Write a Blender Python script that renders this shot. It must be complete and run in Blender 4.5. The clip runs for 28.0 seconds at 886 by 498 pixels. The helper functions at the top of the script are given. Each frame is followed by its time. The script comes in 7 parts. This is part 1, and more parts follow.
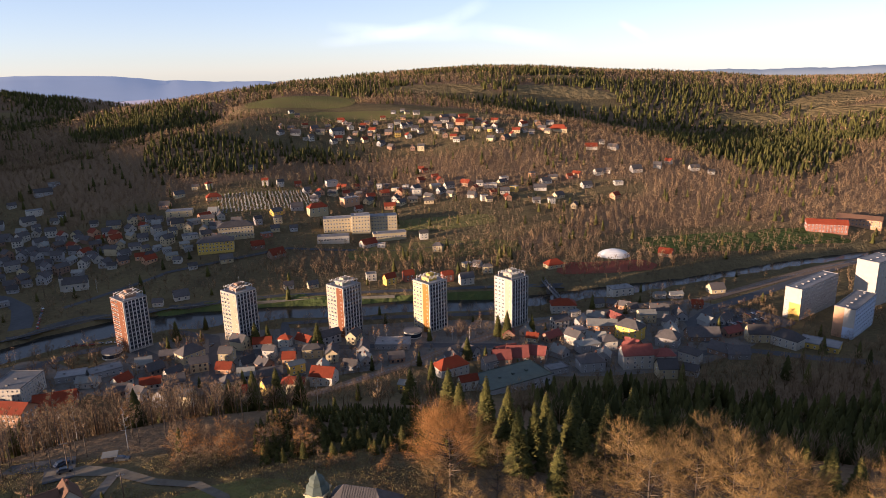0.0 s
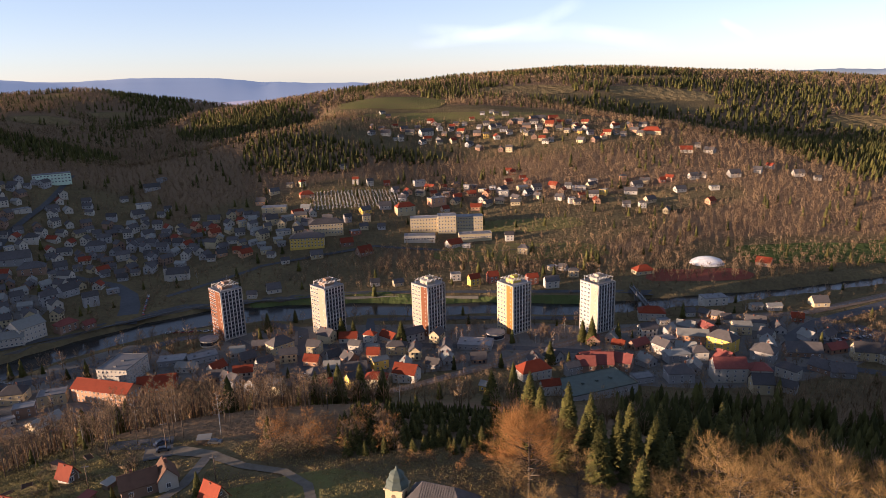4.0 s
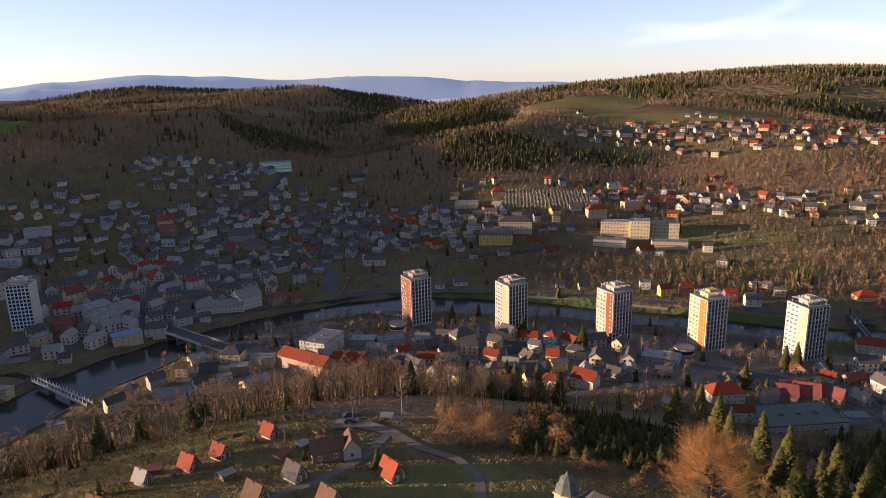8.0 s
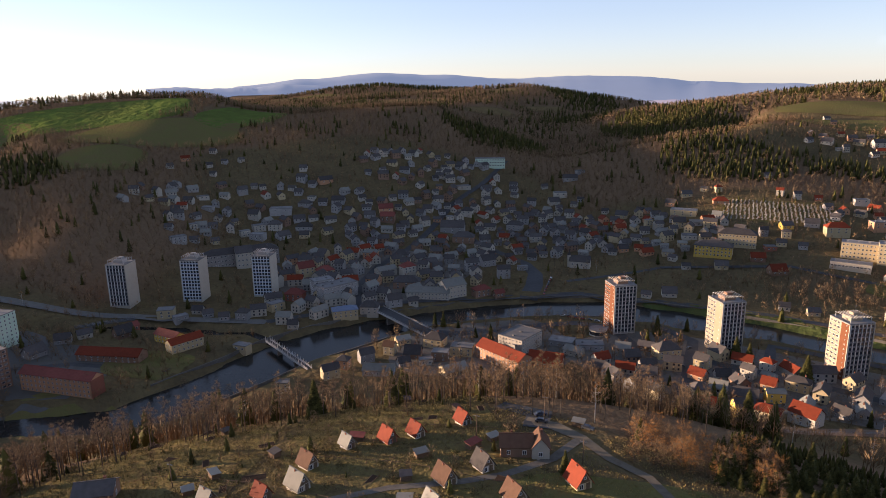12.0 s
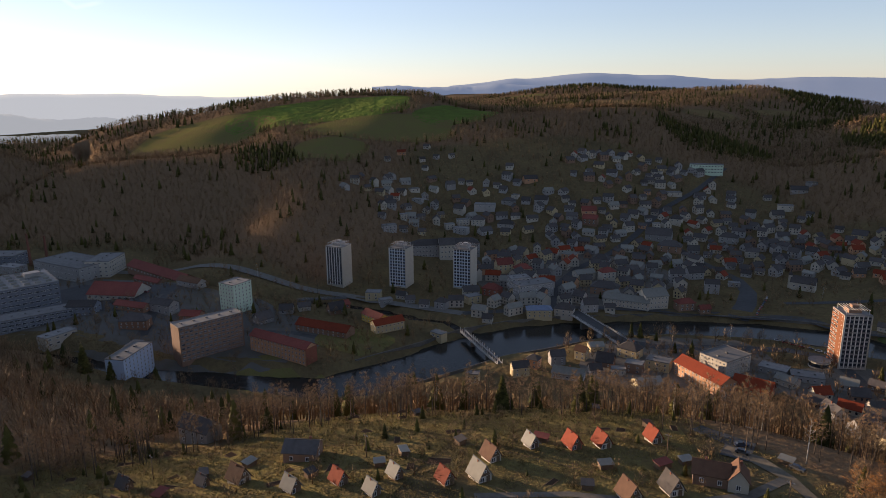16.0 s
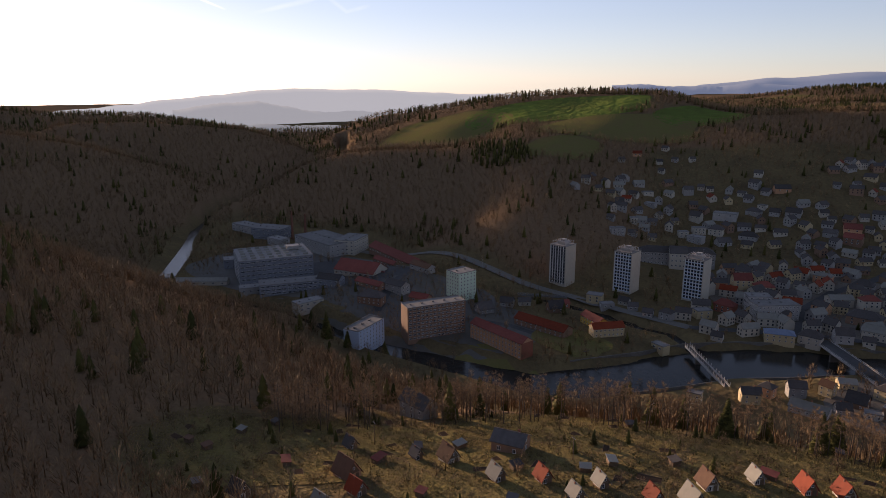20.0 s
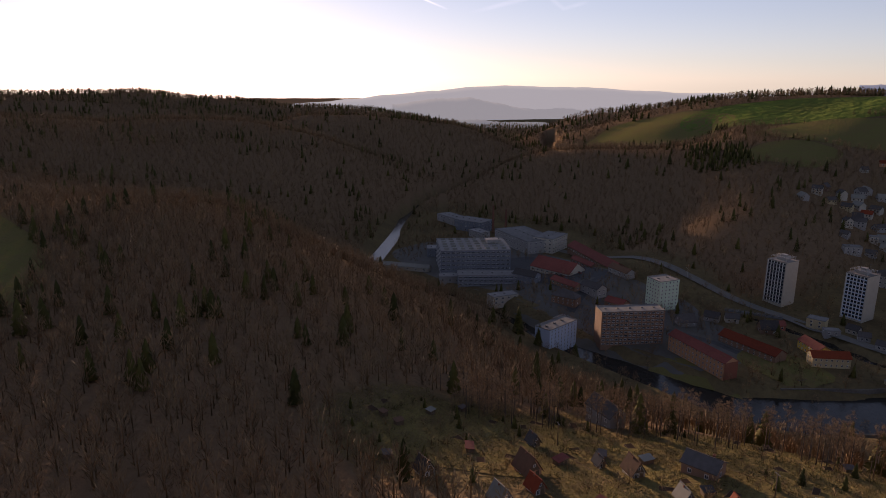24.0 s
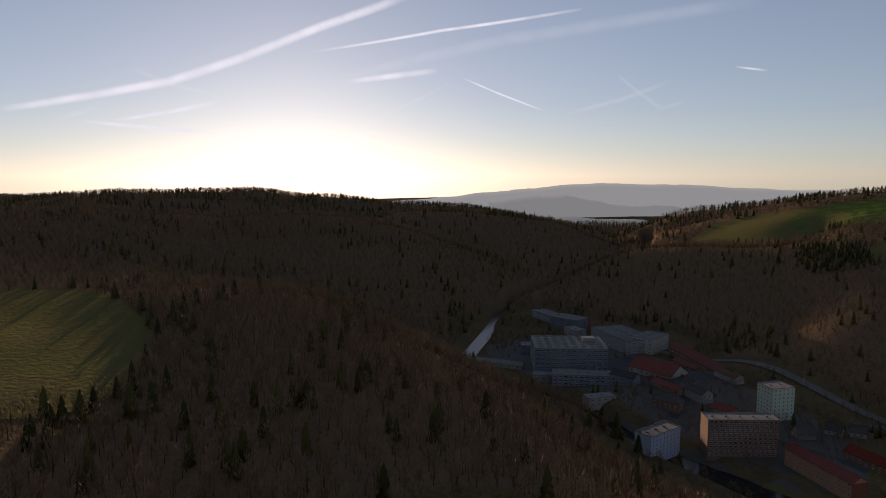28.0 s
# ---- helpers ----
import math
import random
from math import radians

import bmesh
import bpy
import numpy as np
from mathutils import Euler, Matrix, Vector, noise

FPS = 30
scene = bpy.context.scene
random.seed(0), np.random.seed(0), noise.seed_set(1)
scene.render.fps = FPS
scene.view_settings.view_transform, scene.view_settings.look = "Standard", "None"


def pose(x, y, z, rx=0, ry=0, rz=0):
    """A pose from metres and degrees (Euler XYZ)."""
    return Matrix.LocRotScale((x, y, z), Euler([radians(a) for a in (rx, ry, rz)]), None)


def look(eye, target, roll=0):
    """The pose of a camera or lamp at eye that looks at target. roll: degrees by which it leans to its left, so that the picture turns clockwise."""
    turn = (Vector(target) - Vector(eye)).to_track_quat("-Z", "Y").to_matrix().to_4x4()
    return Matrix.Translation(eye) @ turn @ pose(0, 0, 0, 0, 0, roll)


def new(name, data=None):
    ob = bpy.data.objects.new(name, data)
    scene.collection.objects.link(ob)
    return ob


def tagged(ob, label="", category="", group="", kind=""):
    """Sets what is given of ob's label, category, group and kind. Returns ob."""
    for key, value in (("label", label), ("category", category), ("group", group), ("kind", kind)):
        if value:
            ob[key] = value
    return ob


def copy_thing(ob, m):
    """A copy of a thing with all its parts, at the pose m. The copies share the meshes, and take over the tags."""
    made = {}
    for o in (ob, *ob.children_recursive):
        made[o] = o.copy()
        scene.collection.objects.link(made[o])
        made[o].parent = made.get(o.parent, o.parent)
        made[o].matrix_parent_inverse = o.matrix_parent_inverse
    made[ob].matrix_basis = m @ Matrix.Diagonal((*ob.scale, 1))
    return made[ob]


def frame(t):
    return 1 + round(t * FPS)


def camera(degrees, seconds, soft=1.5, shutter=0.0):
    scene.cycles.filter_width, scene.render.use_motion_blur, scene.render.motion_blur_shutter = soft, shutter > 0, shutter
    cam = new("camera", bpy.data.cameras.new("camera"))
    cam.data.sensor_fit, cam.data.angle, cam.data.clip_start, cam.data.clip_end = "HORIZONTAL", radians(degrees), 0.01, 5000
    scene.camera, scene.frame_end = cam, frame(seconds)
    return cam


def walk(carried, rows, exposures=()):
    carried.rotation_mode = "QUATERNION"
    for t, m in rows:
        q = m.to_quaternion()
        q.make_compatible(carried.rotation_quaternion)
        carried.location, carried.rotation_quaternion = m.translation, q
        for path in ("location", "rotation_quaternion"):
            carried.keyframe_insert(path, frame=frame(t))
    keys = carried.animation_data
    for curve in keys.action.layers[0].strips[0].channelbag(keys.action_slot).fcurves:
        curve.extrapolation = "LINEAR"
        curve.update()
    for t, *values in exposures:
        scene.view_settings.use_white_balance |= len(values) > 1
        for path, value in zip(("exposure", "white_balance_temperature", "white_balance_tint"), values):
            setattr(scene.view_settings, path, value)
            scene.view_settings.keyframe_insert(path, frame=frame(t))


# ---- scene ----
# camera: a drone that hovers over the church hill and turns to its left
cam = camera(66.3, 28.0, soft=0.52)
EYE_HEIGHT = 190.0
turns = """0.0 1.35 -14.96 1.30
0.5 1.86 -14.93 1.33
1.0 2.70 -14.91 1.36
1.5 3.36 -14.91 1.39
2.0 4.17 -14.87 1.39
2.5 5.05 -14.80 1.43
4.5 10.31 -14.66 1.52
5.0 12.07 -14.62 1.48
6.0 15.82 -14.50 1.46
7.0 19.80 -14.45 1.44
8.0 24.98 -14.35 1.36
9.0 30.49 -14.31 1.19
10.0 35.68 -14.21 1.09
11.0 39.35 -14.11 1.04
11.5 41.15 -14.09 0.95
13.5 48.73 -13.95 0.75
14.0 51.30 -13.91 0.70
15.0 56.01 -13.90 0.58
16.0 60.18 -13.88 0.47
17.0 64.65 -13.90 0.43
18.0 69.67 -13.94 0.26
19.0 74.89 -13.92 0.11
20.0 79.63 -13.94 0.09
21.0 84.36 -13.99 0.03
22.0 88.96 -14.04 -0.08
22.5 91.21 -14.08 -0.21
24.5 98.47 -14.20 -0.21
25.0 100.10 -14.23 -0.17
25.5 101.69 -14.28 -0.33
26.0 102.70 -14.24 -0.31
26.5 103.39 -14.29 -0.30
27.0 104.00 -14.31 -0.26
27.5 104.52 -10.59 -0.28
28.0 104.84 -6.15 0.01"""
path = []
for line in turns.splitlines():
    t, yaw, pitch, roll = [float(v) for v in line.split()]
    path.append((t, pose(0, 0, EYE_HEIGHT, 90 + pitch, roll, yaw)))
walk(cam, path, [(0, 1.7, 5550, 25), (8, 1.7, 5600, 27), (11, 1.75, 5650, 26), (14, 1.6, 5700, 22), (17, 1.35, 5800, 20), (20, 1.2, 5900, 28), (22, 1.05, 6000, 32), (25, 0.9, 6100, 34), (27, 0.85, 6100, 34), (28, 0.45, 6000, 22)])

# light: a low winter sun in the south-west, a clear sky
SUN_TURN, SUN_RISE = 117.0, 5.4
to_sun = Vector((-math.sin(radians(SUN_TURN)), math.cos(radians(SUN_TURN)), math.tan(radians(SUN_RISE)))).normalized()
world = bpy.data.worlds.new("sky")
scene.world = world
world.use_nodes = True
wn = world.node_tree.nodes
sky = wn.new("ShaderNodeTexSky")
sky.sky_type, sky.sun_disc = "NISHITA", False
sky.sun_elevation, sky.sun_rotation = radians(SUN_RISE), radians(-SUN_TURN)
sky.air_density, sky.dust_density, sky.ozone_density, sky.altitude = 0.8, 0.2, 1.5, 600
wn["Background"].inputs[1].default_value = 0.11
soft_sky = wn.new("ShaderNodeGamma")
soft_sky.inputs[1].default_value = 0.70
world.node_tree.links.new(sky.outputs[0], soft_sky.inputs[0])
pale_sky = wn.new("ShaderNodeHueSaturation")
pale_sky.inputs["Saturation"].default_value = 0.72
whole_sky = wn.new("ShaderNodeMix")
whole_sky.data_type = "RGBA"
whole_sky.inputs[0].default_value = 0.10
world.node_tree.links.new(soft_sky.outputs[0], whole_sky.inputs[6])
world.node_tree.links.new(sky.outputs[0], whole_sky.inputs[7])
world.node_tree.links.new(whole_sky.outputs[2], pale_sky.inputs["Color"])
world.node_tree.links.new(pale_sky.outputs[0], wn["Background"].inputs[0])
lamp = bpy.data.lights.new("sun", "SUN")
lamp.energy, lamp.angle, lamp.color = 5.0, radians(0.6), (1.0, 0.71, 0.40)
sun = new("sun", lamp)
sun.matrix_world = look(to_sun * 2000, (0, 0, 0))

# ---------------------------------------------------------------- materials
def material(name, colour, rough=0.8, metal=0.0, vary=0.25, scale=0.6, bump=0.0, second=None, random_amount=0.0, spec=0.15):
    """A surface with two sizes of mottling; second: the colour of its patches; random_amount: difference from piece to piece."""
    m = bpy.data.materials.new(name)
    m.use_nodes = True
    n, l = m.node_tree.nodes, m.node_tree.links
    b = n["Principled BSDF"]
    b.inputs["Roughness"].default_value, b.inputs["Metallic"].default_value = rough, metal
    b.inputs["Specular IOR Level"].default_value = spec
    co = n.new("ShaderNodeTexCoord")
    big, fine = n.new("ShaderNodeTexNoise"), n.new("ShaderNodeTexNoise")
    big.inputs["Scale"].default_value, fine.inputs["Scale"].default_value = scale * 0.12, scale
    big.inputs["Detail"].default_value, fine.inputs["Detail"].default_value = 4, 5
    for t in (big, fine):
        l.new(co.outputs["Object"], t.inputs["Vector"])
    mix = n.new("ShaderNodeMix")
    mix.data_type = "RGBA"
    c2 = second or tuple(max(0.0, c * (1 - vary)) for c in colour)
    mix.inputs[6].default_value, mix.inputs[7].default_value = (*colour, 1), (*c2, 1)
    add = n.new("ShaderNodeMath")
    add.operation = "MULTIPLY_ADD"
    l.new(big.outputs[0], add.inputs[0])
    add.inputs[1].default_value = 1.6
    sub = n.new("ShaderNodeMath")
    sub.operation = "MULTIPLY_ADD"
    sub.inputs[1].default_value, sub.inputs[2].default_value = 1.4, -1.0
    l.new(fine.outputs[0], sub.inputs[0])
    l.new(sub.outputs[0], add.inputs[2])
    add.use_clamp = True
    l.new(add.outputs[0], mix.inputs[0])
    out = mix.outputs[2]
    if random_amount:
        info, hsv = n.new("ShaderNodeObjectInfo"), n.new("ShaderNodeHueSaturation")
        span = n.new("ShaderNodeMapRange")
        span.inputs[3].default_value, span.inputs[4].default_value = 1 - random_amount, 1 + random_amount
        l.new(info.outputs["Random"], span.inputs[0])
        l.new(span.outputs[0], hsv.inputs["Value"])
        l.new(out, hsv.inputs["Color"])
        out = hsv.outputs[0]
    l.new(out, b.inputs["Base Color"])
    if bump:
        bp = n.new("ShaderNodeBump")
        bp.inputs["Strength"].default_value, bp.inputs["Distance"].default_value = min(bump, 1.0), (0.5 if bump > 1 else 0.1) / scale
        l.new(fine.outputs[0], bp.inputs["Height"])
        l.new(bp.outputs[0], b.inputs["Normal"])
    return m


def island(m, amount):
    """Lets joined pieces differ in brightness, one from the next."""
    n, l = m.node_tree.nodes, m.node_tree.links
    b = n["Principled BSDF"]
    src = b.inputs["Base Color"].links[0].from_socket
    geo, hsv, span = n.new("ShaderNodeNewGeometry"), n.new("ShaderNodeHueSaturation"), n.new("ShaderNodeMapRange")
    span.inputs[3].default_value, span.inputs[4].default_value = 1 - amount, 1 + amount
    l.new(geo.outputs["Random Per Island"], span.inputs[0])
    l.new(span.outputs[0], hsv.inputs["Value"])
    l.new(src, hsv.inputs["Color"])
    l.new(hsv.outputs[0], b.inputs["Base Color"])
    return m


def toned(name, a, b, rough=0.9):
    """A surface whose colour goes from a to b by the tone that each plant carries."""
    m = material(name, a, rough, vary=0.3, scale=0.8, spec=0.1)
    n, l = m.node_tree.nodes, m.node_tree.links
    mix = [k for k in n if k.bl_idname == "ShaderNodeMix"][0]
    tone, two = n.new("ShaderNodeAttribute"), n.new("ShaderNodeMix")
    tone.attribute_name, two.data_type = "tone", "RGBA"
    two.inputs[6].default_value, two.inputs[7].default_value = (*a, 1), (*b, 1)
    l.new(tone.outputs["Fac"], two.inputs[0])
    l.new(two.outputs[2], mix.inputs[6])
    dim = n.new("ShaderNodeHueSaturation")
    dim.inputs["Value"].default_value = 0.65
    l.new(two.outputs[2], dim.inputs["Color"])
    l.new(dim.outputs[0], mix.inputs[7])
    # twigs and needles are too fine to shade singly: the crown's roundness turns their normals
    bulge, geo, turned, sum_, unit = n.new("ShaderNodeAttribute"), n.new("ShaderNodeNewGeometry"), n.new("ShaderNodeVectorTransform"), n.new("ShaderNodeVectorMath"), n.new("ShaderNodeVectorMath")
    bulge.attribute_name, turned.vector_type, turned.convert_from, turned.convert_to = "bulge", "VECTOR", "OBJECT", "WORLD"
    sum_.operation, unit.operation = "MULTIPLY_ADD", "NORMALIZE"
    l.new(bulge.outputs["Vector"], turned.inputs[0])
    l.new(geo.outputs["Normal"], sum_.inputs[0])
    sum_.inputs[1].default_value = (0.8, 0.8, 0.8)
    l.new(turned.outputs[0], sum_.inputs[2])
    l.new(sum_.outputs[0], unit.inputs[0])
    l.new(unit.outputs[0], n["Principled BSDF"].inputs["Normal"])
    return m


WATER = material("river_water", (0.028, 0.026, 0.022), 0.16, vary=0.3, scale=0.25, bump=0.06, spec=0.1)
CONCRETE = material("concrete", (0.42, 0.40, 0.37), 0.9, scale=0.5, bump=0.1)
TARMAC = material("tarmac", (0.075, 0.073, 0.072), 0.85, vary=0.4, scale=0.3)
PALE_ROAD = material("worn_pale_tarmac", (0.16, 0.15, 0.132), 0.9, vary=0.3, scale=0.3)
GRAVEL = material("gravel", (0.17, 0.15, 0.125), 0.95, vary=0.4, scale=0.7, bump=0.2, spec=0.0)
YARD_GROUND = material("worn_yard_tarmac", (0.11, 0.105, 0.10), 0.9, vary=0.45, scale=0.15, second=(0.085, 0.075, 0.055))
BALLAST = material("railway_ballast", (0.21, 0.15, 0.105), 0.95, vary=0.35, scale=0.9, bump=0.3, spec=0.0)
PALE_GRAVEL = material("pale_lane_gravel", (0.17, 0.145, 0.11), 0.95, vary=0.35, scale=0.7, spec=0.0)
MEADOW = material("meadow", (0.13, 0.125, 0.04), 0.95, scale=0.3, second=(0.14, 0.108, 0.048), spec=0.0, bump=1.2)
GREEN = material("green_field", (0.12, 0.165, 0.035), 0.95, scale=0.06, second=(0.085, 0.10, 0.03), spec=0.0, bump=1.2)
TAN = material("dry_field", (0.19, 0.14, 0.065), 0.95, scale=0.06, second=(0.13, 0.095, 0.045), spec=0.0, bump=1.2)
PITCH = material("sports_grass", (0.07, 0.095, 0.028), 0.95, scale=0.1, second=(0.07, 0.075, 0.028), spec=0.0, bump=1.2)
CLAY = material("red_clay", (0.24, 0.08, 0.05), 0.95, scale=0.2, spec=0.0)
LAWN = material("garden_grass", (0.165, 0.135, 0.05), 0.95, scale=0.8, second=(0.10, 0.072, 0.038), spec=0.0, bump=1.2)
SOIL = material("garden_soil", (0.075, 0.05, 0.034), 0.95, vary=0.4, scale=1.5, bump=0.3, spec=0.0)
STONE = material("grey_stone", (0.15, 0.135, 0.115), 0.9, vary=0.4, scale=0.8, bump=0.2)
STEEL = material("grey_steel", (0.22, 0.22, 0.22), 0.5, 0.6, scale=1.0)
WOOD = material("weathered_wood", (0.16, 0.11, 0.07), 0.9, vary=0.4, scale=2.0, bump=0.2)
GLASS = material("window_glass", (0.03, 0.035, 0.045), 0.15, vary=0.3, scale=0.5, spec=0.5)
FRAME = material("white_frame", (0.62, 0.60, 0.56), 0.6, vary=0.12, scale=1.0)
BARK = material("brown_bark", (0.10, 0.075, 0.055), 0.95, vary=0.4, scale=1.5, bump=0.3)
PALE_BARK = material("pale_birch_bark", (0.45, 0.41, 0.35), 0.9, vary=0.5, scale=1.2)
TWIGS = toned("bare_twigs", (0.17, 0.108, 0.058), (0.28, 0.185, 0.095))
PALE_TWIGS = toned("sunny_pale_twigs", (0.19, 0.115, 0.04), (0.29, 0.18, 0.062))
RUSSET = toned("russet_twigs", (0.26, 0.12, 0.035), (0.35, 0.18, 0.055))
NEEDLES = toned("dark_needles", (0.045, 0.046, 0.013), (0.115, 0.102, 0.026))
BLADES = toned("grass_blades", (0.19, 0.152, 0.052), (0.275, 0.215, 0.08))
SHRUB = toned("garden_shrub", (0.10, 0.07, 0.03), (0.085, 0.085, 0.028))
WALLS = {
    "w": material("white_render", (0.41, 0.365, 0.295), 0.9, vary=0.16, scale=0.35, random_amount=0.12),
    "c": material("cream_render", (0.42, 0.335, 0.195), 0.9, vary=0.16, scale=0.35, random_amount=0.12),
    "y": material("yellow_render", (0.50, 0.34, 0.075), 0.9, vary=0.16, scale=0.35, random_amount=0.08),
    "o": material("peach_render", (0.45, 0.25, 0.14), 0.9, vary=0.16, scale=0.35, random_amount=0.12),
    "g": material("grey_render", (0.30, 0.28, 0.26), 0.92, vary=0.22, scale=0.35, random_amount=0.2),
    "b": material("brown_render", (0.24, 0.15, 0.10), 0.92, vary=0.25, scale=0.35, random_amount=0.2),
    "r": material("red_render", (0.28, 0.11, 0.07), 0.92, vary=0.2, scale=0.35, random_amount=0.12),
    "l": material("blue_render", (0.40, 0.46, 0.56), 0.9, vary=0.12, scale=0.35),
    "t": material("terracotta_render", (0.155, 0.06, 0.027), 0.9, vary=0.14, scale=0.25),
    "p": material("tan_panel", (0.34, 0.28, 0.20), 0.9, vary=0.2, scale=0.3, random_amount=0.1),
    "q": material("brown_panel", (0.34, 0.25, 0.17), 0.9, vary=0.2, scale=0.3),
    "a": material("amber_render", (0.28, 0.13, 0.028), 0.9, vary=0.16, scale=0.35),
    "s": material("grey_works_render", (0.20, 0.21, 0.235), 0.9, vary=0.3, scale=0.3, random_amount=0.15),
    "m": material("mint_render", (0.50, 0.60, 0.46), 0.9, vary=0.14, scale=0.25),
}
ROOFS = {
    "r": material("red_tiles", (0.19, 0.036, 0.013), 0.8, vary=0.3, scale=0.7, bump=0.3, random_amount=0.25),
    "d": material("dark_tiles", (0.085, 0.075, 0.07), 0.85, vary=0.35, scale=0.7, bump=0.3, random_amount=0.3),
    "k": material("pale_sheet_roof", (0.21, 0.20, 0.17), 0.7, vary=0.25, scale=0.5, random_amount=0.2),
    "m": material("maroon_tiles", (0.20, 0.06, 0.045), 0.85, vary=0.3, scale=0.7, bump=0.3, random_amount=0.2),
    "b": material("brown_tiles", (0.12, 0.065, 0.04), 0.85, vary=0.3, scale=0.7, bump=0.3, random_amount=0.2),
    "n": material("blue_grey_sheet", (0.16, 0.19, 0.26), 0.6, vary=0.2, scale=0.5),
    "f": material("felt_roof", (0.21, 0.20, 0.19), 0.95, vary=0.35, scale=0.3, random_amount=0.25),
    "e": material("green_copper", (0.085, 0.10, 0.08), 0.7, vary=0.3, scale=0.4),
}
BRICK = material("dark_brick", (0.20, 0.09, 0.06), 0.9, vary=0.3, scale=2.0)
CAR_PAINT = [material("car_paint", c, 0.3, 0.2, vary=0.05, spec=0.5) for c in ((0.5, 0.5, 0.5), (0.05, 0.06, 0.09), (0.6, 0.6, 0.58), (0.3, 0.04, 0.03), (0.08, 0.08, 0.08))]
RUBBER = material("black_rubber", (0.02, 0.02, 0.02), 0.9)
# ---------------------------------------------------------------- the lie of the land
# mounds and hollows: x, y, radius, height above or below the upland level
NEAR = [
    (40, 50, 60, 11), (-40, -50, 60, 8), (-80, 110, 85, 21), (-140, 20, 60, 6), (40, 190, 60, 17), (-60, 220, 60, 18),
    (-220, 80, 60, 12), (-250, 0, 60, -6), (-150, 210, 60, 17), (-200, 170, 60, 14), (80, 280, 60, -7), (-280, -100, 60, 8),
    (-240, -180, 60, -4), (-160, 300, 60, -8), (-340, 10, 60, -2), (-260, 220, 60, -24), (160, 310, 60, -18), (-350, 130, 60, -11),
    (20, 380, 60, -4), (-60, 390, 60, 4), (-440, 20, 60, -27), (-420, -150, 60, 6), (290, 340, 60, -19), (-150, -450, 130, -11),
    (-450, 150, 130, -51),
]
INNER = [
    (-160, 450, 85, 6), (-400, -290, 85, -4), (240, 470, 85, -5), (300, -450, 200, -23), (140, 550, 85, -9), (-580, -130, 85, -58),
    (-560, -210, 85, 39), (-530, 280, 85, -14), (30, 610, 85, -6), (600, 150, 200, -26), (-590, 210, 85, -35), (-480, -430, 85, -2),
    (-210, 610, 360, -124), (-570, -310, 85, -6), (-220, 650, 110, 10), (-660, 220, 110, 54), (600, 450, 130, -35), (0, 750, 130, 20),
    (-750, 0, 200, -34), (450, 600, 200, -77), (-610, 450, 110, -1), (750, 150, 130, -4), (750, 150, 200, -22), (-750, -150, 130, -50),
    (-680, 360, 110, -40),
]
SLOPES = [
    (-350, 700, 110, 12), (-780, 110, 110, -68), (180, 770, 110, -8), (-530, 600, 110, -9), (-750, 300, 130, 20), (-250, 770, 110, 22),
    (600, 600, 130, -27), (-750, 450, 130, -35), (-750, -450, 130, -26), (-900, -150, 130, -28), (-300, 900, 130, 14), (-900, 300, 130, 37),
    (-900, -300, 130, 7), (750, 600, 130, -29), (-750, 600, 130, 44), (0, -1000, 160, 5), (0, 1050, 130, 13), (-1050, -150, 130, -52),
    (-750, 750, 130, -10), (-1050, 150, 130, -22), (-600, 900, 130, -2), (450, 1050, 130, -14), (-450, 1050, 130, 61), (770, 920, 160, -28),
    (1200, 0, 360, -14),
]
SHOULDERS = [
    (-150, 1200, 130, 19), (-1200, -150, 130, -58), (-1200, 150, 130, 49), (-1050, -600, 130, -22), (150, 1200, 130, 17), (-1200, 300, 130, -22),
    (-1200, -300, 130, 52), (-900, 900, 130, 55), (-1200, -450, 130, -16), (-1050, 750, 130, 6), (-1050, -760, 240, 22), (-1200, 600, 300, 20),
    (-600, 1200, 130, -58), (-1200, 600, 130, 39), (-1350, 0, 130, -69), (150, 1350, 130, -16), (-1350, -150, 130, 4), (300, 1350, 130, -32),
    (-750, 1200, 130, -22), (-450, 1350, 130, 22), (600, 1350, 200, -61), (-1050, 1050, 130, 8), (-1500, 0, 130, -60), (-1500, -150, 130, 87),
    (-1500, 300, 200, 44),
]
UPLANDS = [
    (-1500, -300, 130, 26), (-1500, -450, 130, -26), (-1500, 450, 130, -30), (-1500, -600, 200, 30), (-1500, 600, 130, 39), (-1180, -1220, 240, -31),
    (-1690, -170, 240, -83), (-1350, 1050, 130, -2), (-1750, -30, 240, -48), (-1400, -1130, 240, 32), (-1800, 130, 240, 49), (-1350, 1200, 200, 0),
    (-1500, 1050, 130, -1), (-250, 1880, 560, 36), (-1350, 1350, 200, 3), (-1350, 1350, 130, 0), (-1500, 1200, 300, 7), (-1500, 1200, 200, -1),
    (1000, -1730, 360, 22), (-1000, -1730, 560, 49), (110, 2000, 360, 39), (-1500, 1350, 130, 0), (-1500, 1350, 300, 10), (-1980, -690, 360, -8),
    (-2100, 70, 360, -73),
]
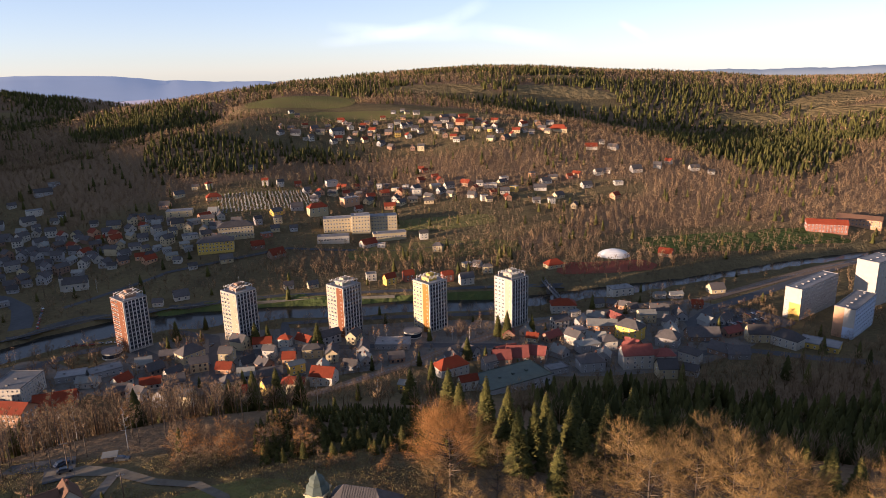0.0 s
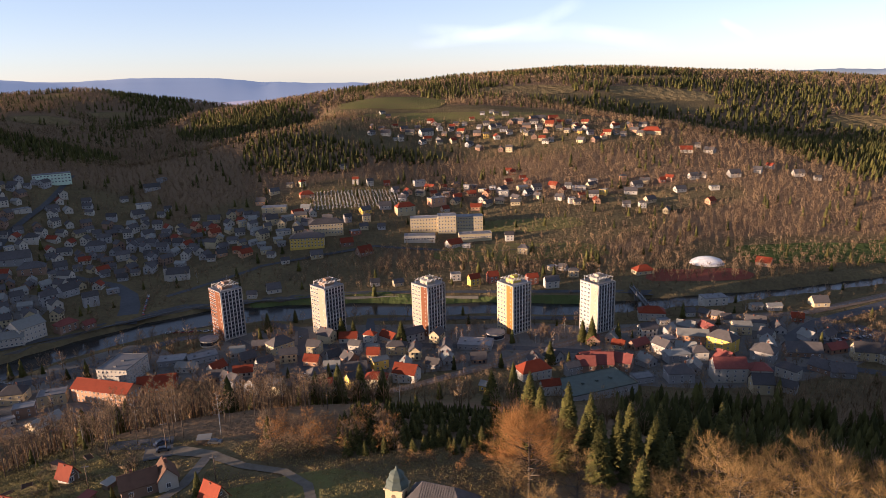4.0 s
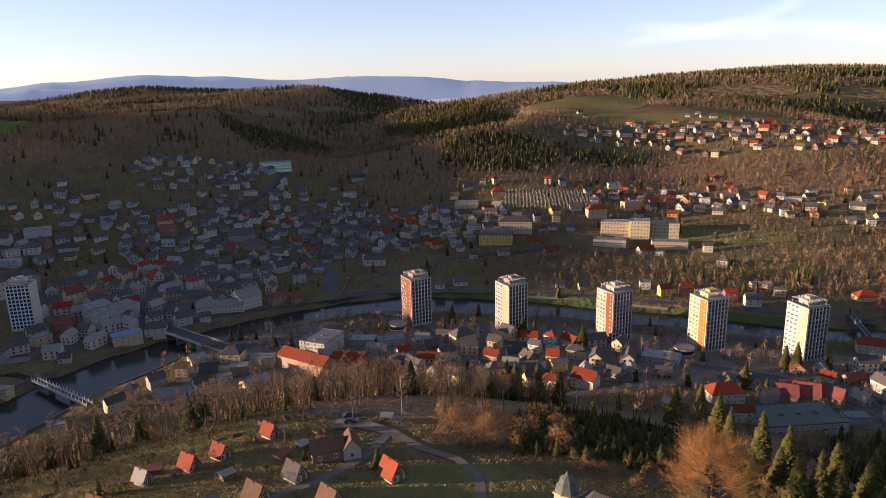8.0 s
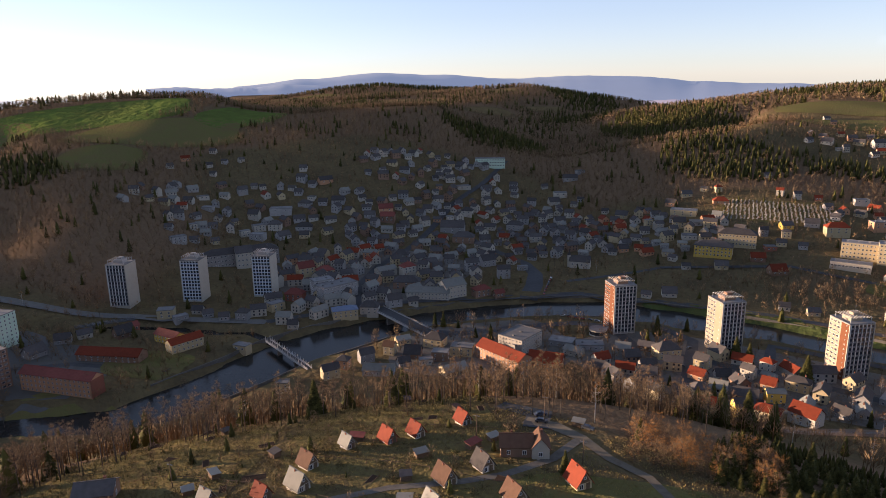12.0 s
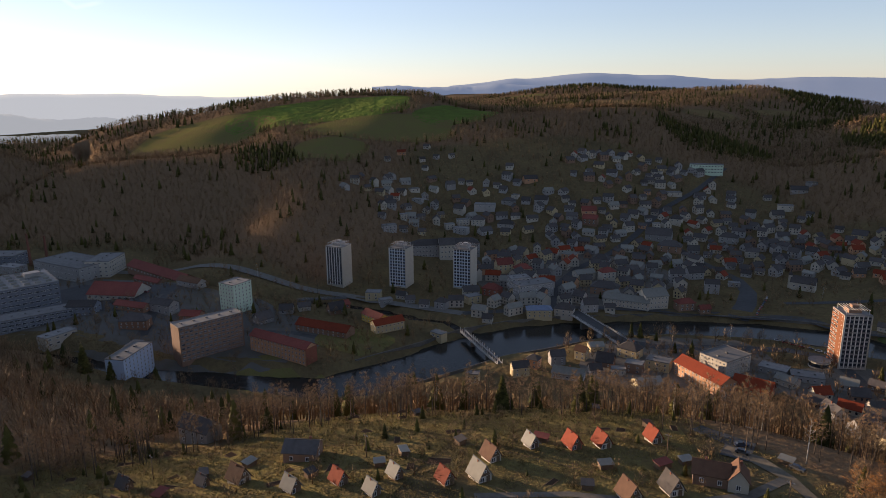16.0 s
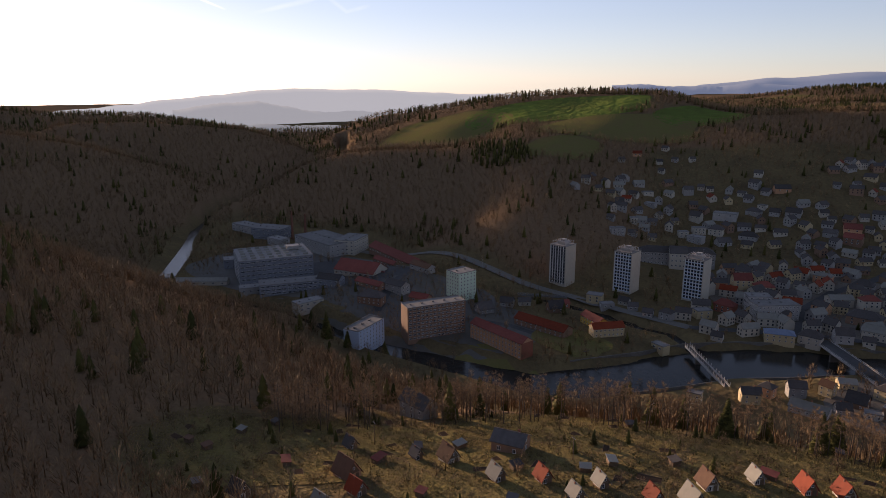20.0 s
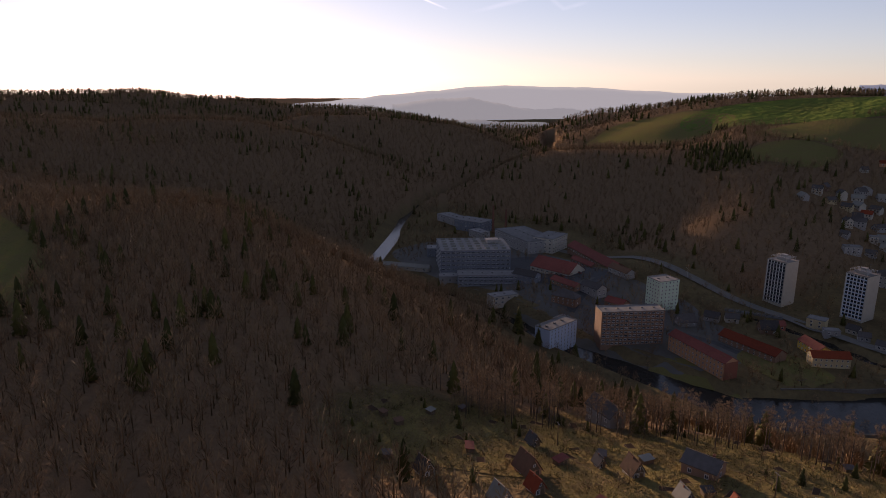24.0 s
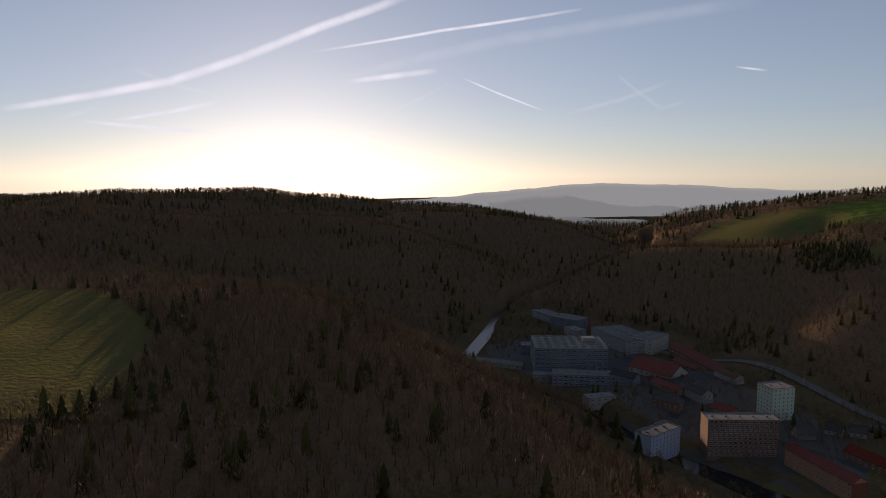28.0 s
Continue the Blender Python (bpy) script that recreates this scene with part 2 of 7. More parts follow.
OUTER = [
    (2200, 0, 360, 23), (0, -2200, 560, 41), (1910, -1100, 900, 53), (1910, 1100, 560, 41), (-2290, -160, 360, 50), (520, 2240, 360, 16),
    (1480, 1760, 360, 18), (-1510, 1740, 360, 20), (-2490, 170, 360, -70), (-2600, -130, 360, 46), (-3420, 1110, 560, 26), (3420, 1110, 560, 19),
    (750, -3520, 900, 29), (-750, -3520, 560, 20), (-1460, 3290, 560, 19), (1460, 3290, 560, 19), (0, 3600, 900, 34), (3580, -380, 900, 29),
    (-3580, -380, 560, 26), (2120, -2910, 900, 22), (-2120, -2910, 900, 28), (3120, -1800, 560, 8), (-3120, -1800, 900, 29), (-2680, 2410, 900, 35),
    (2680, 2410, 900, 34),
]
# the gorge below the town goes on to the west
GORGE = [(-2300, -300, 420, -50), (-2900, -450, 520, -55), (-3400, 100, 600, -50), (-2500, -900, 420, -40), (-3300, -1000, 600, -45), (-4100, -300, 700, -60), (-4000, 700, 600, -30), (-890, 365, 120, -20), (-1130, 10, 80, 36),
         (-3100, -1900, 800, -62), (-4100, -2600, 900, -75), (-2300, -2700, 700, -70), (-4300, -1300, 700, -40), (-1370, -824, 260, 10), (-3200, -3600, 900, -70)]
MOUNDS = NEAR + INNER + SLOPES + SHOULDERS + UPLANDS + OUTER + GORGE
# crest lines of the outer hills: fall to the sides, roundness, then x, y, z along the crest
CRESTS = [
    # northern ridge
    (0.16, 120, [(-470, 1690, 144), (-400, 1810, 152), (-340, 1870, 149), (-270, 2030, 162), (-120, 2100, 165), (-40, 2150, 173), (100, 2150, 178), (220, 2140, 155), (330, 2180, 141)]),
    # north-eastern ridge
    (0.16, 120, [(340, 2270, 148), (450, 2260, 158), (580, 2230, 160), (710, 2190, 152), (810, 2210, 123), (920, 2220, 127), (1080, 2200, 122), (1200, 2190, 101), (1350, 2100, 103)]),
    # spur between the sunny slope and the side valley
    (0.4, 60, [(-470, 1690, 146), (-510, 1520, 136), (-530, 1400, 123), (-550, 1310, 115), (-560, 1210, 107), (-550, 1090, 88), (-520, 980, 66)]),
    # low ridge at the head of the side valley
    (0.26, 70, [(-1020, 1180, 90), (-1020, 1300, 94), (-960, 1400, 83), (-890, 1470, 85), (-850, 1570, 92), (-790, 1670, 103)]),
    # wooded hill beyond the side valley
    (0.24, 90, [(-1520, 1660, 134), (-1500, 1740, 143), (-1480, 1830, 159), (-1400, 1880, 163), (-1330, 1940, 146), (-1230, 2000, 130), (-1150, 2050, 114), (-1070, 2090, 87), (-980, 2080, 72)]),
    # wooded hill on the plateau
    (0.2, 90, [(-2170, 1600, 137), (-2070, 1650, 155), (-2030, 1710, 166), (-1960, 1780, 170), (-1890, 1850, 160), (-1810, 1940, 155), (-1730, 2010, 138)]),
    # wooded dome above the old town
    (0.35, 70, [(-1100, 730, 117), (-1080, 770, 130), (-1050, 820, 137), (-1010, 860, 144), (-970, 910, 136), (-920, 930, 122), (-850, 930, 105), (-770, 900, 85)]),
    # meadow hill
    (0.36, 150, [(-1190, 740, 133), (-1260, 680, 139), (-1320, 610, 155), (-1370, 540, 163), (-1420, 470, 159), (-1480, 420, 149), (-1560, 370, 126)]),
    # shoulder of the meadow hill over the gorge
    (0.42, 60, [(-1550, 390, 132), (-1660, 260, 123), (-1690, 200, 113), (-1710, 150, 86), (-1720, 110, 66), (-1700, 70, 39)]),
    # wooded front of the meadow hill
    (0.5, 40, [(-1110, 390, 65), (-1190, 330, 80), (-1180, 240, 80), (-1160, 140, 81), (-1150, 100, 78), (-1120, 50, 71), (-1080, 10, 52)]),
    # skyline south of the gorge
    (0.22, 90, [(-1350, -1480, 121), (-1430, -1400, 134), (-1560, -1330, 146), (-1630, -1240, 143), (-1740, -1180, 147), (-1850, -1100, 148), (-1880, -1050, 135), (-1960, -890, 125), (-2000, -780, 97), (-2140, -700, 99), (-2230, -570, 91)]),
    # near spur south of the gorge
    (0.42, 60, [(-1170, -760, 112), (-1170, -670, 116), (-1160, -580, 118), (-1150, -490, 115), (-1110, -410, 105), (-1050, -340, 84), (-970, -270, 58)]),
    # far spur closing the gorge
    (0.42, 60, [(-1490, -470, 111), (-1460, -360, 112), (-1430, -260, 108), (-1390, -180, 102), (-1340, -130, 86), (-1290, -70, 61), (-1210, -20, 40)]),
]
# hollows sunk below the general level: turn from, turn to, near, far, floor
HOLLOWS = [(76, 93, 1080, 1420, 55), (43, 59, 1240, 1850, 124), (95, 111, 1080, 1340, 40), (77, 106, 1180, 4000, 8), (72, 98, 1750, 5200, 8), (20.5, 41, 1120, 1650, 30), (8, 38, 2080, 5200, 66), (17, 36, 1500, 2200, 50), (92, 130, 1330, 1750, 70),
           (98, 150, 2450, 5200, 60), (-45, -12, 2800, 5200, 70), (62, 80, 1880, 5200, 60)]
# centre line of the river: x, y, half width
RIVER = [(900, 800, 12), (520, 700, 12), (316, 634, 12), (209, 588, 11), (137, 562, 15), (37, 530, 17), (-56, 523, 19), (-147, 514, 20),
         (-193, 505, 23), (-265, 488, 24), (-305, 455, 22), (-348, 402, 20), (-368, 363, 20), (-380, 330, 24), (-388, 290, 28), (-392, 255, 27),
         (-386, 220, 25), (-381, 165, 24), (-382, 131, 18), (-421, 89, 14), (-469, 33, 12), (-539, -28, 12), (-600, -96, 12), (-632, -146, 11),
         (-690, -156, 10), (-770, -156, 9), (-906, -163, 8), (-1001, -159, 8), (-1100, -125, 8), (-1200, -40, 8), (-1330, 40, 8), (-1650, 60, 8)]
CANAL = [(-418, 262, 6), (-443, 259, 6), (-470, 240, 6), (-513, 217, 6), (-545, 188, 6), (-568, 155, 6), (-600, 122, 5), (-640, 95, 4)]
FLOOR = 5.0


def line_gap(x, y, line):
    """Distance from the points to a bank: negative inside the water."""
    best = np.full(x.shape, 1e9)
    for (ax, ay, aw), (bx, by, bw) in zip(line, line[1:]):
        dx, dy = bx - ax, by - ay
        k = np.clip(((x - ax) * dx + (y - ay) * dy) / (dx * dx + dy * dy), 0, 1)
        best = np.minimum(best, np.hypot(x - ax - k * dx, y - ay - k * dy) - aw - k * (bw - aw))
    return best


def smooth(k, lo, hi):
    k = np.clip((k - lo) / (hi - lo), 0, 1)
    return k * k * (3 - 2 * k)


def upland(x, y):
    h = np.full(x.shape, 100.0)
    for cx, cy, s, a in MOUNDS:
        h += a * np.exp(-((x - cx) ** 2 + (y - cy) ** 2) / (2.0 * s * s))
    out = np.hypot(x, y) > 850
    if out.any():
        h[out] = outer_hills(x[out], y[out], h[out])
    return h


def outer_hills(x, y, h):
    """Sinks the hollows and raises the crests beyond the town."""
    d, turn = np.hypot(x, y), np.degrees(np.arctan2(-x, y))
    for t0, t1, d0, d1, level in HOLLOWS:
        m = smooth(turn, t0 - 3, t0 + 4) * (1 - smooth(turn, t1 - 4, t1 + 3)) * smooth(d, d0 - 80, d0 + 160) * (1 - smooth(d, d1 - 160, d1 + 160))
        h = h - np.maximum(h - level, 0) * m
    total = np.exp(h / 7)
    for fall, width, line in CRESTS:
        best = np.full(x.shape, -50.0)
        for (ax, ay, az), (bx, by, bz) in zip(line, line[1:]):
            dx, dy = bx - ax, by - ay
            k = np.clip(((x - ax) * dx + (y - ay) * dy) / (dx * dx + dy * dy), 0, 1)
            gap = np.hypot(x - ax - k * dx, y - ay - k * dy)
            best = np.maximum(best, az + k * (bz - az) - fall * (np.sqrt(gap * gap + width * width) - width))
        total = total + np.exp(best / 7)
    return h + (7 * np.log(total) - h) * smooth(d, 860, 1150)


def lie(x, y):
    """Height of the land at arrays of places, worked out from its forms."""
    x, y = np.asarray(x, float), np.asarray(y, float)
    h = upland(x, y)
    h = FLOOR + 5 * np.logaddexp(0, (h - FLOOR - 2) / 5)
    far = np.hypot(x, y)
    h = h + (np.sin(x / 37 + np.sin(y / 53)) * np.sin(y / 41 + 1.3)) * 1.5 * smooth(h, 12, 40) * smooth(far, 250, 500)
    h = -2.5 + (h + 2.5) * smooth(line_gap(x, y, RIVER), -4, 5)
    return -2.0 + (h + 2.0) * smooth(line_gap(x, y, CANAL), -2, 4)


# centre lines of the roads and of the railway: x, y, half width
ROADS = [
    [(254, 387, 4), (220, 392, 4), (182, 405, 4), (160, 425, 4), (165, 465, 5), (195, 500, 5), (280, 560, 5), (420, 660, 5)],
    [(182, 405, 4), (120, 398, 4), (70, 410, 4), (20, 425, 4), (-40, 428, 4), (-125, 425, 4), (-205, 415, 4)],
    [(-143, 345, 4), (-160, 400, 4), (-180, 452, 4), (-215, 465, 4)],
    [(-95, 345, 3.5), (-110, 400, 3.5), (-125, 440, 3.5), (-135, 478, 3.5), (-60, 488, 3.5), (40, 495, 3.5)],
    [(-205, 415, 4), (-240, 440, 4), (-265, 428, 4.5), (-290, 395, 4.5), (-315, 355, 4.5), (-330, 345, 4.5)],
    [(88, 566, 3.5), (0, 558, 3.5), (-70, 552, 3.5), (-153, 545, 3.5), (-242, 522, 3.5), (-300, 498, 4), (-335, 460, 4), (-372, 415, 4), (-405, 372, 4), (-420, 345, 4.5), (-440, 300, 4), (-450, 275, 4)],
    [(-450, 275, 4), (-500, 240, 4), (-543, 212, 4), (-580, 180, 4), (-615, 150, 4), (-676, 108, 4.5), (-720, 60, 4.5), (-790, -10, 4.5), (-909, -110, 4.5), (-1100, -130, 4)],
    [(-420, 345, 4), (-470, 390, 4), (-500, 440, 4), (-520, 500, 4), (-545, 560, 4), (-580, 640, 4), (-600, 720, 4), (-640, 830, 3.5)],
    [(-330, 460, 8), (-345, 490, 8), (-365, 520, 7), (-395, 545, 5), (-440, 560, 4), (-500, 580, 4)],
    [(-330, 520, 3), (-280, 610, 3), (-230, 640, 3), (-180, 670, 3), (-60, 672, 3), (0, 690, 3)],
    [(-480, 60, 3), (-500, 110, 3), (-480, 140, 3), (-420, 180, 3)],
    [(-520, 40, 4), (-580, 60, 4), (-640, 95, 4)],
]
TRACK = [(-220, 285, 4), (-170, 308, 4), (-131, 324, 4), (-103, 333, 4), (-79, 346, 4), (-57, 369, 4), (-32, 394, 4), (-12, 418, 4), (20, 445, 4), (77, 485, 4), (195, 521, 4), (326, 602, 6), (520, 690, 6), (760, 770, 6)]

# land cover: x, y, half length, half width, turn in degrees
OPEN = [(-85, 745, 195, 72, 8), (-300, 690, 130, 110, 0), (-120, 1070, 280, 75, 0), (-520, 520, 210, 190, 40), (-660, 600, 230, 150, 45),
        (-60, 562, 320, 36, 0), (-235, 800, 95, 70, 20), (140, 835, 95, 36, 20), (-640, 20, 280, 105, 40), (-450, 120, 130, 130, 30), (120, 470, 330, 110, 18), (310, 700, 170, 45, 4), (-850, 500, 60, 40, 50), (-500, 330, 120, 140, 40)]
FIELDS = [(-1041, 626, 62, 84, 20), (-1033, 470, 130, 72, 50), (-1230, 440, 175, 92, 60), (-1290, 230, 125, 112, 40), (-942, 349, 50, 70, 50), (-310, 1370, 112, 92, 0), (-150, 1195, 195, 42, 3),
          (60, 1190, 122, 32, 0), (-60, 1570, 112, 62, 0), (239, 1590, 122, 47, 0), (612, 1462, 72, 62, 20), (869, 1573, 152, 62, 10), (-345, -352, 160, 58, 45),
          (-1420, 1290, 170, 55, 45), (-1390, 1560, 120, 50, 40), (-1395, 1775, 55, 36, 30), (-1090, 1340, 62, 30, 50), (-1150, 1665, 70, 30, 50), (-2050, 1410, 190, 70, 40), (-1850, 1230, 220, 60, 50),
          (10, 1830, 90, 36, 0), (190, 1750, 80, 34, 0), (330, 1780, 120, 30, 0), (820, 1440, 110, 45, -30),
          (-330, 1275, 125, 60, 0), (-110, 1265, 170, 62, 0), (-10, 1515, 100, 50, 0), (225, 1530, 125, 50, 0)]
GARDEN = [(-140, 125, 64, 46, -35), (-185, 62, 58, 46, -50), (-205, -10, 52, 40, 80), (-62, 125, 48, 46, 20), (-30, 130, 28, 24, 0), (-35, 165, 34, 16, 0), (-100, 155, 34, 18, 0), (0, 0, 95, 95, 0), (-238, 28, 16, 12, 0)]
SPRUCE = [(470, 1180, 200, 130, 30), (-213, 995, 70, 45, 0), (-348, 930, 90, 70, 0), (420, 1500, 260, 160, 20), (-215, 1480, 60, 50, 0), (430, 940, 60, 70, 0), (150, 1450, 200, 90, 0), (700, 1250, 200, 160, 0), (-600, 1300, 130, 260, 30), (-760, 950, 90, 90, 0), (-930, 260, 60, 50, 0), (70, 250, 45, 24, -10), (170, 262, 140, 56, -25), (-330, 1650, 200, 60, 0), (100, 1850, 300, 70, 0), (-1250, 330, 60, 24, 50), (-1400, 600, 120, 50, 45), (480, 1580, 330, 190, 0), (450, 1050, 130, 130, 0), (800, 1650, 200, 120, 0), (-505, 1170, 60, 170, 10), (-1250, 1990, 330, 110, -45), (-1950, 1800, 320, 90, 45),
          (-230, 1610, 120, 70, 0), (110, 2150, 330, 80, 0), (-340, 1880, 120, 50, 0), (100, 1590, 60, 40, 0), (-1000, 870, 150, 45, 45), (-1200, 260, 40, 90, 0), (-1560, 380, 60, 60, 0), (-920, 1480, 90, 60, 60)]


def axis(lo, hi, step, end):
    """Grid lines: even from lo to hi, then wider and wider out to the ends."""
    mid = list(np.arange(lo, hi + 0.1, step))
    k = step
    while mid[-1] < end:
        k *= 1.03
        mid.append(mid[-1] + k)
    k = step
    while mid[0] > -end:
        k *= 1.03
        mid.insert(0, mid[0] - k)
    return np.array(mid)


def inside(x, y, shapes):
    """How deep places lie in any of the patches: 1 and over at a patch's middle, 0 at its rim."""
    best = np.full(np.shape(x), -9.0)
    for cx, cy, a, b, turn in shapes:
        c, s = math.cos(radians(turn)), math.sin(radians(turn))
        u, v = ((x - cx) * c + (y - cy) * s) / a, (-(x - cx) * s + (y - cy) * c) / b
        best = np.maximum(best, 1 - np.hypot(u, v))
    return best


xs, ys = axis(-1500, 800, 10, 4850), axis(-500, 1500, 10, 4850)
gx, gy = np.meshgrid(xs, ys)
gh = lie(gx, gy)


def ground(x, y):
    """Height of the ground sheet at arrays of places."""
    x, y = np.asarray(x, float), np.asarray(y, float)
    i, j = np.clip(np.searchsorted(xs, x) - 1, 0, len(xs) - 2), np.clip(np.searchsorted(ys, y) - 1, 0, len(ys) - 2)
    u, v = np.clip((x - xs[i]) / (xs[i + 1] - xs[i]), 0, 1), np.clip((y - ys[j]) / (ys[j + 1] - ys[j]), 0, 1)
    return (gh[j, i] * (1 - u) + gh[j, i + 1] * u) * (1 - v) + (gh[j + 1, i] * (1 - u) + gh[j + 1, i + 1] * u) * v


def gz(x, y):
    return float(ground(x, y))


mesh = bpy.data.meshes.new("ground")
nx, ny = len(xs), len(ys)
k = (np.arange(ny - 1)[:, None] * nx + np.arange(nx - 1)[None, :]).ravel()
quads = np.stack([k, k + 1, k + nx + 1, k + nx], 1)
mesh.from_pydata(np.stack([gx.ravel(), gy.ravel(), gh.ravel()], 1).tolist(), [], quads.tolist())
mesh.polygons.foreach_set("use_smooth", np.ones(len(quads), bool))
wooded = np.clip(-5 * np.maximum(np.maximum(inside(gx, gy, OPEN), inside(gx, gy, FIELDS)), inside(gx, gy, GARDEN)), 0, 1) * smooth(gh, 6, 12)
cover = mesh.attributes.new("wooded", "FLOAT", "POINT")
cover.data.foreach_set("value", wooded.ravel().astype(np.float32))
GROUND = material("winter_grass", (0.15, 0.115, 0.055), 0.95, scale=0.3, bump=1.2, second=(0.085, 0.064, 0.036), spec=0.0)
gn, gl = GROUND.node_tree.nodes, GROUND.node_tree.links
litter, both, wood_at = gn.new("ShaderNodeMix"), gn.new("ShaderNodeMix"), gn.new("ShaderNodeAttribute")
wood_at.attribute_name = "wooded"
litter.data_type = both.data_type = "RGBA"
litter.inputs[6].default_value, litter.inputs[7].default_value = (0.20, 0.135, 0.078, 1), (0.13, 0.085, 0.05, 1)
grass = GROUND.node_tree.nodes["Principled BSDF"].inputs["Base Color"].links[0].from_socket
fine = [k for k in gn if k.bl_idname == "ShaderNodeTexNoise"][1]
gl.new(fine.outputs[0], litter.inputs[0])
gl.new(wood_at.outputs["Fac"], both.inputs[0])
gl.new(grass, both.inputs[6])
gl.new(litter.outputs[2], both.inputs[7])
gl.new(both.outputs[2], gn["Principled BSDF"].inputs["Base Color"])
mesh.materials.append(GROUND)
tagged(new("ground", mesh), "valley and hills with brown winter grass and woods", "ground", kind="structure")


def ribbon(name, line, z, mat, label, category):
    """A flat strip along a line of x, y, half width; z: its height, or None to lie on the ground."""
    bm = bmesh.new()
    pts = []
    for (ax, ay, aw), (bx, by, bw) in zip(line, line[1:]):
        n = max(1, int(math.hypot(bx - ax, by - ay) / 12))
        pts += [(ax + (bx - ax) * i / n, ay + (by - ay) * i / n, aw + (bw - aw) * i / n) for i in range(n)]
    pts.append(line[-1])
    rows = []
    for i, (x, y, w) in enumerate(pts):
        p, q = pts[max(0, i - 1)], pts[min(len(pts) - 1, i + 1)]
        d = Vector((q[0] - p[0], q[1] - p[1])).normalized()
        row = []
        for s in (-1, -0.5, 0, 0.5, 1):
            px, py = x - d.y * w * s, y + d.x * w * s
            row.append(bm.verts.new((px, py, z if z is not None else max(gz(px, py), gz(x, y)) + 0.25)))
        rows.append(row)
    for a, b in zip(rows, rows[1:]):
        for i in range(4):
            bm.faces.new((a[i], b[i], b[i + 1], a[i + 1])).smooth = True
    bmesh.ops.recalc_face_normals(bm, faces=bm.faces)
    for f in bm.faces:
        if f.normal.z < 0:
            f.normal_flip()
    me = bpy.data.meshes.new(name)
    bm.to_mesh(me)
    bm.free()
    me.materials.append(mat)
    return tagged(new(name, me), label, category, kind="structure")


ribbon("water", [(x, y, w + 3) for x, y, w in RIVER], 0.0, WATER, "dark calm river water between walled banks", "river")
ribbon("water", [(x, y, w + 3) for x, y, w in CANAL], 0.3, WATER, "narrow dark mill canal beside a road", "canal")


# ---------------------------------------------------------------- builders
class Shape:
    """Collects faces for one mesh."""

    def __init__(self):
        self.v, self.f, self.m = [], [], []

    def face(self, pts, mi=0):
        n = len(self.v)
        self.v += [tuple(p) for p in pts]
        self.f.append(tuple(range(n, n + len(pts))))
        self.m.append(mi)

    def solid(self, bottom, top, mi=0):
        """A closed body between two outlines with as many corners, given anticlockwise."""
        n, k = len(self.v), len(bottom)
        self.v += [tuple(p) for p in bottom] + [tuple(p) for p in top]
        self.f.append(tuple(range(n + k - 1, n - 1, -1)))
        self.f.append(tuple(range(n + k, n + 2 * k)))
        self.f += [(n + i, n + (i + 1) % k, n + k + (i + 1) % k, n + k + i) for i in range(k)]
        self.m += [mi] * (k + 2)

    def box(self, x0, x1, y0, y1, z0, z1, mi=0):
        q = ((x0, y0), (x1, y0), (x1, y1), (x0, y1))
        self.solid([(x, y, z0) for x, y in q], [(x, y, z1) for x, y in q], mi)

    def tube(self, a, b, ra, rb, sides=6, mi=0):
        a, b = Vector(a), Vector(b)
        d = (b - a).normalized()
        u = d.orthogonal().normalized()
        w = d.cross(u)
        ring = [(math.cos(2 * math.pi * i / sides), math.sin(2 * math.pi * i / sides)) for i in range(sides)]
        self.solid([a + (u * c + w * s) * ra for c, s in ring], [b + (u * c + w * s) * rb for c, s in ring], mi)

    def mesh(self, name, *mats, soft=False):
        me = bpy.data.meshes.new(name)
        me.from_pydata(self.v, [], self.f)
        for mt in mats:
            me.materials.append(mt)
        if len(mats) > 1:
            me.polygons.foreach_set("material_index", self.m)
        if soft:
            me.polygons.foreach_set("use_smooth", [True] * len(self.f))
        return me


def thing(name, x, y, turn, label, category, group="", z=None, kind=""):
    """An empty at the base of a thing, to carry its parts."""
    root = new(name)
    root.empty_display_size = 0.5
    root.matrix_basis = pose(x, y, gz(x, y) if z is None else z, 0, 0, turn)
    return tagged(root, label, category, group, kind)


def part(name, me, parent, label="", at=None):
    ob = new(name, me)
    ob.parent = parent
    if at is not None:
        ob.matrix_basis = at
    return tagged(ob, label) if label else ob


def window_mesh(w, h, bars=1):
    """A window in one piece: the frame's face, its edges, and panes set back between the bars."""
    s = Shape()
    t, out, back = 0.1, -0.08, -0.02
    xs = [-w / 2]
    for i in range(bars + 1):
        a = -w / 2 + w * i / (bars + 1)
        xs += [a + (t if i == 0 else t * 0.4), a + w / (bars + 1) - (t if i == bars else t * 0.4)]
    xs.append(w / 2)
    zs = [-h / 2, -h / 2 + t, h / 2 - t, h / 2]
    n = len(xs)
    s.v = [(x, out, z) for z in zs for x in xs]
    for j in range(3):
        for i in range(n - 1):
            q = (j * n + i, j * n + i + 1, (j + 1) * n + i + 1, (j + 1) * n + i)
            if j == 1 and i % 2 == 1:
                k = len(s.v)
                s.v += [(s.v[c][0], back, s.v[c][2]) for c in q]
                s.f += [(q[a], q[(a + 1) % 4], k + (a + 1) % 4, k + a) for a in range(4)] + [(k, k + 1, k + 2, k + 3)]
                s.m += [0] * 4 + [1]
            else:
                s.f.append(q)
                s.m.append(0)
    k = len(s.v)
    rim = [0, n - 1, 4 * n - 1, 3 * n]
    s.v += [(s.v[c][0], 0.02, s.v[c][2]) for c in rim]
    for a in range(4):
        s.f.append((rim[(a + 1) % 4], rim[a], k + a, k + (a + 1) % 4))
        s.m.append(0)
    return s.mesh("window", FRAME, GLASS)


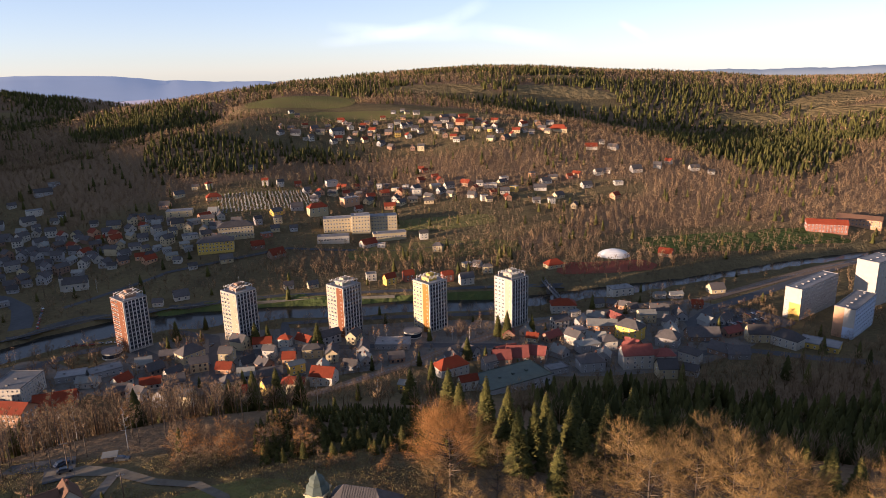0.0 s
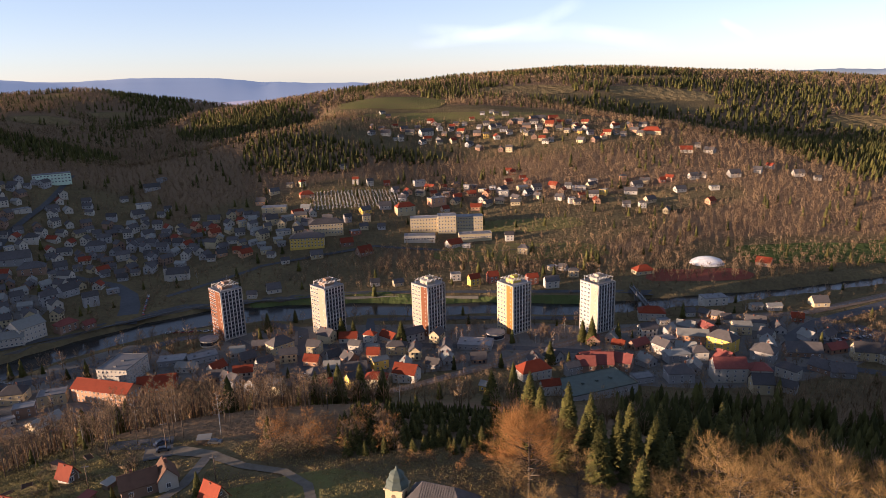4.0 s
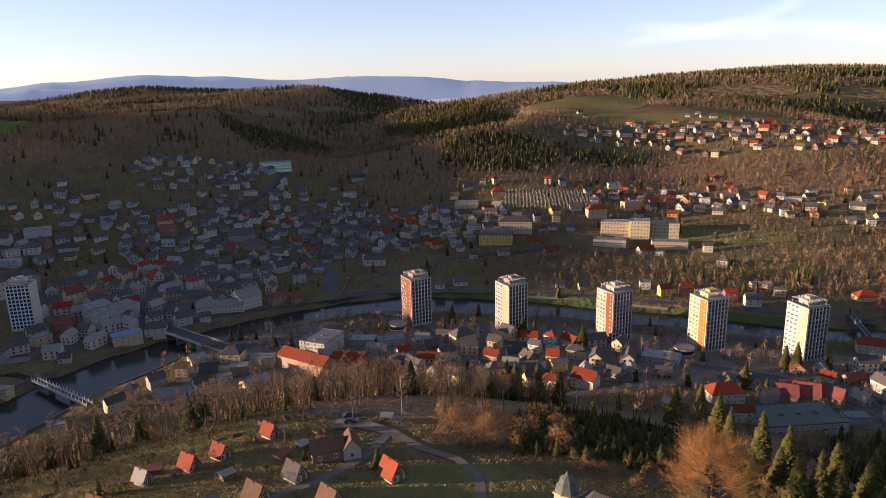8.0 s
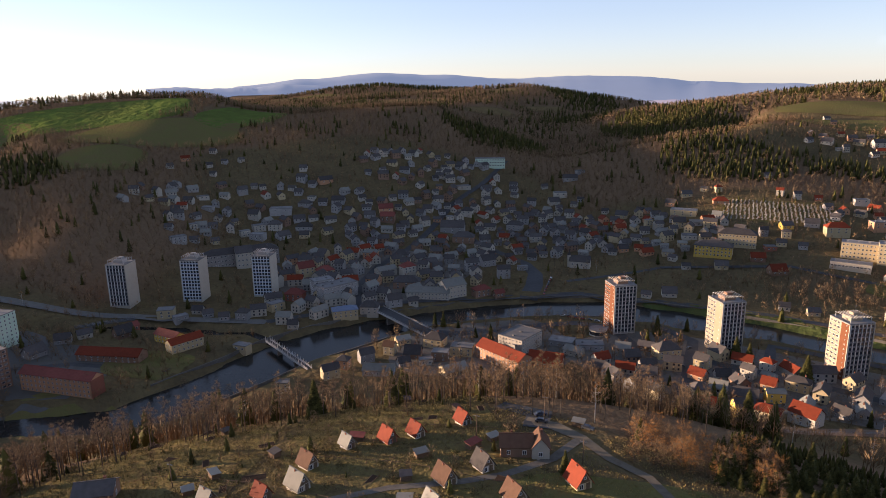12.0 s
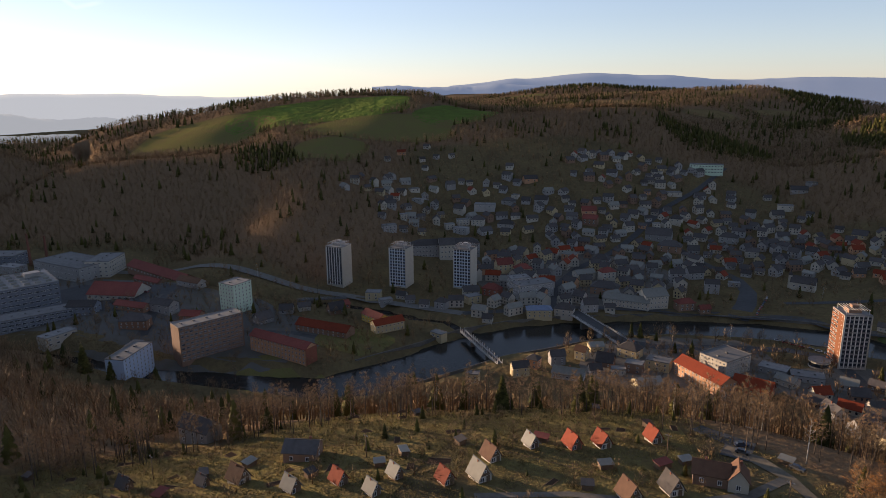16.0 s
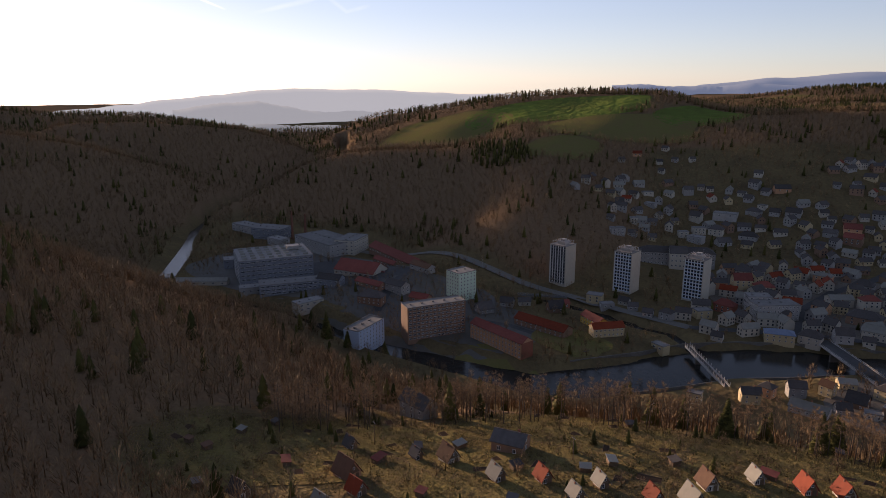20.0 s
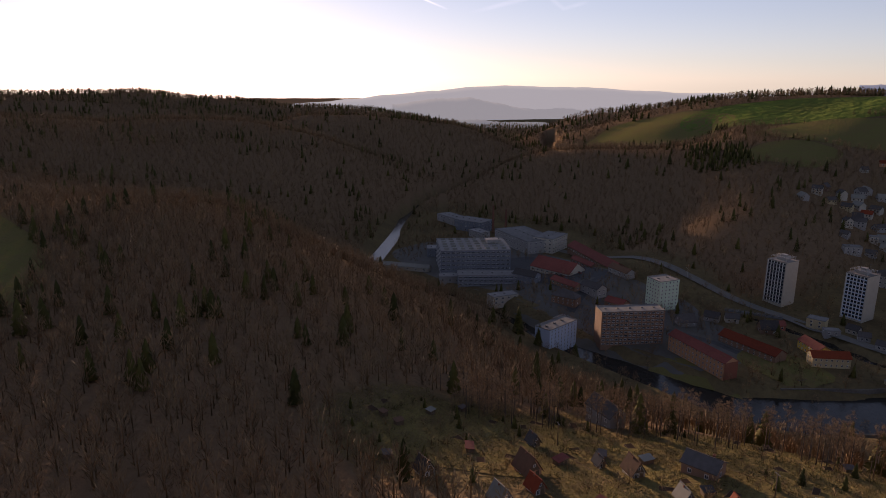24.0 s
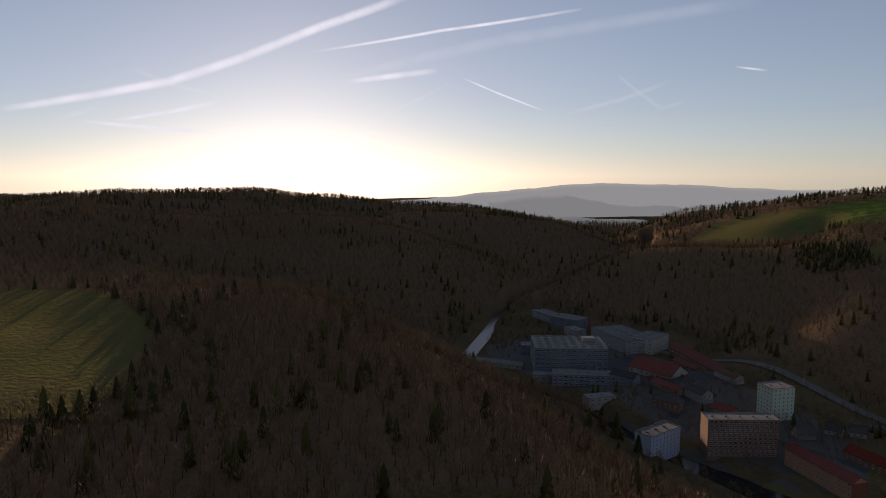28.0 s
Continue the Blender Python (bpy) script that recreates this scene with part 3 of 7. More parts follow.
WIN = {"small": window_mesh(1.15, 1.45), "wide": window_mesh(2.2, 1.5, 2), "tiny": window_mesh(0.75, 0.8, 0), "far": window_mesh(1.5, 1.7), "strip": window_mesh(3.4, 1.6, 3)}


def put_window(parent, kind, x, y, z, turn):
    return part("window", WIN[kind], parent, at=pose(x, y, z, 0, 0, turn))


def face_windows(parent, kind, L, W, side, n, zs, inset=0.0):
    """A grid of windows on one side of a house: front, back, left or right."""
    span = L if side in ("front", "back") else W
    m = parent.matrix_basis
    out = m.to_3x3() @ Vector({"front": (0, -1, 0), "back": (0, 1, 0), "left": (-1, 0, 0), "right": (1, 0, 0)}[side])
    if out.x * m.translation.x + out.y * m.translation.y > 0.15 * math.hypot(m.translation.x, m.translation.y):
        return
    for z in zs:
        for i in range(n):
            u = (-0.5 + (i + 0.5) / n) * (span - inset)
            x, y, turn = {"front": (u, -W / 2, 0), "back": (-u, W / 2, 180), "left": (-L / 2, -u, -90), "right": (L / 2, u, 90)}[side]
            put_window(parent, kind, x, y, z, turn)


DOOR = None


def door_mesh():
    s = Shape()
    s.box(-0.55, 0.55, -0.08, 0.02, 0, 2.15)
    s.box(-0.45, 0.45, -0.11, -0.08, 0.1, 1.0)
    s.box(-0.45, 0.45, -0.11, -0.08, 1.15, 2.05)
    return s.mesh("door", WOOD)


DOOR = door_mesh()


def chimney_mesh(k=1.0):
    s = Shape()
    s.box(-0.35 * k, 0.35 * k, -0.3 * k, 0.3 * k, -1.2, 1.0 * k)
    s.box(-0.42 * k, 0.42 * k, -0.37 * k, 0.37 * k, 1.0 * k, 1.12 * k)
    s.tube((0, 0, 1.1 * k), (0, 0, 1.4 * k), 0.14 * k, 0.12 * k, 6)
    return s.mesh("chimney", BRICK)


CHIMNEY, STOVE_CHIMNEY = chimney_mesh(), chimney_mesh(0.55)


def gable_walls(L, W, H, rise, deep=2.5):
    s = Shape()
    a, b = L / 2, W / 2
    s.v = [(-a, -b, -deep), (a, -b, -deep), (a, b, -deep), (-a, b, -deep), (-a, -b, H), (a, -b, H), (a, b, H), (-a, b, H), (-a, 0, H + rise), (a, 0, H + rise)]
    s.f = [(0, 1, 5, 4), (1, 2, 6, 9, 5), (2, 3, 7, 6), (3, 0, 4, 8, 7), (3, 2, 1, 0), (4, 5, 9, 8), (6, 7, 8, 9)]
    s.m = [0] * 7
    return s


def gable_roof(L, W, H, rise, over=0.5, thick=0.22):
    """Two slopes with thickness and a ridge cap."""
    s = Shape()
    a, b = L / 2 + over, W / 2 + over
    k = rise / (W / 2)
    zl, zr = H - over * k + 0.06, H + rise + 0.06
    for sgn in (-1, 1):
        low = [(-a, sgn * b, zl), (a, sgn * b, zl), (a, 0, zr), (-a, 0, zr)]
        if sgn > 0:
            low = [low[1], low[0], low[3], low[2]]
        s.solid(low, [(x, y, z + thick) for x, y, z in low])
    s.box(-a - 0.02, a + 0.02, -0.16, 0.16, zr + thick - 0.08, zr + thick + 0.07)
    return s


def hip_roof(L, W, H, rise, over=0.5):
    s = Shape()
    a, b = L / 2 + over, W / 2 + over
    r = max(0.3, L / 2 - W / 2 * 0.9)
    z0, z1 = H - 0.1, H + rise
    s.box(-a, a, -b, b, z0 - 0.12, z0 + 0.1)
    c = [(-a, -b, z0 + 0.1), (a, -b, z0 + 0.1), (a, b, z0 + 0.1), (-a, b, z0 + 0.1)]
    p, q = (-r, 0, z1), (r, 0, z1)
    s.face([c[0], c[1], q, p])
    s.face([c[2], c[3], p, q])
    s.face([c[1], c[2], q])
    s.face([c[3], c[0], p])
    return s


def flat_roof(L, W, H):
    s = Shape()
    a, b, t = L / 2 + 0.15, W / 2 + 0.15, 0.3
    s.box(-a, a, -b, b, H, H + 0.2)
    s.box(-a, a, -b, -b + t, H + 0.2, H + 0.55)
    s.box(-a, a, b - t, b, H + 0.2, H + 0.55)
    s.box(-a, -a + t, -b + t, b - t, H + 0.2, H + 0.55)
    s.box(a - t, a, -b + t, b - t, H + 0.2, H + 0.55)
    if L > 14:
        for i in range(int(L / 9)):
            x = -a + 4 + i * 9
            s.box(x, x + 1.4, -0.8, 0.8, H + 0.2, H + 1.1)
    return s


def plain_walls(L, W, H, deep=2.5):
    s = Shape()
    s.box(-L / 2, L / 2, -W / 2, W / 2, -deep, H)
    return s


WALL_WORDS = {"w": "white", "c": "cream", "y": "yellow", "o": "peach", "g": "grey", "b": "brown", "r": "red", "l": "blue", "t": "terracotta", "m": "pale green"}
ROOF_WORDS = {"r": "a bright red tiled gable roof", "d": "a dark tiled gable roof", "k": "a pale sheet-metal roof", "m": "a maroon tiled roof", "b": "a brown tiled roof", "n": "a blue-grey metal roof", "f": "a flat felt roof"}
PLACES = []


CROWD = {"v": [], "f": [], "m": []}
CROWD_MATS = []


def crowd_add(shape, x, y, z, turn, mat):
    """Adds a far-off body to the joined mesh of houses that are too many and too small to count."""
    if mat not in CROWD_MATS:
        CROWD_MATS.append(mat)
    k, n = CROWD_MATS.index(mat), len(CROWD["v"])
    c, s = math.cos(radians(turn)), math.sin(radians(turn))
    CROWD["v"] += [(x + p * c - q * s, y + p * s + q * c, z + h) for p, q, h in shape.v]
    CROWD["f"] += [tuple(n + i for i in f) for f in shape.f]
    CROWD["m"] += [k] * len(shape.f)


def crowd_house(x, y, turn, L, W, storeys, wall, roof):
    PLACES.append((x, y, max(L, W) * 0.62))
    H, z = 1.0 + 2.8 * storeys, gz(x, y)
    rise = W * 0.42
    if roof == "f":
        crowd_add(plain_walls(L, W, H), x, y, z, turn, WALLS[wall])
        crowd_add(flat_roof(L, W, H), x, y, z, turn, ROOFS[roof])
    else:
        crowd_add(gable_walls(L, W, H, rise), x, y, z, turn, WALLS[wall])
        crowd_add(gable_roof(L, W, H, rise), x, y, z, turn, ROOFS[roof])
        s = Shape()
        s.box(L * 0.1 - 0.4, L * 0.1 + 0.4, 0.2, 0.9, H + rise * 0.5, H + rise + 0.9)
        crowd_add(s, x, y, z, turn, BRICK)
    s = Shape()
    for k in range(storeys):
        for u in (-0.3, 0.05, 0.32):
            s.box(L * u - 0.6, L * u + 0.6, -W / 2 - 0.04, -W / 2 + 0.02, 1.3 + 2.8 * k, 2.8 + 2.8 * k)
        for u in (-0.2, 0.2):
            s.box(-L / 2 - 0.04, -L / 2 + 0.02, W * u - 0.55, W * u + 0.55, 1.3 + 2.8 * k, 2.8 + 2.8 * k)
    crowd_add(s, x, y, z, turn, GLASS)


def crowd_done():
    me = bpy.data.meshes.new("far_houses")
    me.from_pydata(CROWD["v"], [], CROWD["f"])
    for mt in CROWD_MATS:
        me.materials.append(mt)
    me.polygons.foreach_set("material_index", CROWD["m"])
    tagged(new("far_houses", me), "crowded small houses far up the slopes", "houses", kind="stuff")


def house(x, y, turn, L, W, storeys, wall, roof, where, rise=None, name="house"):
    """A rendered house with its roof, chimney, door and windows."""
    PLACES.append((x, y, max(L, W) * 0.62))
    rnd = random.Random(x * 31 + y)
    near = math.hypot(x, y) < 540
    H = 1.0 + 2.8 * storeys
    root = thing(name, x, y, turn, f"{WALL_WORDS[wall]} rendered {'low' if storeys == 1 else str(storeys) + '-storey'} house with {ROOF_WORDS[roof]}", "house", "houses of the " + where)
    if roof == "f":
        part("wall", plain_walls(L, W, H).mesh("wall", WALLS[wall]), root)
        part("roof", flat_roof(L, W, H).mesh("roof", ROOFS[roof]), root)
    else:
        rise = rise or W * (0.26 if roof in "kn" else rnd.uniform(0.38, 0.5))
        if L > 15 and rnd.random() < 0.5 or (storeys > 1 and rnd.random() < 0.3):
            part("wall", plain_walls(L, W, H).mesh("wall", WALLS[wall]), root)
            part("roof", hip_roof(L, W, H, rise * 0.9).mesh("roof", ROOFS[roof]), root)
        else:
            part("wall", gable_walls(L, W, H, rise).mesh("wall", WALLS[wall]), root)
            part("roof", gable_roof(L, W, H, rise).mesh("roof", ROOFS[roof]), root)
            if W > 5.5 and near:
                for sx, t in ((-1, -90), (1, 90)):
                    put_window(root, "small", sx * L / 2, 0, H + rise * 0.35, t)
        if math.hypot(x, y) < 900:
            part("chimney", CHIMNEY, root, at=pose(rnd.uniform(-0.25, 0.25) * L, W * 0.1, H + rise * 0.85))
    zs = [1.9 + 2.8 * i for i in range(storeys)]
    far = math.hypot(x, y)
    if near:
        face_windows(root, "small", L, W, "front", max(2, int(L / 3.8)), zs)
        face_windows(root, "small", L, W, "right", 1, zs)
        face_windows(root, "small", L, W, "left", 2 if W > 9 else 1, zs[-1:])
        part("door", DOOR, root, at=pose(L * 0.25, W / 2, 0, 0, 0, 180))
    elif far < 820:
        face_windows(root, "far", L, W, "front", 2 if L < 14 else 3, zs[-2:], 1.5)
        face_windows(root, "far", L, W, "left", 1, zs[-1:])
    else:
        face_windows(root, "far", L, W, "front", 2, zs[-1:], 2)
    return root


def street(where, text):
    """Houses written as: x y turn length width, then storeys with the letters of wall and roof."""
    for item in text.split(";"):
        q = item.split()
        x, y, turn, L, W = [float(v) for v in q[:5]]
        (crowd_house if math.hypot(x, y) > 1000 and L < 25 else house)(x, y, turn, L, W, int(q[5][0]), q[5][1], q[5][2], *(() if math.hypot(x, y) > 1000 and L < 25 else (where,)))


# ---------------------------------------------------------------- plants
def fast_mesh(name, verts, tris, mat, tone, bulge=None):
    me = bpy.data.meshes.new(name)
    nv, nt = len(verts), len(tris)
    me.vertices.add(nv)
    me.vertices.foreach_set("co", np.ascontiguousarray(verts, np.float32).ravel())
    me.loops.add(nt * 3)
    me.loops.foreach_set("vertex_index", np.ascontiguousarray(tris, np.int32).ravel())
    me.polygons.add(nt)
    me.polygons.foreach_set("loop_start", np.arange(0, nt * 3, 3, dtype=np.int32))
    me.polygons.foreach_set("loop_total", np.full(nt, 3, np.int32))
    at = me.attributes.new("tone", "FLOAT", "POINT")
    at.data.foreach_set("value", np.ascontiguousarray(tone, np.float32))
    if bulge is not None:
        at = me.attributes.new("bulge", "FLOAT_VECTOR", "POINT")
        at.data.foreach_set("vector", np.ascontiguousarray(bulge, np.float32).ravel())
    me.update()
    me.materials.append(mat)
    return me


def rounded(v, mid, tall, up=0.25):
    """Directions out of the middle of a crown, leaning upwards."""
    v = np.asarray(v, float)
    out = np.stack([v[:, 0], v[:, 1], (v[:, 2] - mid) * tall], 1)
    out /= np.linalg.norm(out, axis=1, keepdims=True) + 1e-6
    out[:, 2] += up
    return out / (np.linalg.norm(out, axis=1, keepdims=True) + 1e-6)


def bare_template(rng, n, width=0.03, crown=(0.24, 0.36, 0.62)):
    """A leafless tree one unit high, as slim blades for trunk and sprays of twigs."""
    r, rz, mid = crown
    v = []
    for k in range(2):
        d = np.array((math.cos(k * 1.6), math.sin(k * 1.6), 0)) * 0.016
        v += [(-d[0], -d[1], 0), (d[0], d[1], 0), (0, 0, 0.75)]
    for i in range(n):
        th, u = rng.uniform(0, 2 * math.pi), rng.uniform(-0.9, 1)
        rad = math.sqrt(1 - u * u) * rng.uniform(0.55, 1.0)
        tip = np.array((math.cos(th) * rad * r, math.sin(th) * rad * r, mid + u * rz * rng.uniform(0.75, 1)))
        base = np.array((tip[0] * rng.uniform(0.05, 0.45), tip[1] * rng.uniform(0.05, 0.45), max(0.2, tip[2] - rng.uniform(0.14, 0.30))))
        side = np.cross(tip - base, rng.normal(size=3))
        side = side / (np.linalg.norm(side) + 1e-6) * width * rng.uniform(0.6, 1.4)
        # the spray is widest two thirds of the way out
        m = base * 0.4 + tip * 0.6
        v += [tuple(base), tuple(m + side), tuple(tip)] if i % 2 else [tuple(m - side), tuple(tip + side * 0.6), tuple(base * 0.6 + tip * 0.4)]
    return np.array(v)


def conifer_template(rng, tiers, sides=7):
    v = []
    for k in range(tiers):
        z0 = 0.10 + 0.8 * k / tiers
        z1 = min(1.0, z0 + 1.35 * 0.9 / tiers + 0.08)
        r = 0.20 * (1 - z0) ** 0.85 + 0.015
        ph = rng.uniform(0, 6.28)
        for i in range(sides):
            a, b = ph + 2 * math.pi * i / sides, ph + 2 * math.pi * (i + 1.25) / sides
            ra, rb = r * rng.uniform(0.7, 1.2), r * rng.uniform(0.7, 1.2)
            v += [(math.cos(a) * ra, math.sin(a) * ra, z0 - 0.03 * rng.uniform(0, 1)), (math.cos(b) * rb, math.sin(b) * rb, z0 - 0.03 * rng.uniform(0, 1)), (0, 0, z1)]
    v += [(-0.012, 0, 0), (0.012, 0, 0), (0, 0, 0.3)]
    return np.array(v)


def wood(name, pts, heights, templates, mat, label, category, seed, squash=1.0):
    """Many trees in one mesh: each takes one of the templates, turned and scaled."""
    rng = np.random.default_rng(seed)
    if not len(pts):
        return
    pick = rng.integers(0, len(templates), len(pts))
    vs, tone, puff = [], [], []
    base = ground(pts[:, 0], pts[:, 1])
    for k, tp in enumerate(templates):
        sel = np.nonzero(pick == k)[0]
        if not len(sel):
            continue
        th = rng.uniform(0, 2 * math.pi, len(sel))
        c, s, h = np.cos(th)[:, None], np.sin(th)[:, None], heights[sel][:, None]
        wd = h * rng.uniform(0.85, 1.25, (len(sel), 1)) * squash
        x = (tp[:, 0] * c - tp[:, 1] * s) * wd + pts[sel, 0][:, None]
        y = (tp[:, 0] * s + tp[:, 1] * c) * wd + pts[sel, 1][:, None]
        z = tp[:, 2] * h + base[sel][:, None] - 0.3
        vs.append(np.stack([x, y, z], 2).reshape(-1, 3))
        tone.append(np.repeat(rng.uniform(0, 1, len(sel)), len(tp)))
        o = 0.75 * rounded(tp, 0.5, 0.7)
        puff.append(np.stack([o[:, 0] * c - o[:, 1] * s, o[:, 0] * s + o[:, 1] * c, np.broadcast_to(o[:, 2], (len(sel), len(tp)))], 2).reshape(-1, 3))
    vs, tone, puff = np.concatenate(vs), np.concatenate(tone), np.concatenate(puff)
    me = fast_mesh(name, vs, np.arange(len(vs)).reshape(-1, 3), mat, tone, puff)
    return tagged(new(name, me), label, category, kind="stuff")


def grown(seed, height, crown_r, crown_from, limbs, twigs, bark, leaf, width=0.05, trunk_r=0.22):
    """Meshes of a leafless tree that the camera sees near by: trunk with limbs, and a crown of twigs."""
    rnd = random.Random(seed)
    s = Shape()
    s.tube((0, 0, -0.8), (0, 0, height * 0.45), trunk_r, trunk_r * 0.72, 7)
    s.tube((0, 0, height * 0.45), (rnd.uniform(-0.3, 0.3), rnd.uniform(-0.3, 0.3), height * 0.93), trunk_r * 0.72, trunk_r * 0.12, 6)
    ends = []
    for i in range(limbs):
        z = height * (crown_from + (0.88 - crown_from) * (i + rnd.random()) / limbs)
        th = i * 2.4 + rnd.uniform(-0.4, 0.4)
        k = (z / height - crown_from) / (1 - crown_from)
        ln = crown_r * (1.05 - 0.75 * max(0, k - 0.25)) * rnd.uniform(0.7, 1.05)
        tip = Vector((math.cos(th) * ln, math.sin(th) * ln, z + ln * rnd.uniform(0.35, 0.8)))
        tip.z = min(tip.z, height * 0.97)
        a = Vector((0, 0, z))
        mid = a.lerp(tip, 0.5) + Vector((0, 0, -0.08 * ln))
        r0 = trunk_r * 0.42 * (1.1 - k * 0.7)
        s.tube(a, mid, r0, r0 * 0.6, 4)
        s.tube(mid, tip, r0 * 0.6, 0.02, 3)
        ends.append((mid, tip))
        for j in range(3):
            b = a.lerp(tip, rnd.uniform(0.35, 0.8))
            e = b + Vector((rnd.uniform(-1, 1), rnd.uniform(-1, 1), rnd.uniform(0.1, 1))).normalized() * ln * rnd.uniform(0.3, 0.55)
            s.tube(b, e, r0 * 0.35, 0.012, 3)
            ends.append((b, e))
    trunk = s.mesh("trunk", bark, soft=True)
    v, tone = [], []
    for i in range(twigs):
        p, q = rnd.choice(ends)
        b = p.lerp(q, rnd.uniform(0.15, 1.0))
        out = Vector((b.x, b.y, (b.z - height * 0.5) * 0.6))
        d = (out.normalized() * 0.7 + Vector((rnd.uniform(-1, 1), rnd.uniform(-1, 1), rnd.uniform(-0.3, 1)))).normalized()
        ln = crown_r * rnd.uniform(0.14, 0.42)
        e = b + d * ln
        sd = d.orthogonal().normalized()
        sd.rotate(Matrix.Rotation(rnd.uniform(0, 6.28), 3, d))
        sd *= width * rnd.uniform(0.5, 1.5)
        m = b.lerp(e, 0.55)
        v += [b, m + sd, e]
        tone += [rnd.random()] * 3
    v = np.array([tuple(p) for p in v])
    crown = fast_mesh("crown", v, np.arange(len(v)).reshape(-1, 3), leaf, tone, 0.35 * rounded(v, height * 0.55, 0.7))
    return trunk, crown


def spruce_meshes(seed, height, radius, whorls, per):
    """Trunk and needled branches of a spruce: drooping boughs in whorls, each with side sprays."""
    rnd = random.Random(seed)
    s = Shape()
    s.tube((0, 0, -0.6), (0, 0, height * 0.98), height * 0.014 + 0.05, 0.02, 6)
    trunk = s.mesh("trunk", BARK, soft=True)
    v, tone = [], []
    for w in range(whorls):
        k = w / whorls
        z = height * (0.06 + 0.92 * k)
        ln = radius * (1 - k) ** 0.8 + 0.15
        for i in range(per):
            th = 2 * math.pi * (i + rnd.uniform(-0.3, 0.3)) / per + w
            l = ln * rnd.uniform(0.7, 1.12)
            d = Vector((math.cos(th), math.sin(th), 0))
            n = Vector((-d.y, d.x, 0))
            p0 = Vector((0, 0, z + 0.04 * height * (1 - k)))
            p1 = d * l * 0.6 + Vector((0, 0, z - 0.10 * l))
            p2 = d * l + Vector((0, 0, z - 0.30 * l + 0.1))
            tn = rnd.random()
            wd = l * 0.26
            for tri in ((p0, p1 + n * wd, p2), (p0, p2, p1 - n * wd), (p1 - n * wd * 0.3 + Vector((0, 0, 0.1)), p1 + n * wd * 1.3 - Vector((0, 0, 0.28 * l)), p2), (p1 + n * wd * 0.3 + Vector((0, 0, 0.1)), p2, p1 - n * wd * 1.3 - Vector((0, 0, 0.28 * l))), (p0 * 0.5 + p1 * 0.5, p1 * 0.8 + n * wd * 0.9 - Vector((0, 0, 0.2 * l)) + p0 * 0.2, p1 * 0.8 - n * wd * 0.9 - Vector((0, 0, 0.2 * l)) + p0 * 0.2)):
                v += list(tri)
                tone += [tn] * 3
    v = np.array([tuple(p) for p in v])
    return trunk, fast_mesh("crown", v, np.arange(len(v)).reshape(-1, 3), NEEDLES, tone, 0.2 * rounded(v, 0, 0.0, 0.45))


def tree_kind(name, meshes, label, group):
    root = new(name)
    root.empty_display_size = 0.5
    part("trunk", meshes[0], root)
    part("crown", meshes[1], root)
    return tagged(root, label, "tree", group)


def fill(where, cx, cy, a, b, turn, n, seed, codes=("1gd", "1wd", "2gd", "1bd", "2wd", "1wk", "1gk", "2bd", "1cd", "1wr")):
    """Crowds more small houses into a quarter, clear of those that stand there."""
    rnd = random.Random(seed)
    c, s = math.cos(radians(turn)), math.sin(radians(turn))
    made = tries = 0
    while made < n and tries < n * 30:
        tries += 1
        r, th = math.sqrt(rnd.random()), rnd.uniform(0, 6.28)
        x, y = cx + a * r * math.cos(th) * c - b * r * math.sin(th) * s, cy + a * r * math.cos(th) * s + b * r * math.sin(th) * c
        if min(math.hypot(x - p, y - q) - k for p, q, k in PLACES) < 7 or min(float(line_gap(np.array([x]), np.array([y]), ln)[0]) for ln in (RIVER, CANAL)) < 12 or min(float(line_gap(np.array([x]), np.array([y]), ln)[0]) for ln in ROADS + [TRACK]) < 4.5:
            continue
        code = rnd.choice(codes)
        crowd_house(round(x), round(y), rnd.uniform(0, 180), rnd.uniform(9, 14), rnd.uniform(7, 9), int(code[0]), code[1], code[2])
        made += 1


# ---------------------------------------------------------------- tower blocks and large buildings
def loggia_mesh(w, h):
    """One bay of a tower front in one piece: fin, slab edge and balcony panel round the window set deep behind."""
    s = Shape()
    o, p = -0.6, 0.0
    x0, x1, x2 = -w / 2, -w / 2 + 0.5, w / 2
    z0, z1, z2 = -h / 2, -h / 2 + 0.9, h / 2
    s.v = [(x0, o, z0), (x1, o, z0), (x2, o, z0), (x0, o, z1), (x1, o, z1), (x2, o, z1), (x0, o, z2), (x1, o, z2), (x2, o, z2), (x1, p - 0.02, z1), (x2, p - 0.02, z1), (x2, p - 0.02, z2), (x1, p - 0.02, z2)]
    s.f = [(0, 1, 4, 3), (1, 2, 5, 4), (3, 4, 7, 6), (4, 5, 10, 9), (7, 4, 9, 12), (9, 10, 11, 12), (0, 3, 6)]
    s.m = [0, 1, 0, 1, 0, 2, 0]
    return s


DARK_PANEL = material("dark_balcony_panel", (0.21, 0.205, 0.20), 0.7, vary=0.3, scale=0.6, random_amount=0.35)
PALE_PANEL = material("pale_balcony_panel", (0.26, 0.25, 0.24), 0.7, vary=0.3, scale=0.6, random_amount=0.35)
LOGGIA = {k: loggia_mesh(2.634, 2.95).mesh("loggia", FRAME, p, GLASS) for k, p in (("grey", DARK_PANEL), ("white", PALE_PANEL), ("blue", WALLS["l"]))}


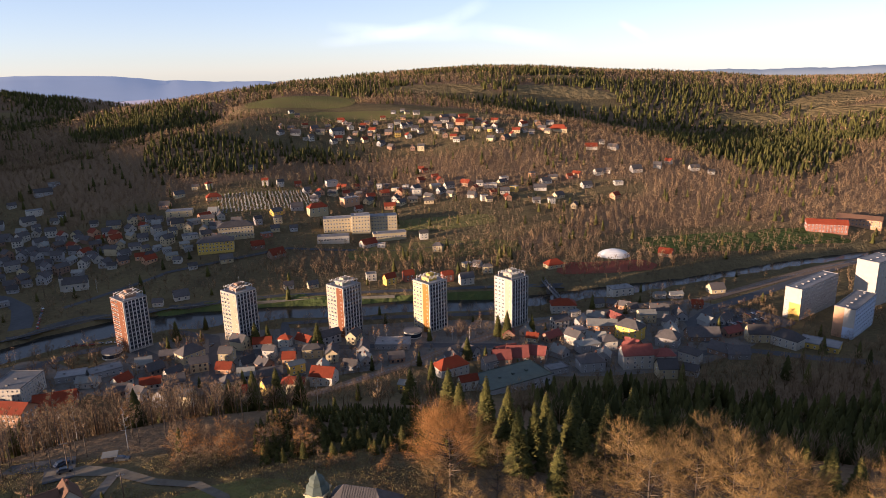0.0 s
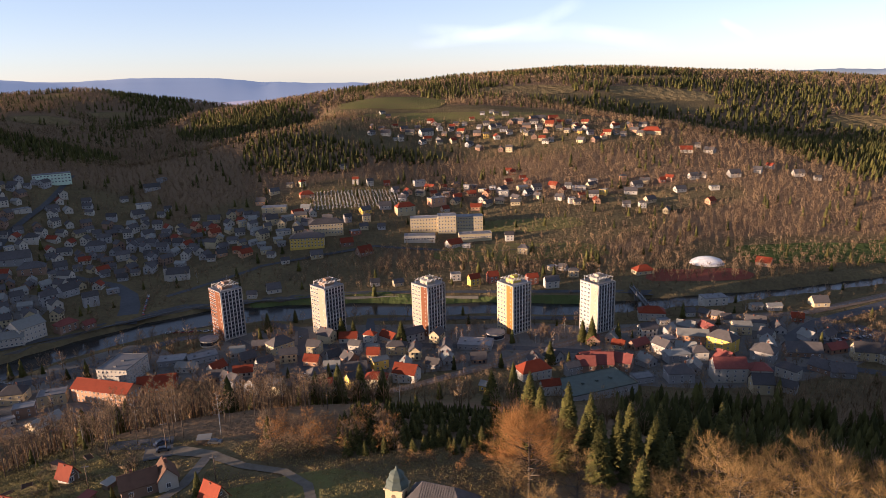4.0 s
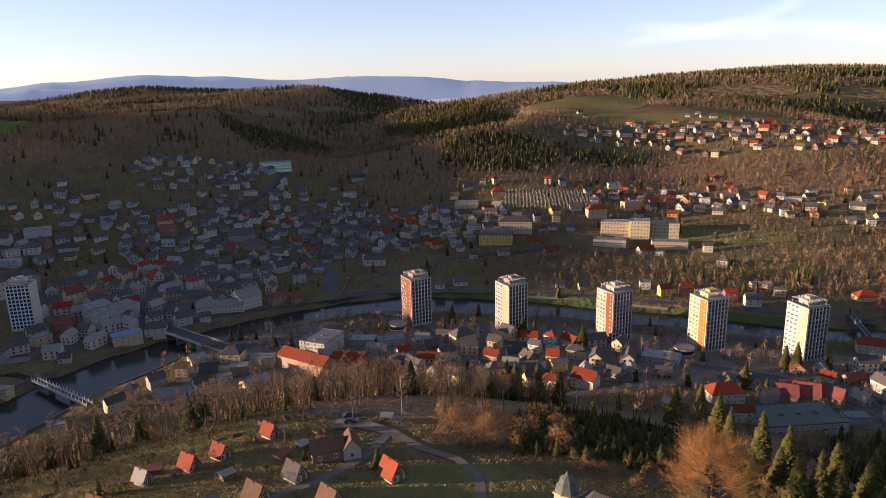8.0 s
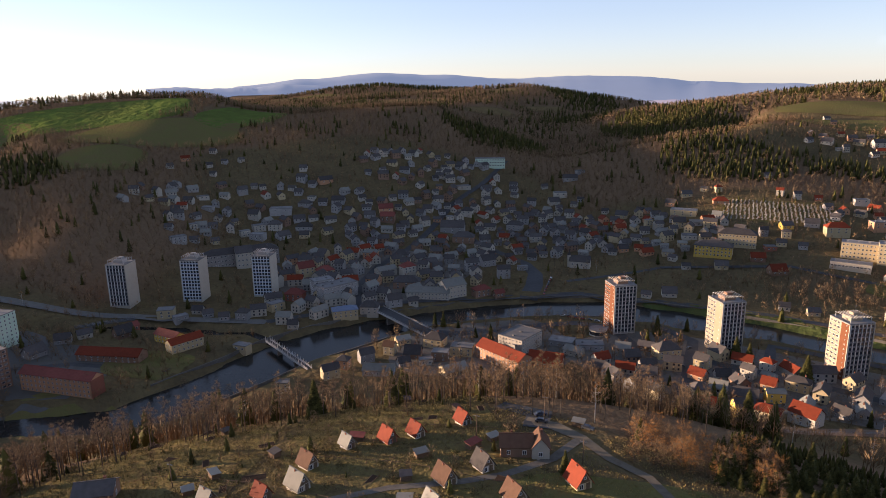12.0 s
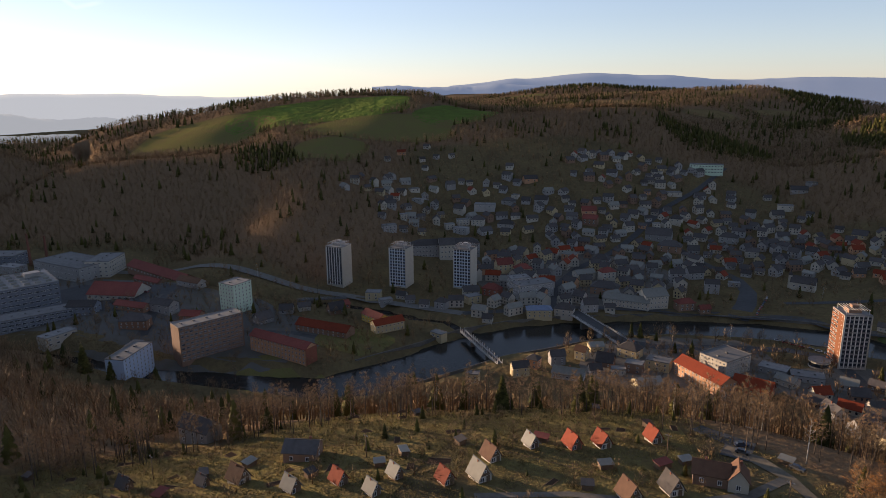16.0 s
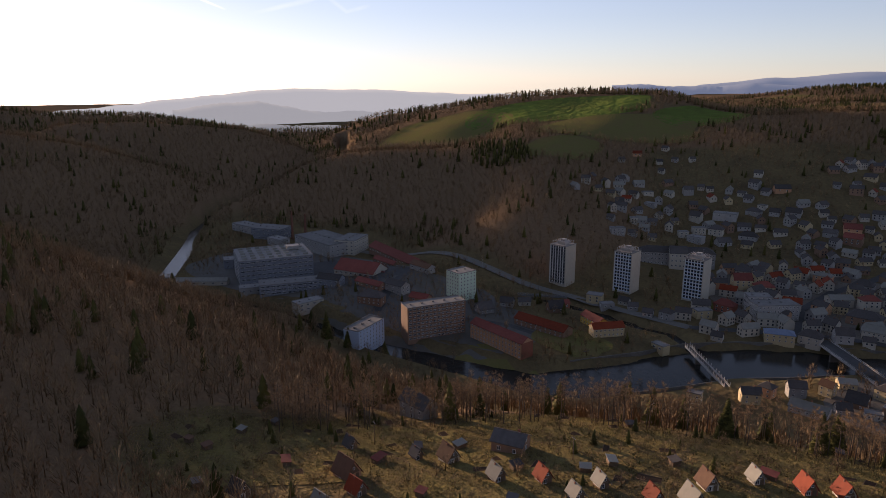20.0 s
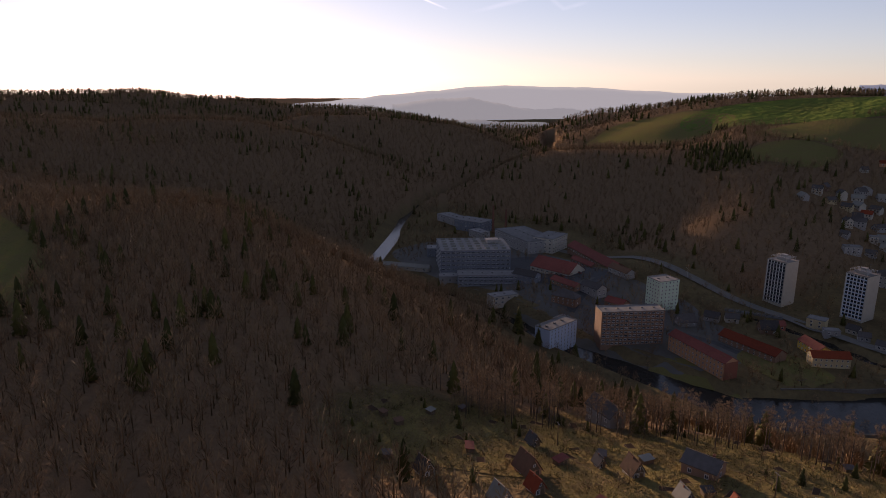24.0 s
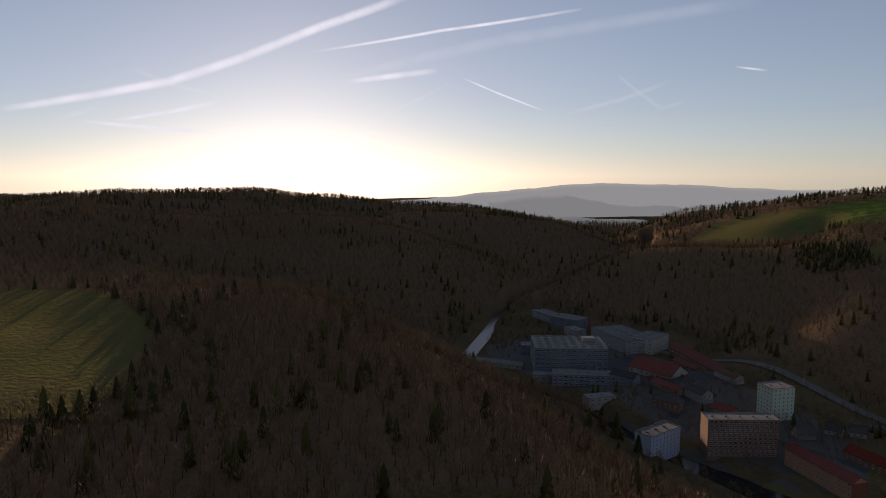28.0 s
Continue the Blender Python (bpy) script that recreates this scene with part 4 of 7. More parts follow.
def tower(x, y, face, strip, side, balcony, pent, label, storeys=12, size=17.0):
    """A square tower block; face: the direction in degrees that its front looks to; strip: colour of the stair strip."""
    PLACES.append((x, y, 17))
    h = 2.95
    H = 1.5 + storeys * h
    root = thing("tower_block", x, y, face + 90, label, "apartment tower", "tower blocks by the river")
    a = size / 2
    part("wall", plain_walls(size, size, H, 3).mesh("wall", WALLS["w"] if side != "t" else CONCRETE), root)
    s = flat_roof(size, size, H)
    part("roof", s.mesh("roof", ROOFS["f"]), root)
    # plain panels beside the windows of the end that looks to the left
    s = Shape()
    s.box(-a - 0.12, -a, -a + 0.1, -a + 6.4, -0.5, H - 0.2)
    part("stair_strip", s.mesh("stair_strip", WALLS[strip]), root, "coloured wall strip with small stair windows")
    s = Shape()
    s.box(-a - 0.1, -a, -a + 6.4, a - 0.05, -0.5, H - 0.2)
    part("end_panel", s.mesh("end_panel", WALLS[side]), root)
    s = Shape()
    for u in (-a, a - 0.6):
        s.box(u, u + 0.6, -a - 0.6, -a, -0.5, H - 0.1)
    s.box(-a + 0.6, a - 0.6, -a - 0.6, -a, H - 0.5, H - 0.1)
    part("front_frame", s.mesh("front_frame", WALLS["w"]), root)
    for k in range(storeys):
        z = 1.5 + h * (k + 0.5)
        for i in range(6):
            part("loggia", LOGGIA[balcony], root, at=pose(-a + 0.6 + (size - 1.2) / 6 * (i + 0.5), -a, z))
        for i in range(3):
            put_window(root, "wide", -a - 0.1, a - 1.9 - 3.3 * i, z, -90)
        put_window(root, "tiny", -a - 0.12, -a + 2.0, z, -90)
    s = Shape()
    s.box(-4, 4, -3.5, 4, H, H + 3.2)
    s.box(-1.5, 2.5, -2, 2, H + 3.2, H + 5.0)
    house_top = part("penthouse", s.mesh("penthouse", WALLS[pent]), root, "lift house on the flat roof")
    s = Shape()
    for i in range(9):
        u = -7 + 1.75 * i
        s.box(u, u + 0.25, -7.5, 6.5, H + 3.3, H + 3.5)
    for px, py in ((-6.8, -7), (6.8, -7), (-6.8, 6), (6.8, 6)):
        s.box(px - 0.12, px + 0.12, py - 0.12, py + 0.12, H, H + 3.3)
    part("roof_slats", s.mesh("roof_slats", CONCRETE), root, "concrete roof pergola")
    s = Shape()
    s.tube((3, 2, H + 3), (3, 2, H + 9), 0.08, 0.04, 5)
    s.box(2.2, 3.8, 1.97, 2.03, H + 8.0, H + 8.08)
    s.box(2.4, 3.6, 1.97, 2.03, H + 7.4, H + 7.48)
    part("antenna", s.mesh("antenna", STEEL), root)
    return root


def podium(x, y, r, h, label):
    """A low round shop at a tower's foot."""
    s = Shape()
    n = 14
    for k, (z0, z1, rr, mi) in enumerate(((-1, 1.0, r, 0), (1.0, h - 1.0, r - 0.25, 1), (h - 1.0, h, r, 0))):
        ring = [(math.cos(2 * math.pi * i / n) * rr, math.sin(2 * math.pi * i / n) * rr) for i in range(n)]
        s.solid([(a, b, z0) for a, b in ring], [(a, b, z1) for a, b in ring], mi)
    root = thing("round_shop", x, y, 0, label, "shop")
    part("wall", s.mesh("wall", WALLS["w"], GLASS), root)
    s = Shape()
    ring = [(math.cos(2 * math.pi * i / n) * (r + 0.3), math.sin(2 * math.pi * i / n) * (r + 0.3)) for i in range(n)]
    s.solid([(a, b, h) for a, b in ring], [(a, b, h + 0.3) for a, b in ring])
    part("roof", s.mesh("roof", ROOFS["f"]), root)
    PLACES.append((x, y, r))


def block(name, x, y, turn, L, W, H, floors, wall, label, category, roof="f", ends="", window="small", gap=3.3, sides=("front", "right", "left"), group="", z=None, low=0.9):
    """A long building with rows of windows; ends: colours of panels on its left and right end."""
    PLACES.append((x, y, max(L, W) * 0.5))
    if L > 30:
        c, s_ = math.cos(radians(turn)), math.sin(radians(turn))
        PLACES.extend([(x + c * L * 0.33, y + s_ * L * 0.33, W * 0.8), (x - c * L * 0.33, y - s_ * L * 0.33, W * 0.8)])
    root = thing(name, x, y, turn, label, category, group, z)
    if roof == "f" or roof == "e":
        part("wall", plain_walls(L, W, H, 3).mesh("wall", WALLS[wall]), root)
        part("roof", flat_roof(L, W, H).mesh("roof", ROOFS[roof]), root)
    elif roof in "hH":
        part("wall", plain_walls(L, W, H, 3).mesh("wall", WALLS[wall]), root)
        part("roof", hip_roof(L, W, H, W * 0.3, 0.7).mesh("roof", ROOFS["d" if roof == "h" else "r"]), root)
    else:
        rise = W * 0.3
        part("wall", gable_walls(L, W, H, rise, 3).mesh("wall", WALLS[wall]), root)
        part("roof", gable_roof(L, W, H, rise, 0.6).mesh("roof", ROOFS[roof]), root)
    for i, c in enumerate(ends):
        if c != "-":
            s = Shape()
            u = (-L / 2 - 0.12, -L / 2) if i == 0 else (L / 2, L / 2 + 0.12)
            s.box(u[0], u[1], -W / 2 + 0.02, W / 2 - 0.02, -1, H - 0.05)
            part("end_panel", s.mesh("end_panel", WALLS[c]), root)
    fh = H / floors
    zs = [fh * (k + 0.5) + 0.1 for k in range(floors)]
    for side in sides:
        span = L if side in ("front", "back") else W
        face_windows(root, window, L, W, side, max(1, int(span / gap)), zs, 0.8)
    return root

street("upper village", "-299 1214 44 10 6 1wd; -278 1171 21 8 7 1od; -253 1111 43 10 6 1cr; -235 1097 32 12 10 1od; -258 1066 2 15 11 1wd; -222 1082 0 14 9 1cd")
street("upper village", "-230 1047 32 8 7 2wd; -238 1047 33 8 6 1wf; -196 1082 40 22 11 2wd; -201 1156 -2 11 8 1wr; -183 1130 -3 8 6 1bd; -169 1047 29 10 6 1cd")
street("upper village", "-166 1085 -16 9 6 1bd; -159 1108 38 8 6 1wd; -159 1123 -4 9 6 1or; -141 1098 -18 12 8 1cr; -144 1085 -4 8 7 1bd; -131 1070 -5 10 8 1wd")
street("upper village", "-131 1165 14 9 6 1cr; -114 1088 -6 12 9 1bd; -117 1207 -6 8 6 1gd; -102 1220 -7 8 6 1wd; -93 1201 24 8 6 1cd; -104 1133 13 10 7 1wd")
street("upper village", "-96 1157 -7 8 6 1od; -99 1076 13 9 6 2yd; -92 1113 35 10 8 1wd; -83 1119 34 9 7 1wd; -73 1101 12 12 7 1gd; -76 1193 12 11 9 1wd; -63 1086 23 9 7 1wd")
street("upper village", "-59 1016 -9 10 7 2cd; -56 1146 -9 9 6 1cd; -48 1138 -23 14 11 1bd; -42 1093 10 8 7 1wd; -36 1077 -23 8 6 1cd; -28 1081 21 8 6 1cd")
street("upper village", "-28 1155 31 11 9 1od; -17 1101 21 10 6 2wd; -11 1049 -11 10 7 1cr; -6 1036 -12 10 6 1wd; 0 1122 -12 14 11 1or; 5 1160 20 16 11 1rr")
street("upper village", "14 1093 7 10 8 1cd; 17 1131 7 10 8 1cr; 27 1078 -26 9 7 1cd; 2 1041 8 8 6 1wd; 39 1116 -27 8 6 1gd; 46 1074 -27 8 6 1yd; 61 1068 27 10 7 1gd")
street("upper village", "87 1071 -17 12 8 1cr; 100 1073 25 8 6 1gd; 110 1066 2 8 6 1gd; 136 1073 -32 10 8 1cd; 154 1086 -16 29 14 1cr; -155 1138 16 8 6 1od")
street("upper village", "-140 1135 -5 8 6 1gd; -113 1115 -19 8 7 1gd")
street("cemetery slope", "-282 904 47 8 6 1wd; -330 827 -3 8 6 1cd; -315 831 51 8 6 2cr; -297 795 28 17 11 1or; -343 805 43 12 8 1cd; -347 773 -1 12 9 1od; -319 745 15 28 14 2cf")
street("cemetery slope", "-372 744 15 8 6 1wd; -362 743 56 8 6 1od; -347 733 45 11 7 1gd; -337 731 45 8 6 1gd; -319 722 -1 9 7 1gd; -294 720 30 13 8 1gk; -339 699 56 8 6 3cf")
street("cemetery slope", "-327 699 55 10 7 2wd; -306 691 44 8 6 2cd; -308 709 31 13 10 2cd; -286 686 31 15 11 1wf; -336 666 15 11 7 1wd; -323 660 56 8 6 1cd")
street("cemetery slope", "-334 634 48 10 8 1od; -320 642 15 9 6 1or; -313 646 34 8 6 1wd; -311 661 55 8 6 1gk; -299 656 32 8 6 1gk; -289 643 32 11 9 1ck; -279 633 -1 8 6 1wd")
street("cemetery slope", "-285 667 31 9 7 1ck; -278 659 31 8 6 1gk; -232 636 28 12 9 1cd; -259 619 31 8 6 1wd; -210 669 25 13 10 1br; -186 650 46 15 11 1br")
street("cemetery slope", "-224 723 37 8 6 2gd; -204 730 24 9 6 2cd; -202 710 24 9 7 1cd; -211 751 46 12 9 1yd; -192 771 22 14 9 1gd; -183 714 22 8 6 1gd; -208 696 37 11 8 1rf")
street("cemetery slope", "-250 853 4 8 6 2wr; -231 853 35 8 6 2wd; -211 863 22 8 6 1rr; -194 837 43 9 8 1gd; -178 805 0 9 7 1gd; -171 879 31 15 10 2wf; -161 834 -14 11 8 1cd")
street("cemetery slope", "-166 762 32 22 11 3cr; -135 803 40 21 11 3of; -145 838 30 8 6 1or")
street("school slope and far bank", "-137 870 39 8 6 1or; -125 853 16 8 6 1bd; -128 837 -16 8 6 1od; -122 885 38 8 6 1od; -107 868 -5 9 6 2wf; -97 873 -6 8 6 1bd; -85 860 -19 8 7 1cf")
street("school slope and far bank", "-72 869 -7 8 6 1gf; -56 844 -8 12 7 2wf; -55 930 -9 8 6 1wr; -50 924 33 8 6 1rr; -35 898 22 8 6 1rr; -34 864 32 13 8 1ck; 24 867 -14 8 6 1wd")
street("school slope and far bank", "37 862 6 16 10 1wf; 27 811 18 8 6 2wf; 33 807 18 8 6 1cd; 39 832 27 8 6 1or; 66 843 -29 9 7 2yf; 99 849 1 15 9 1wd; 94 895 24 8 6 2od")
street("school slope and far bank", "142 889 21 8 6 1rr; 90 806 2 9 7 1wd; 108 806 12 8 6 2wd; -122 784 39 9 7 1wr; -41 703 11 9 6 2wd; -25 668 -10 10 7 2cd; -98 683 38 16 11 1wr")
street("school slope and far bank", "-84 681 -5 8 6 1gf; 4 622 30 8 6 1cf; 14 622 -26 8 6 1gd; 23 603 6 9 6 2cd; 86 617 22 17 11 1cr; -83 585 16 9 7 2wf; -65 573 36 10 7 2yr")
street("school slope and far bank", "-49 582 25 9 8 2rr; -14 580 21 10 7 2rr; 3 571 20 12 8 2wd; -252 524 14 8 6 1wd; -239 540 32 12 10 1wd; -153 564 23 8 6 1wd; -132 565 33 9 6 1cd")
street("eastern slope", "190 1000 -3 17 11 1wr; 210 1023 -4 8 6 1wd; 222 1000 -38 14 9 1wd; 233 908 16 14 11 1wd; 195 904 -24 8 6 1wd; 266 924 -28 10 8 1wd")
street("eastern slope", "286 942 -42 9 7 1wr; 313 917 11 13 9 1wd; 331 902 0 8 6 1wd; 523 978 -40 8 6 1wd; 200 649 -29 13 10 1br")
street("eastern town", "77 497 -1 19 11 2wr; 84 486 20 8 6 1wf; 106 507 18 8 6 1wd; 130 537 16 19 11 2wf; 117 505 -38 8 6 1bd; 125 500 -26 8 6 1od; 129 494 15 8 6 1wd")
street("eastern town", "159 526 13 9 6 1wk; 172 526 12 11 6 1wk; 97 449 -4 20 11 2ok; 78 445 20 15 9 1wf; 113 434 -40 17 11 3yd; 134 471 4 12 9 2ck; 148 460 -43 9 8 1wd")
street("eastern town", "80 410 19 14 9 2gk; 94 414 7 10 8 2wd; 76 379 9 15 11 2gd; 104 383 5 18 11 3wm; 122 387 3 12 9 2wm; 134 418 -30 14 11 2gd; 160 429 0 21 11 1bd")
street("eastern town", "139 389 -45 12 8 2wd; 162 401 -47 13 10 1bd; 170 395 -3 13 9 1gd; 118 368 2 11 9 2cd; 133 370 -32 9 6 1gd; 209 539 9 12 10 1cd; 181 501 -12 8 6 1rr")
street("eastern town", "195 425 -5 14 10 2cd; 210 415 -52 17 11 2wd; 230 413 -37 23 14 1yf")
street("streets below the church hill", "-156 410 -4 9 8 2cd; -151 391 -4 10 7 1or; -139 365 41 10 8 2cd; -139 399 39 9 7 1wd; -128 412 -8 8 6 2wd; -123 432 -9 8 6 2wr; -117 416 -9 8 6 1gk")
street("streets below the church hill", "-111 396 4 8 7 2or; -104 384 35 10 6 2yk; -111 354 47 11 7 2yd; -98 353 4 13 8 2cr; -99 411 2 13 8 2cd; -82 362 -12 14 10 2wr; -70 385 -15 9 6 1gd")
street("streets below the church hill", "-48 427 -2 23 14 1gf; -32 343 -20 8 6 1yk; -8 373 31 19 11 2wr; 2 343 20 10 6 2wr; 15 381 28 8 6 2gd; 23 387 5 11 9 2bm; 33 392 3 13 11 2bm")
street("streets below the church hill", "45 395 -18 13 10 2bm; 47 433 -18 8 6 1cr; 55 375 22 12 8 1gf; -182 413 54 16 11 2cd; -197 415 13 11 7 1bd; -182 386 55 11 7 1wd; -229 393 38 19 11 1gf")
street("old town in the side valley", "-689 749 31 8 6 1wd; -689 728 51 8 6 1gd; -660 710 63 8 6 1wd; -657 715 18 9 7 1wf; -652 732 17 8 6 1gd; -647 754 16 8 6 1gd; -653 693 18 8 6 1wd")
street("old town in the side valley", "-640 671 64 8 6 1gd; -605 689 61 18 11 1wf; -620 657 51 8 6 1od; -612 641 74 8 6 1wd; -606 602 65 9 6 1bd; -576 625 31 8 7 1wd; -573 643 62 9 7 1gd")
street("old town in the side valley", "-583 597 32 12 9 1wd; -580 581 20 10 9 1gd; -568 606 63 8 6 1gd; -548 631 29 14 11 2wd; -549 600 62 8 6 2wf; -557 586 32 9 6 1od; -560 567 75 11 9 2wd")
street("old town in the side valley", "-527 581 34 28 14 2gd; -508 605 60 9 6 1gd; -497 566 33 24 14 2bd; -480 583 47 12 9 1gd; -466 556 60 8 7 2wd; -461 583 46 8 6 1gd")
street("old town in the side valley", "-478 610 68 8 6 1gd; -481 641 25 19 11 2gd; -518 684 57 9 6 1wd; -548 729 12 10 6 1wd; -514 721 23 11 7 2gd; -493 741 54 14 11 1wd")
street("old town in the side valley", "-475 726 53 8 6 1wd; -499 765 41 17 10 2wf; -537 783 54 9 6 1wd; -521 848 62 11 9 1gf; -522 824 40 20 11 1gd; -463 743 7 8 6 1wd; -464 760 19 8 6 1gd")
street("old town in the side valley", "-449 689 53 13 10 1gd; -456 666 54 8 6 1wd; -436 620 43 13 8 2wd; -430 592 24 8 6 1gd; -410 630 21 14 9 1gd; -429 694 7 9 6 1gd; -413 665 40 8 6 1gd")
street("old town in the side valley", "-398 664 6 11 8 1gd; -411 696 51 9 6 1wd; -412 732 17 8 6 1wd; -385 691 37 9 6 1wr; -385 724 16 14 11 1cd; -339 622 17 8 6 1wd; -364 606 6 10 7 1gk")
street("old town in the side valley", "-374 652 5 8 6 1gd; -369 662 37 8 6 1gd; -438 544 27 8 6 1gd; -417 547 45 8 6 1bd; -423 570 57 8 6 1gd; -398 561 23 9 6 1gd; -395 577 22 8 6 1wd")
street("western slope", "-876 410 95 8 6 1wd; -895 442 72 12 7 1or; -898 486 37 9 7 1wd; -859 457 82 8 6 1wd; -832 447 37 8 6 1wd; -846 498 90 8 6 1wd; -857 479 36 8 6 1gd")
street("western slope", "-763 542 43 10 8 1wd; -777 401 83 13 8 1wf; -771 452 80 12 8 2gd; -775 472 47 8 6 1wd; -767 479 78 8 6 1wd; -737 504 31 10 6 1wd; -718 543 73 18 11 1od")
street("western slope", "-724 527 29 10 8 1gd; -692 595 37 8 6 1gd; -686 616 78 8 6 1gd; -672 644 34 13 9 1gd; -700 507 29 9 8 1wf; -695 493 30 16 10 1gd; -680 509 41 11 8 1gd")
street("western slope", "-668 524 40 16 11 1gd; -651 548 70 9 7 1wd; -637 547 69 8 6 1wd; -627 578 67 9 7 1wd; -606 568 35 8 6 1wd; -613 553 56 17 11 1om; -594 539 36 17 11 2bm")
street("western slope", "-615 529 37 13 9 1gd; -713 431 34 13 10 2wd; -704 463 49 26 14 2gf; -684 418 79 14 9 2wf; -676 435 45 15 11 2wd; -675 394 80 11 7 2wf")
street("western slope", "-661 402 34 16 11 2gf; -649 427 87 15 11 1gd; -661 479 62 11 7 1wd; -652 459 43 19 11 1gd; -634 446 43 11 9 1cd; -695 344 72 8 7 2wf")
street("western slope", "-750 392 37 13 9 1gf; -703 371 70 10 7 1gd; -710 402 90 9 6 1cd; -658 348 70 9 7 1cd; -661 327 52 9 7 1gd; -660 309 85 15 9 2gf; -691 315 41 8 6 1gd")
street("old town by the bridge", "-530 371 75 16 11 3cm; -515 383 73 16 11 2cm; -414 325 60 20 11 2cn; -406 345 38 15 10 2wd; -401 367 68 12 9 2gd; -391 380 54 8 6 1wd")
street("old town by the bridge", "-471 422 78 19 11 2wk; -456 437 76 14 9 3wm; -510 415 26 9 6 2wd; -528 453 37 15 11 2ok; -408 480 60 8 7 2wd; -363 436 70 15 9 2bm")
street("old town by the bridge", "-350 444 68 9 6 1bm; -382 492 46 12 8 3gd; -384 525 44 10 6 1gf; -421 515 69 15 11 2gd; -433 479 30 11 9 1gk; -479 323 31 16 10 2rm")
street("old town by the bridge", "-470 297 88 13 9 2cf; -424 282 44 8 6 1wd; -429 410 38 24 14 2bd; -457 469 64 13 8 2bd; -453 493 51 10 7 2gd; -498 469 35 16 11 2gd")
street("near bank by the bridge", "-329 244 73 11 7 2cd; -334 259 27 8 7 2od; -335 212 46 8 6 2cf; -331 276 70 10 7 2gd; -328 295 23 8 6 2cb; -335 314 67 10 8 1ck; -312 302 34 11 10 1bd")
street("near bank by the bridge", "-314 326 19 14 11 2cd; -294 310 32 11 8 2bf; -297 299 53 9 6 1wf; -289 327 29 15 10 2cf; -310 269 37 20 11 1gk; -273 300 72 16 11 1ck")
street("near bank by the bridge", "-235 349 22 22 11 1rr; -247 386 21 17 11 1gf; -231 376 7 12 9 1wk; -306 287 67 8 6 1gd")
street("island between river and canal", "-525 229 54 13 10 2cf; -509 233 85 11 7 1gf; -512 250 39 9 6 1wd; -471 267 35 10 8 2gd; -498 251 71 8 6 1gd; -481 256 50 8 6 1gd; -526 166 81 10 7 1wd")
street("island between river and canal", "-507 187 90 13 11 1bd; -518 198 99 9 6 1rm; -526 151 62 11 8 1gd")
street("works", "-537 38 61 21 11 2bd; -513 128 106 13 10 1gd")

# crowded quarters
fill("old town in the side valley", -500, 590, 150, 105, 40, 115, 1)
fill("old town in the side valley", -650, 690, 110, 70, 45, 40, 2)
fill("old town by the bridge", -480, 420, 105, 80, 40, 50, 3, ("2wd", "3wd", "2cd", "3gd", "2gk", "2wr", "3cd", "2od"))
fill("river front", -440, 330, 60, 40, 60, 10, 11, ("2wd", "3cd", "2wk"))
fill("cemetery slope", -330, 690, 90, 60, 20, 48, 4, ("1gk", "1wd", "1ck", "1gd", "1or", "2cd"))
fill("western slope", -720, 430, 140, 80, 60, 42, 5)
fill("eastern town", 90, 430, 110, 45, 15, 24, 6, ("1gd", "2wd", "1bm", "1gk"))
fill("streets below the church hill", -130, 395, 90, 45, 10, 24, 7, ("2gd", "1wr", "1bd", "2cd", "1gk"))
fill("upper village", -70, 1095, 240, 75, 0, 34, 8, ("1wd", "1gd", "1cr", "1od", "1bd", "1wr", "1cd"))
fill("eastern slope", 110, 850, 110, 60, 10, 14, 9, ("1wd", "1cd", "1or", "1wf"))
fill("school slope", -90, 840, 110, 45, 10, 22, 10, ("1wd", "1cd", "1or", "1gd", "1br"))
crowd_done()

# ---------------------------------------------------------------- tower blocks
tower(-231, 438, -37, "t", "t", "grey", "b", "terracotta twelve-storey tower block with white loggia front")
tower(-158, 449, -36, "q", "p", "grey", "b", "white and tan twelve-storey tower block with loggias")
tower(-85, 457, -39, "t", "p", "grey", "p", "twelve-storey tower block with a terracotta stair strip")
tower(-24, 464, -46, "a", "c", "white", "y", "cream tower block with an amber strip and yellow lift house")
tower(35, 471, -48, "p", "w", "grey", "p", "white twelve-storey tower block with dark loggias")
tower(-577, 218, -52, "o", "b", "grey", "g", "weathered tower block wrapped in patched brown panels", 12, 17)
tower(-548, 268, -52, "w", "w", "blue", "g", "white tower block with blue balcony fronts, in shade", 12, 17)
tower(-513, 316, -52, "w", "w", "blue", "g", "white tower block with blue balcony fronts, near the old town", 12, 17)
podium(-238, 420, 6.5, 4.5, "low round white shop at the foot of a tower")
podium(-36, 447, 6.5, 4.5, "low round white shop beside the yellow tower")

# eastern housing blocks
block("apartment_block", 262, 491, 39, 58, 12, 24, 8, "g", "eight-storey slab block with a white and yellow end wall", "apartment block", ends="ww", window="wide", gap=4.2, sides=("front",), group="eastern housing blocks")
SLAB = bpy.data.objects["apartment_block"]
s = Shape()
s.box(-29.2, -29.12, -5.9, 2.2, -1, 13)
part("yellow_panel", s.mesh("yellow_panel", WALLS["y"]), SLAB, "yellow lower end wall")
for k in range(5):
    put_window(SLAB, "tiny", -29.14, 4.2, 4 + 3.4 * k, -90)
block("apartment_block", 270, 448, 45, 45, 13, 22, 7, "l", "seven-storey slab block with a peach and blue end wall", "apartment block", ends="ow", window="wide", gap=4.2, sides=("front",), group="eastern housing blocks")
SLAB = bpy.data.objects["apartment_block.001"]
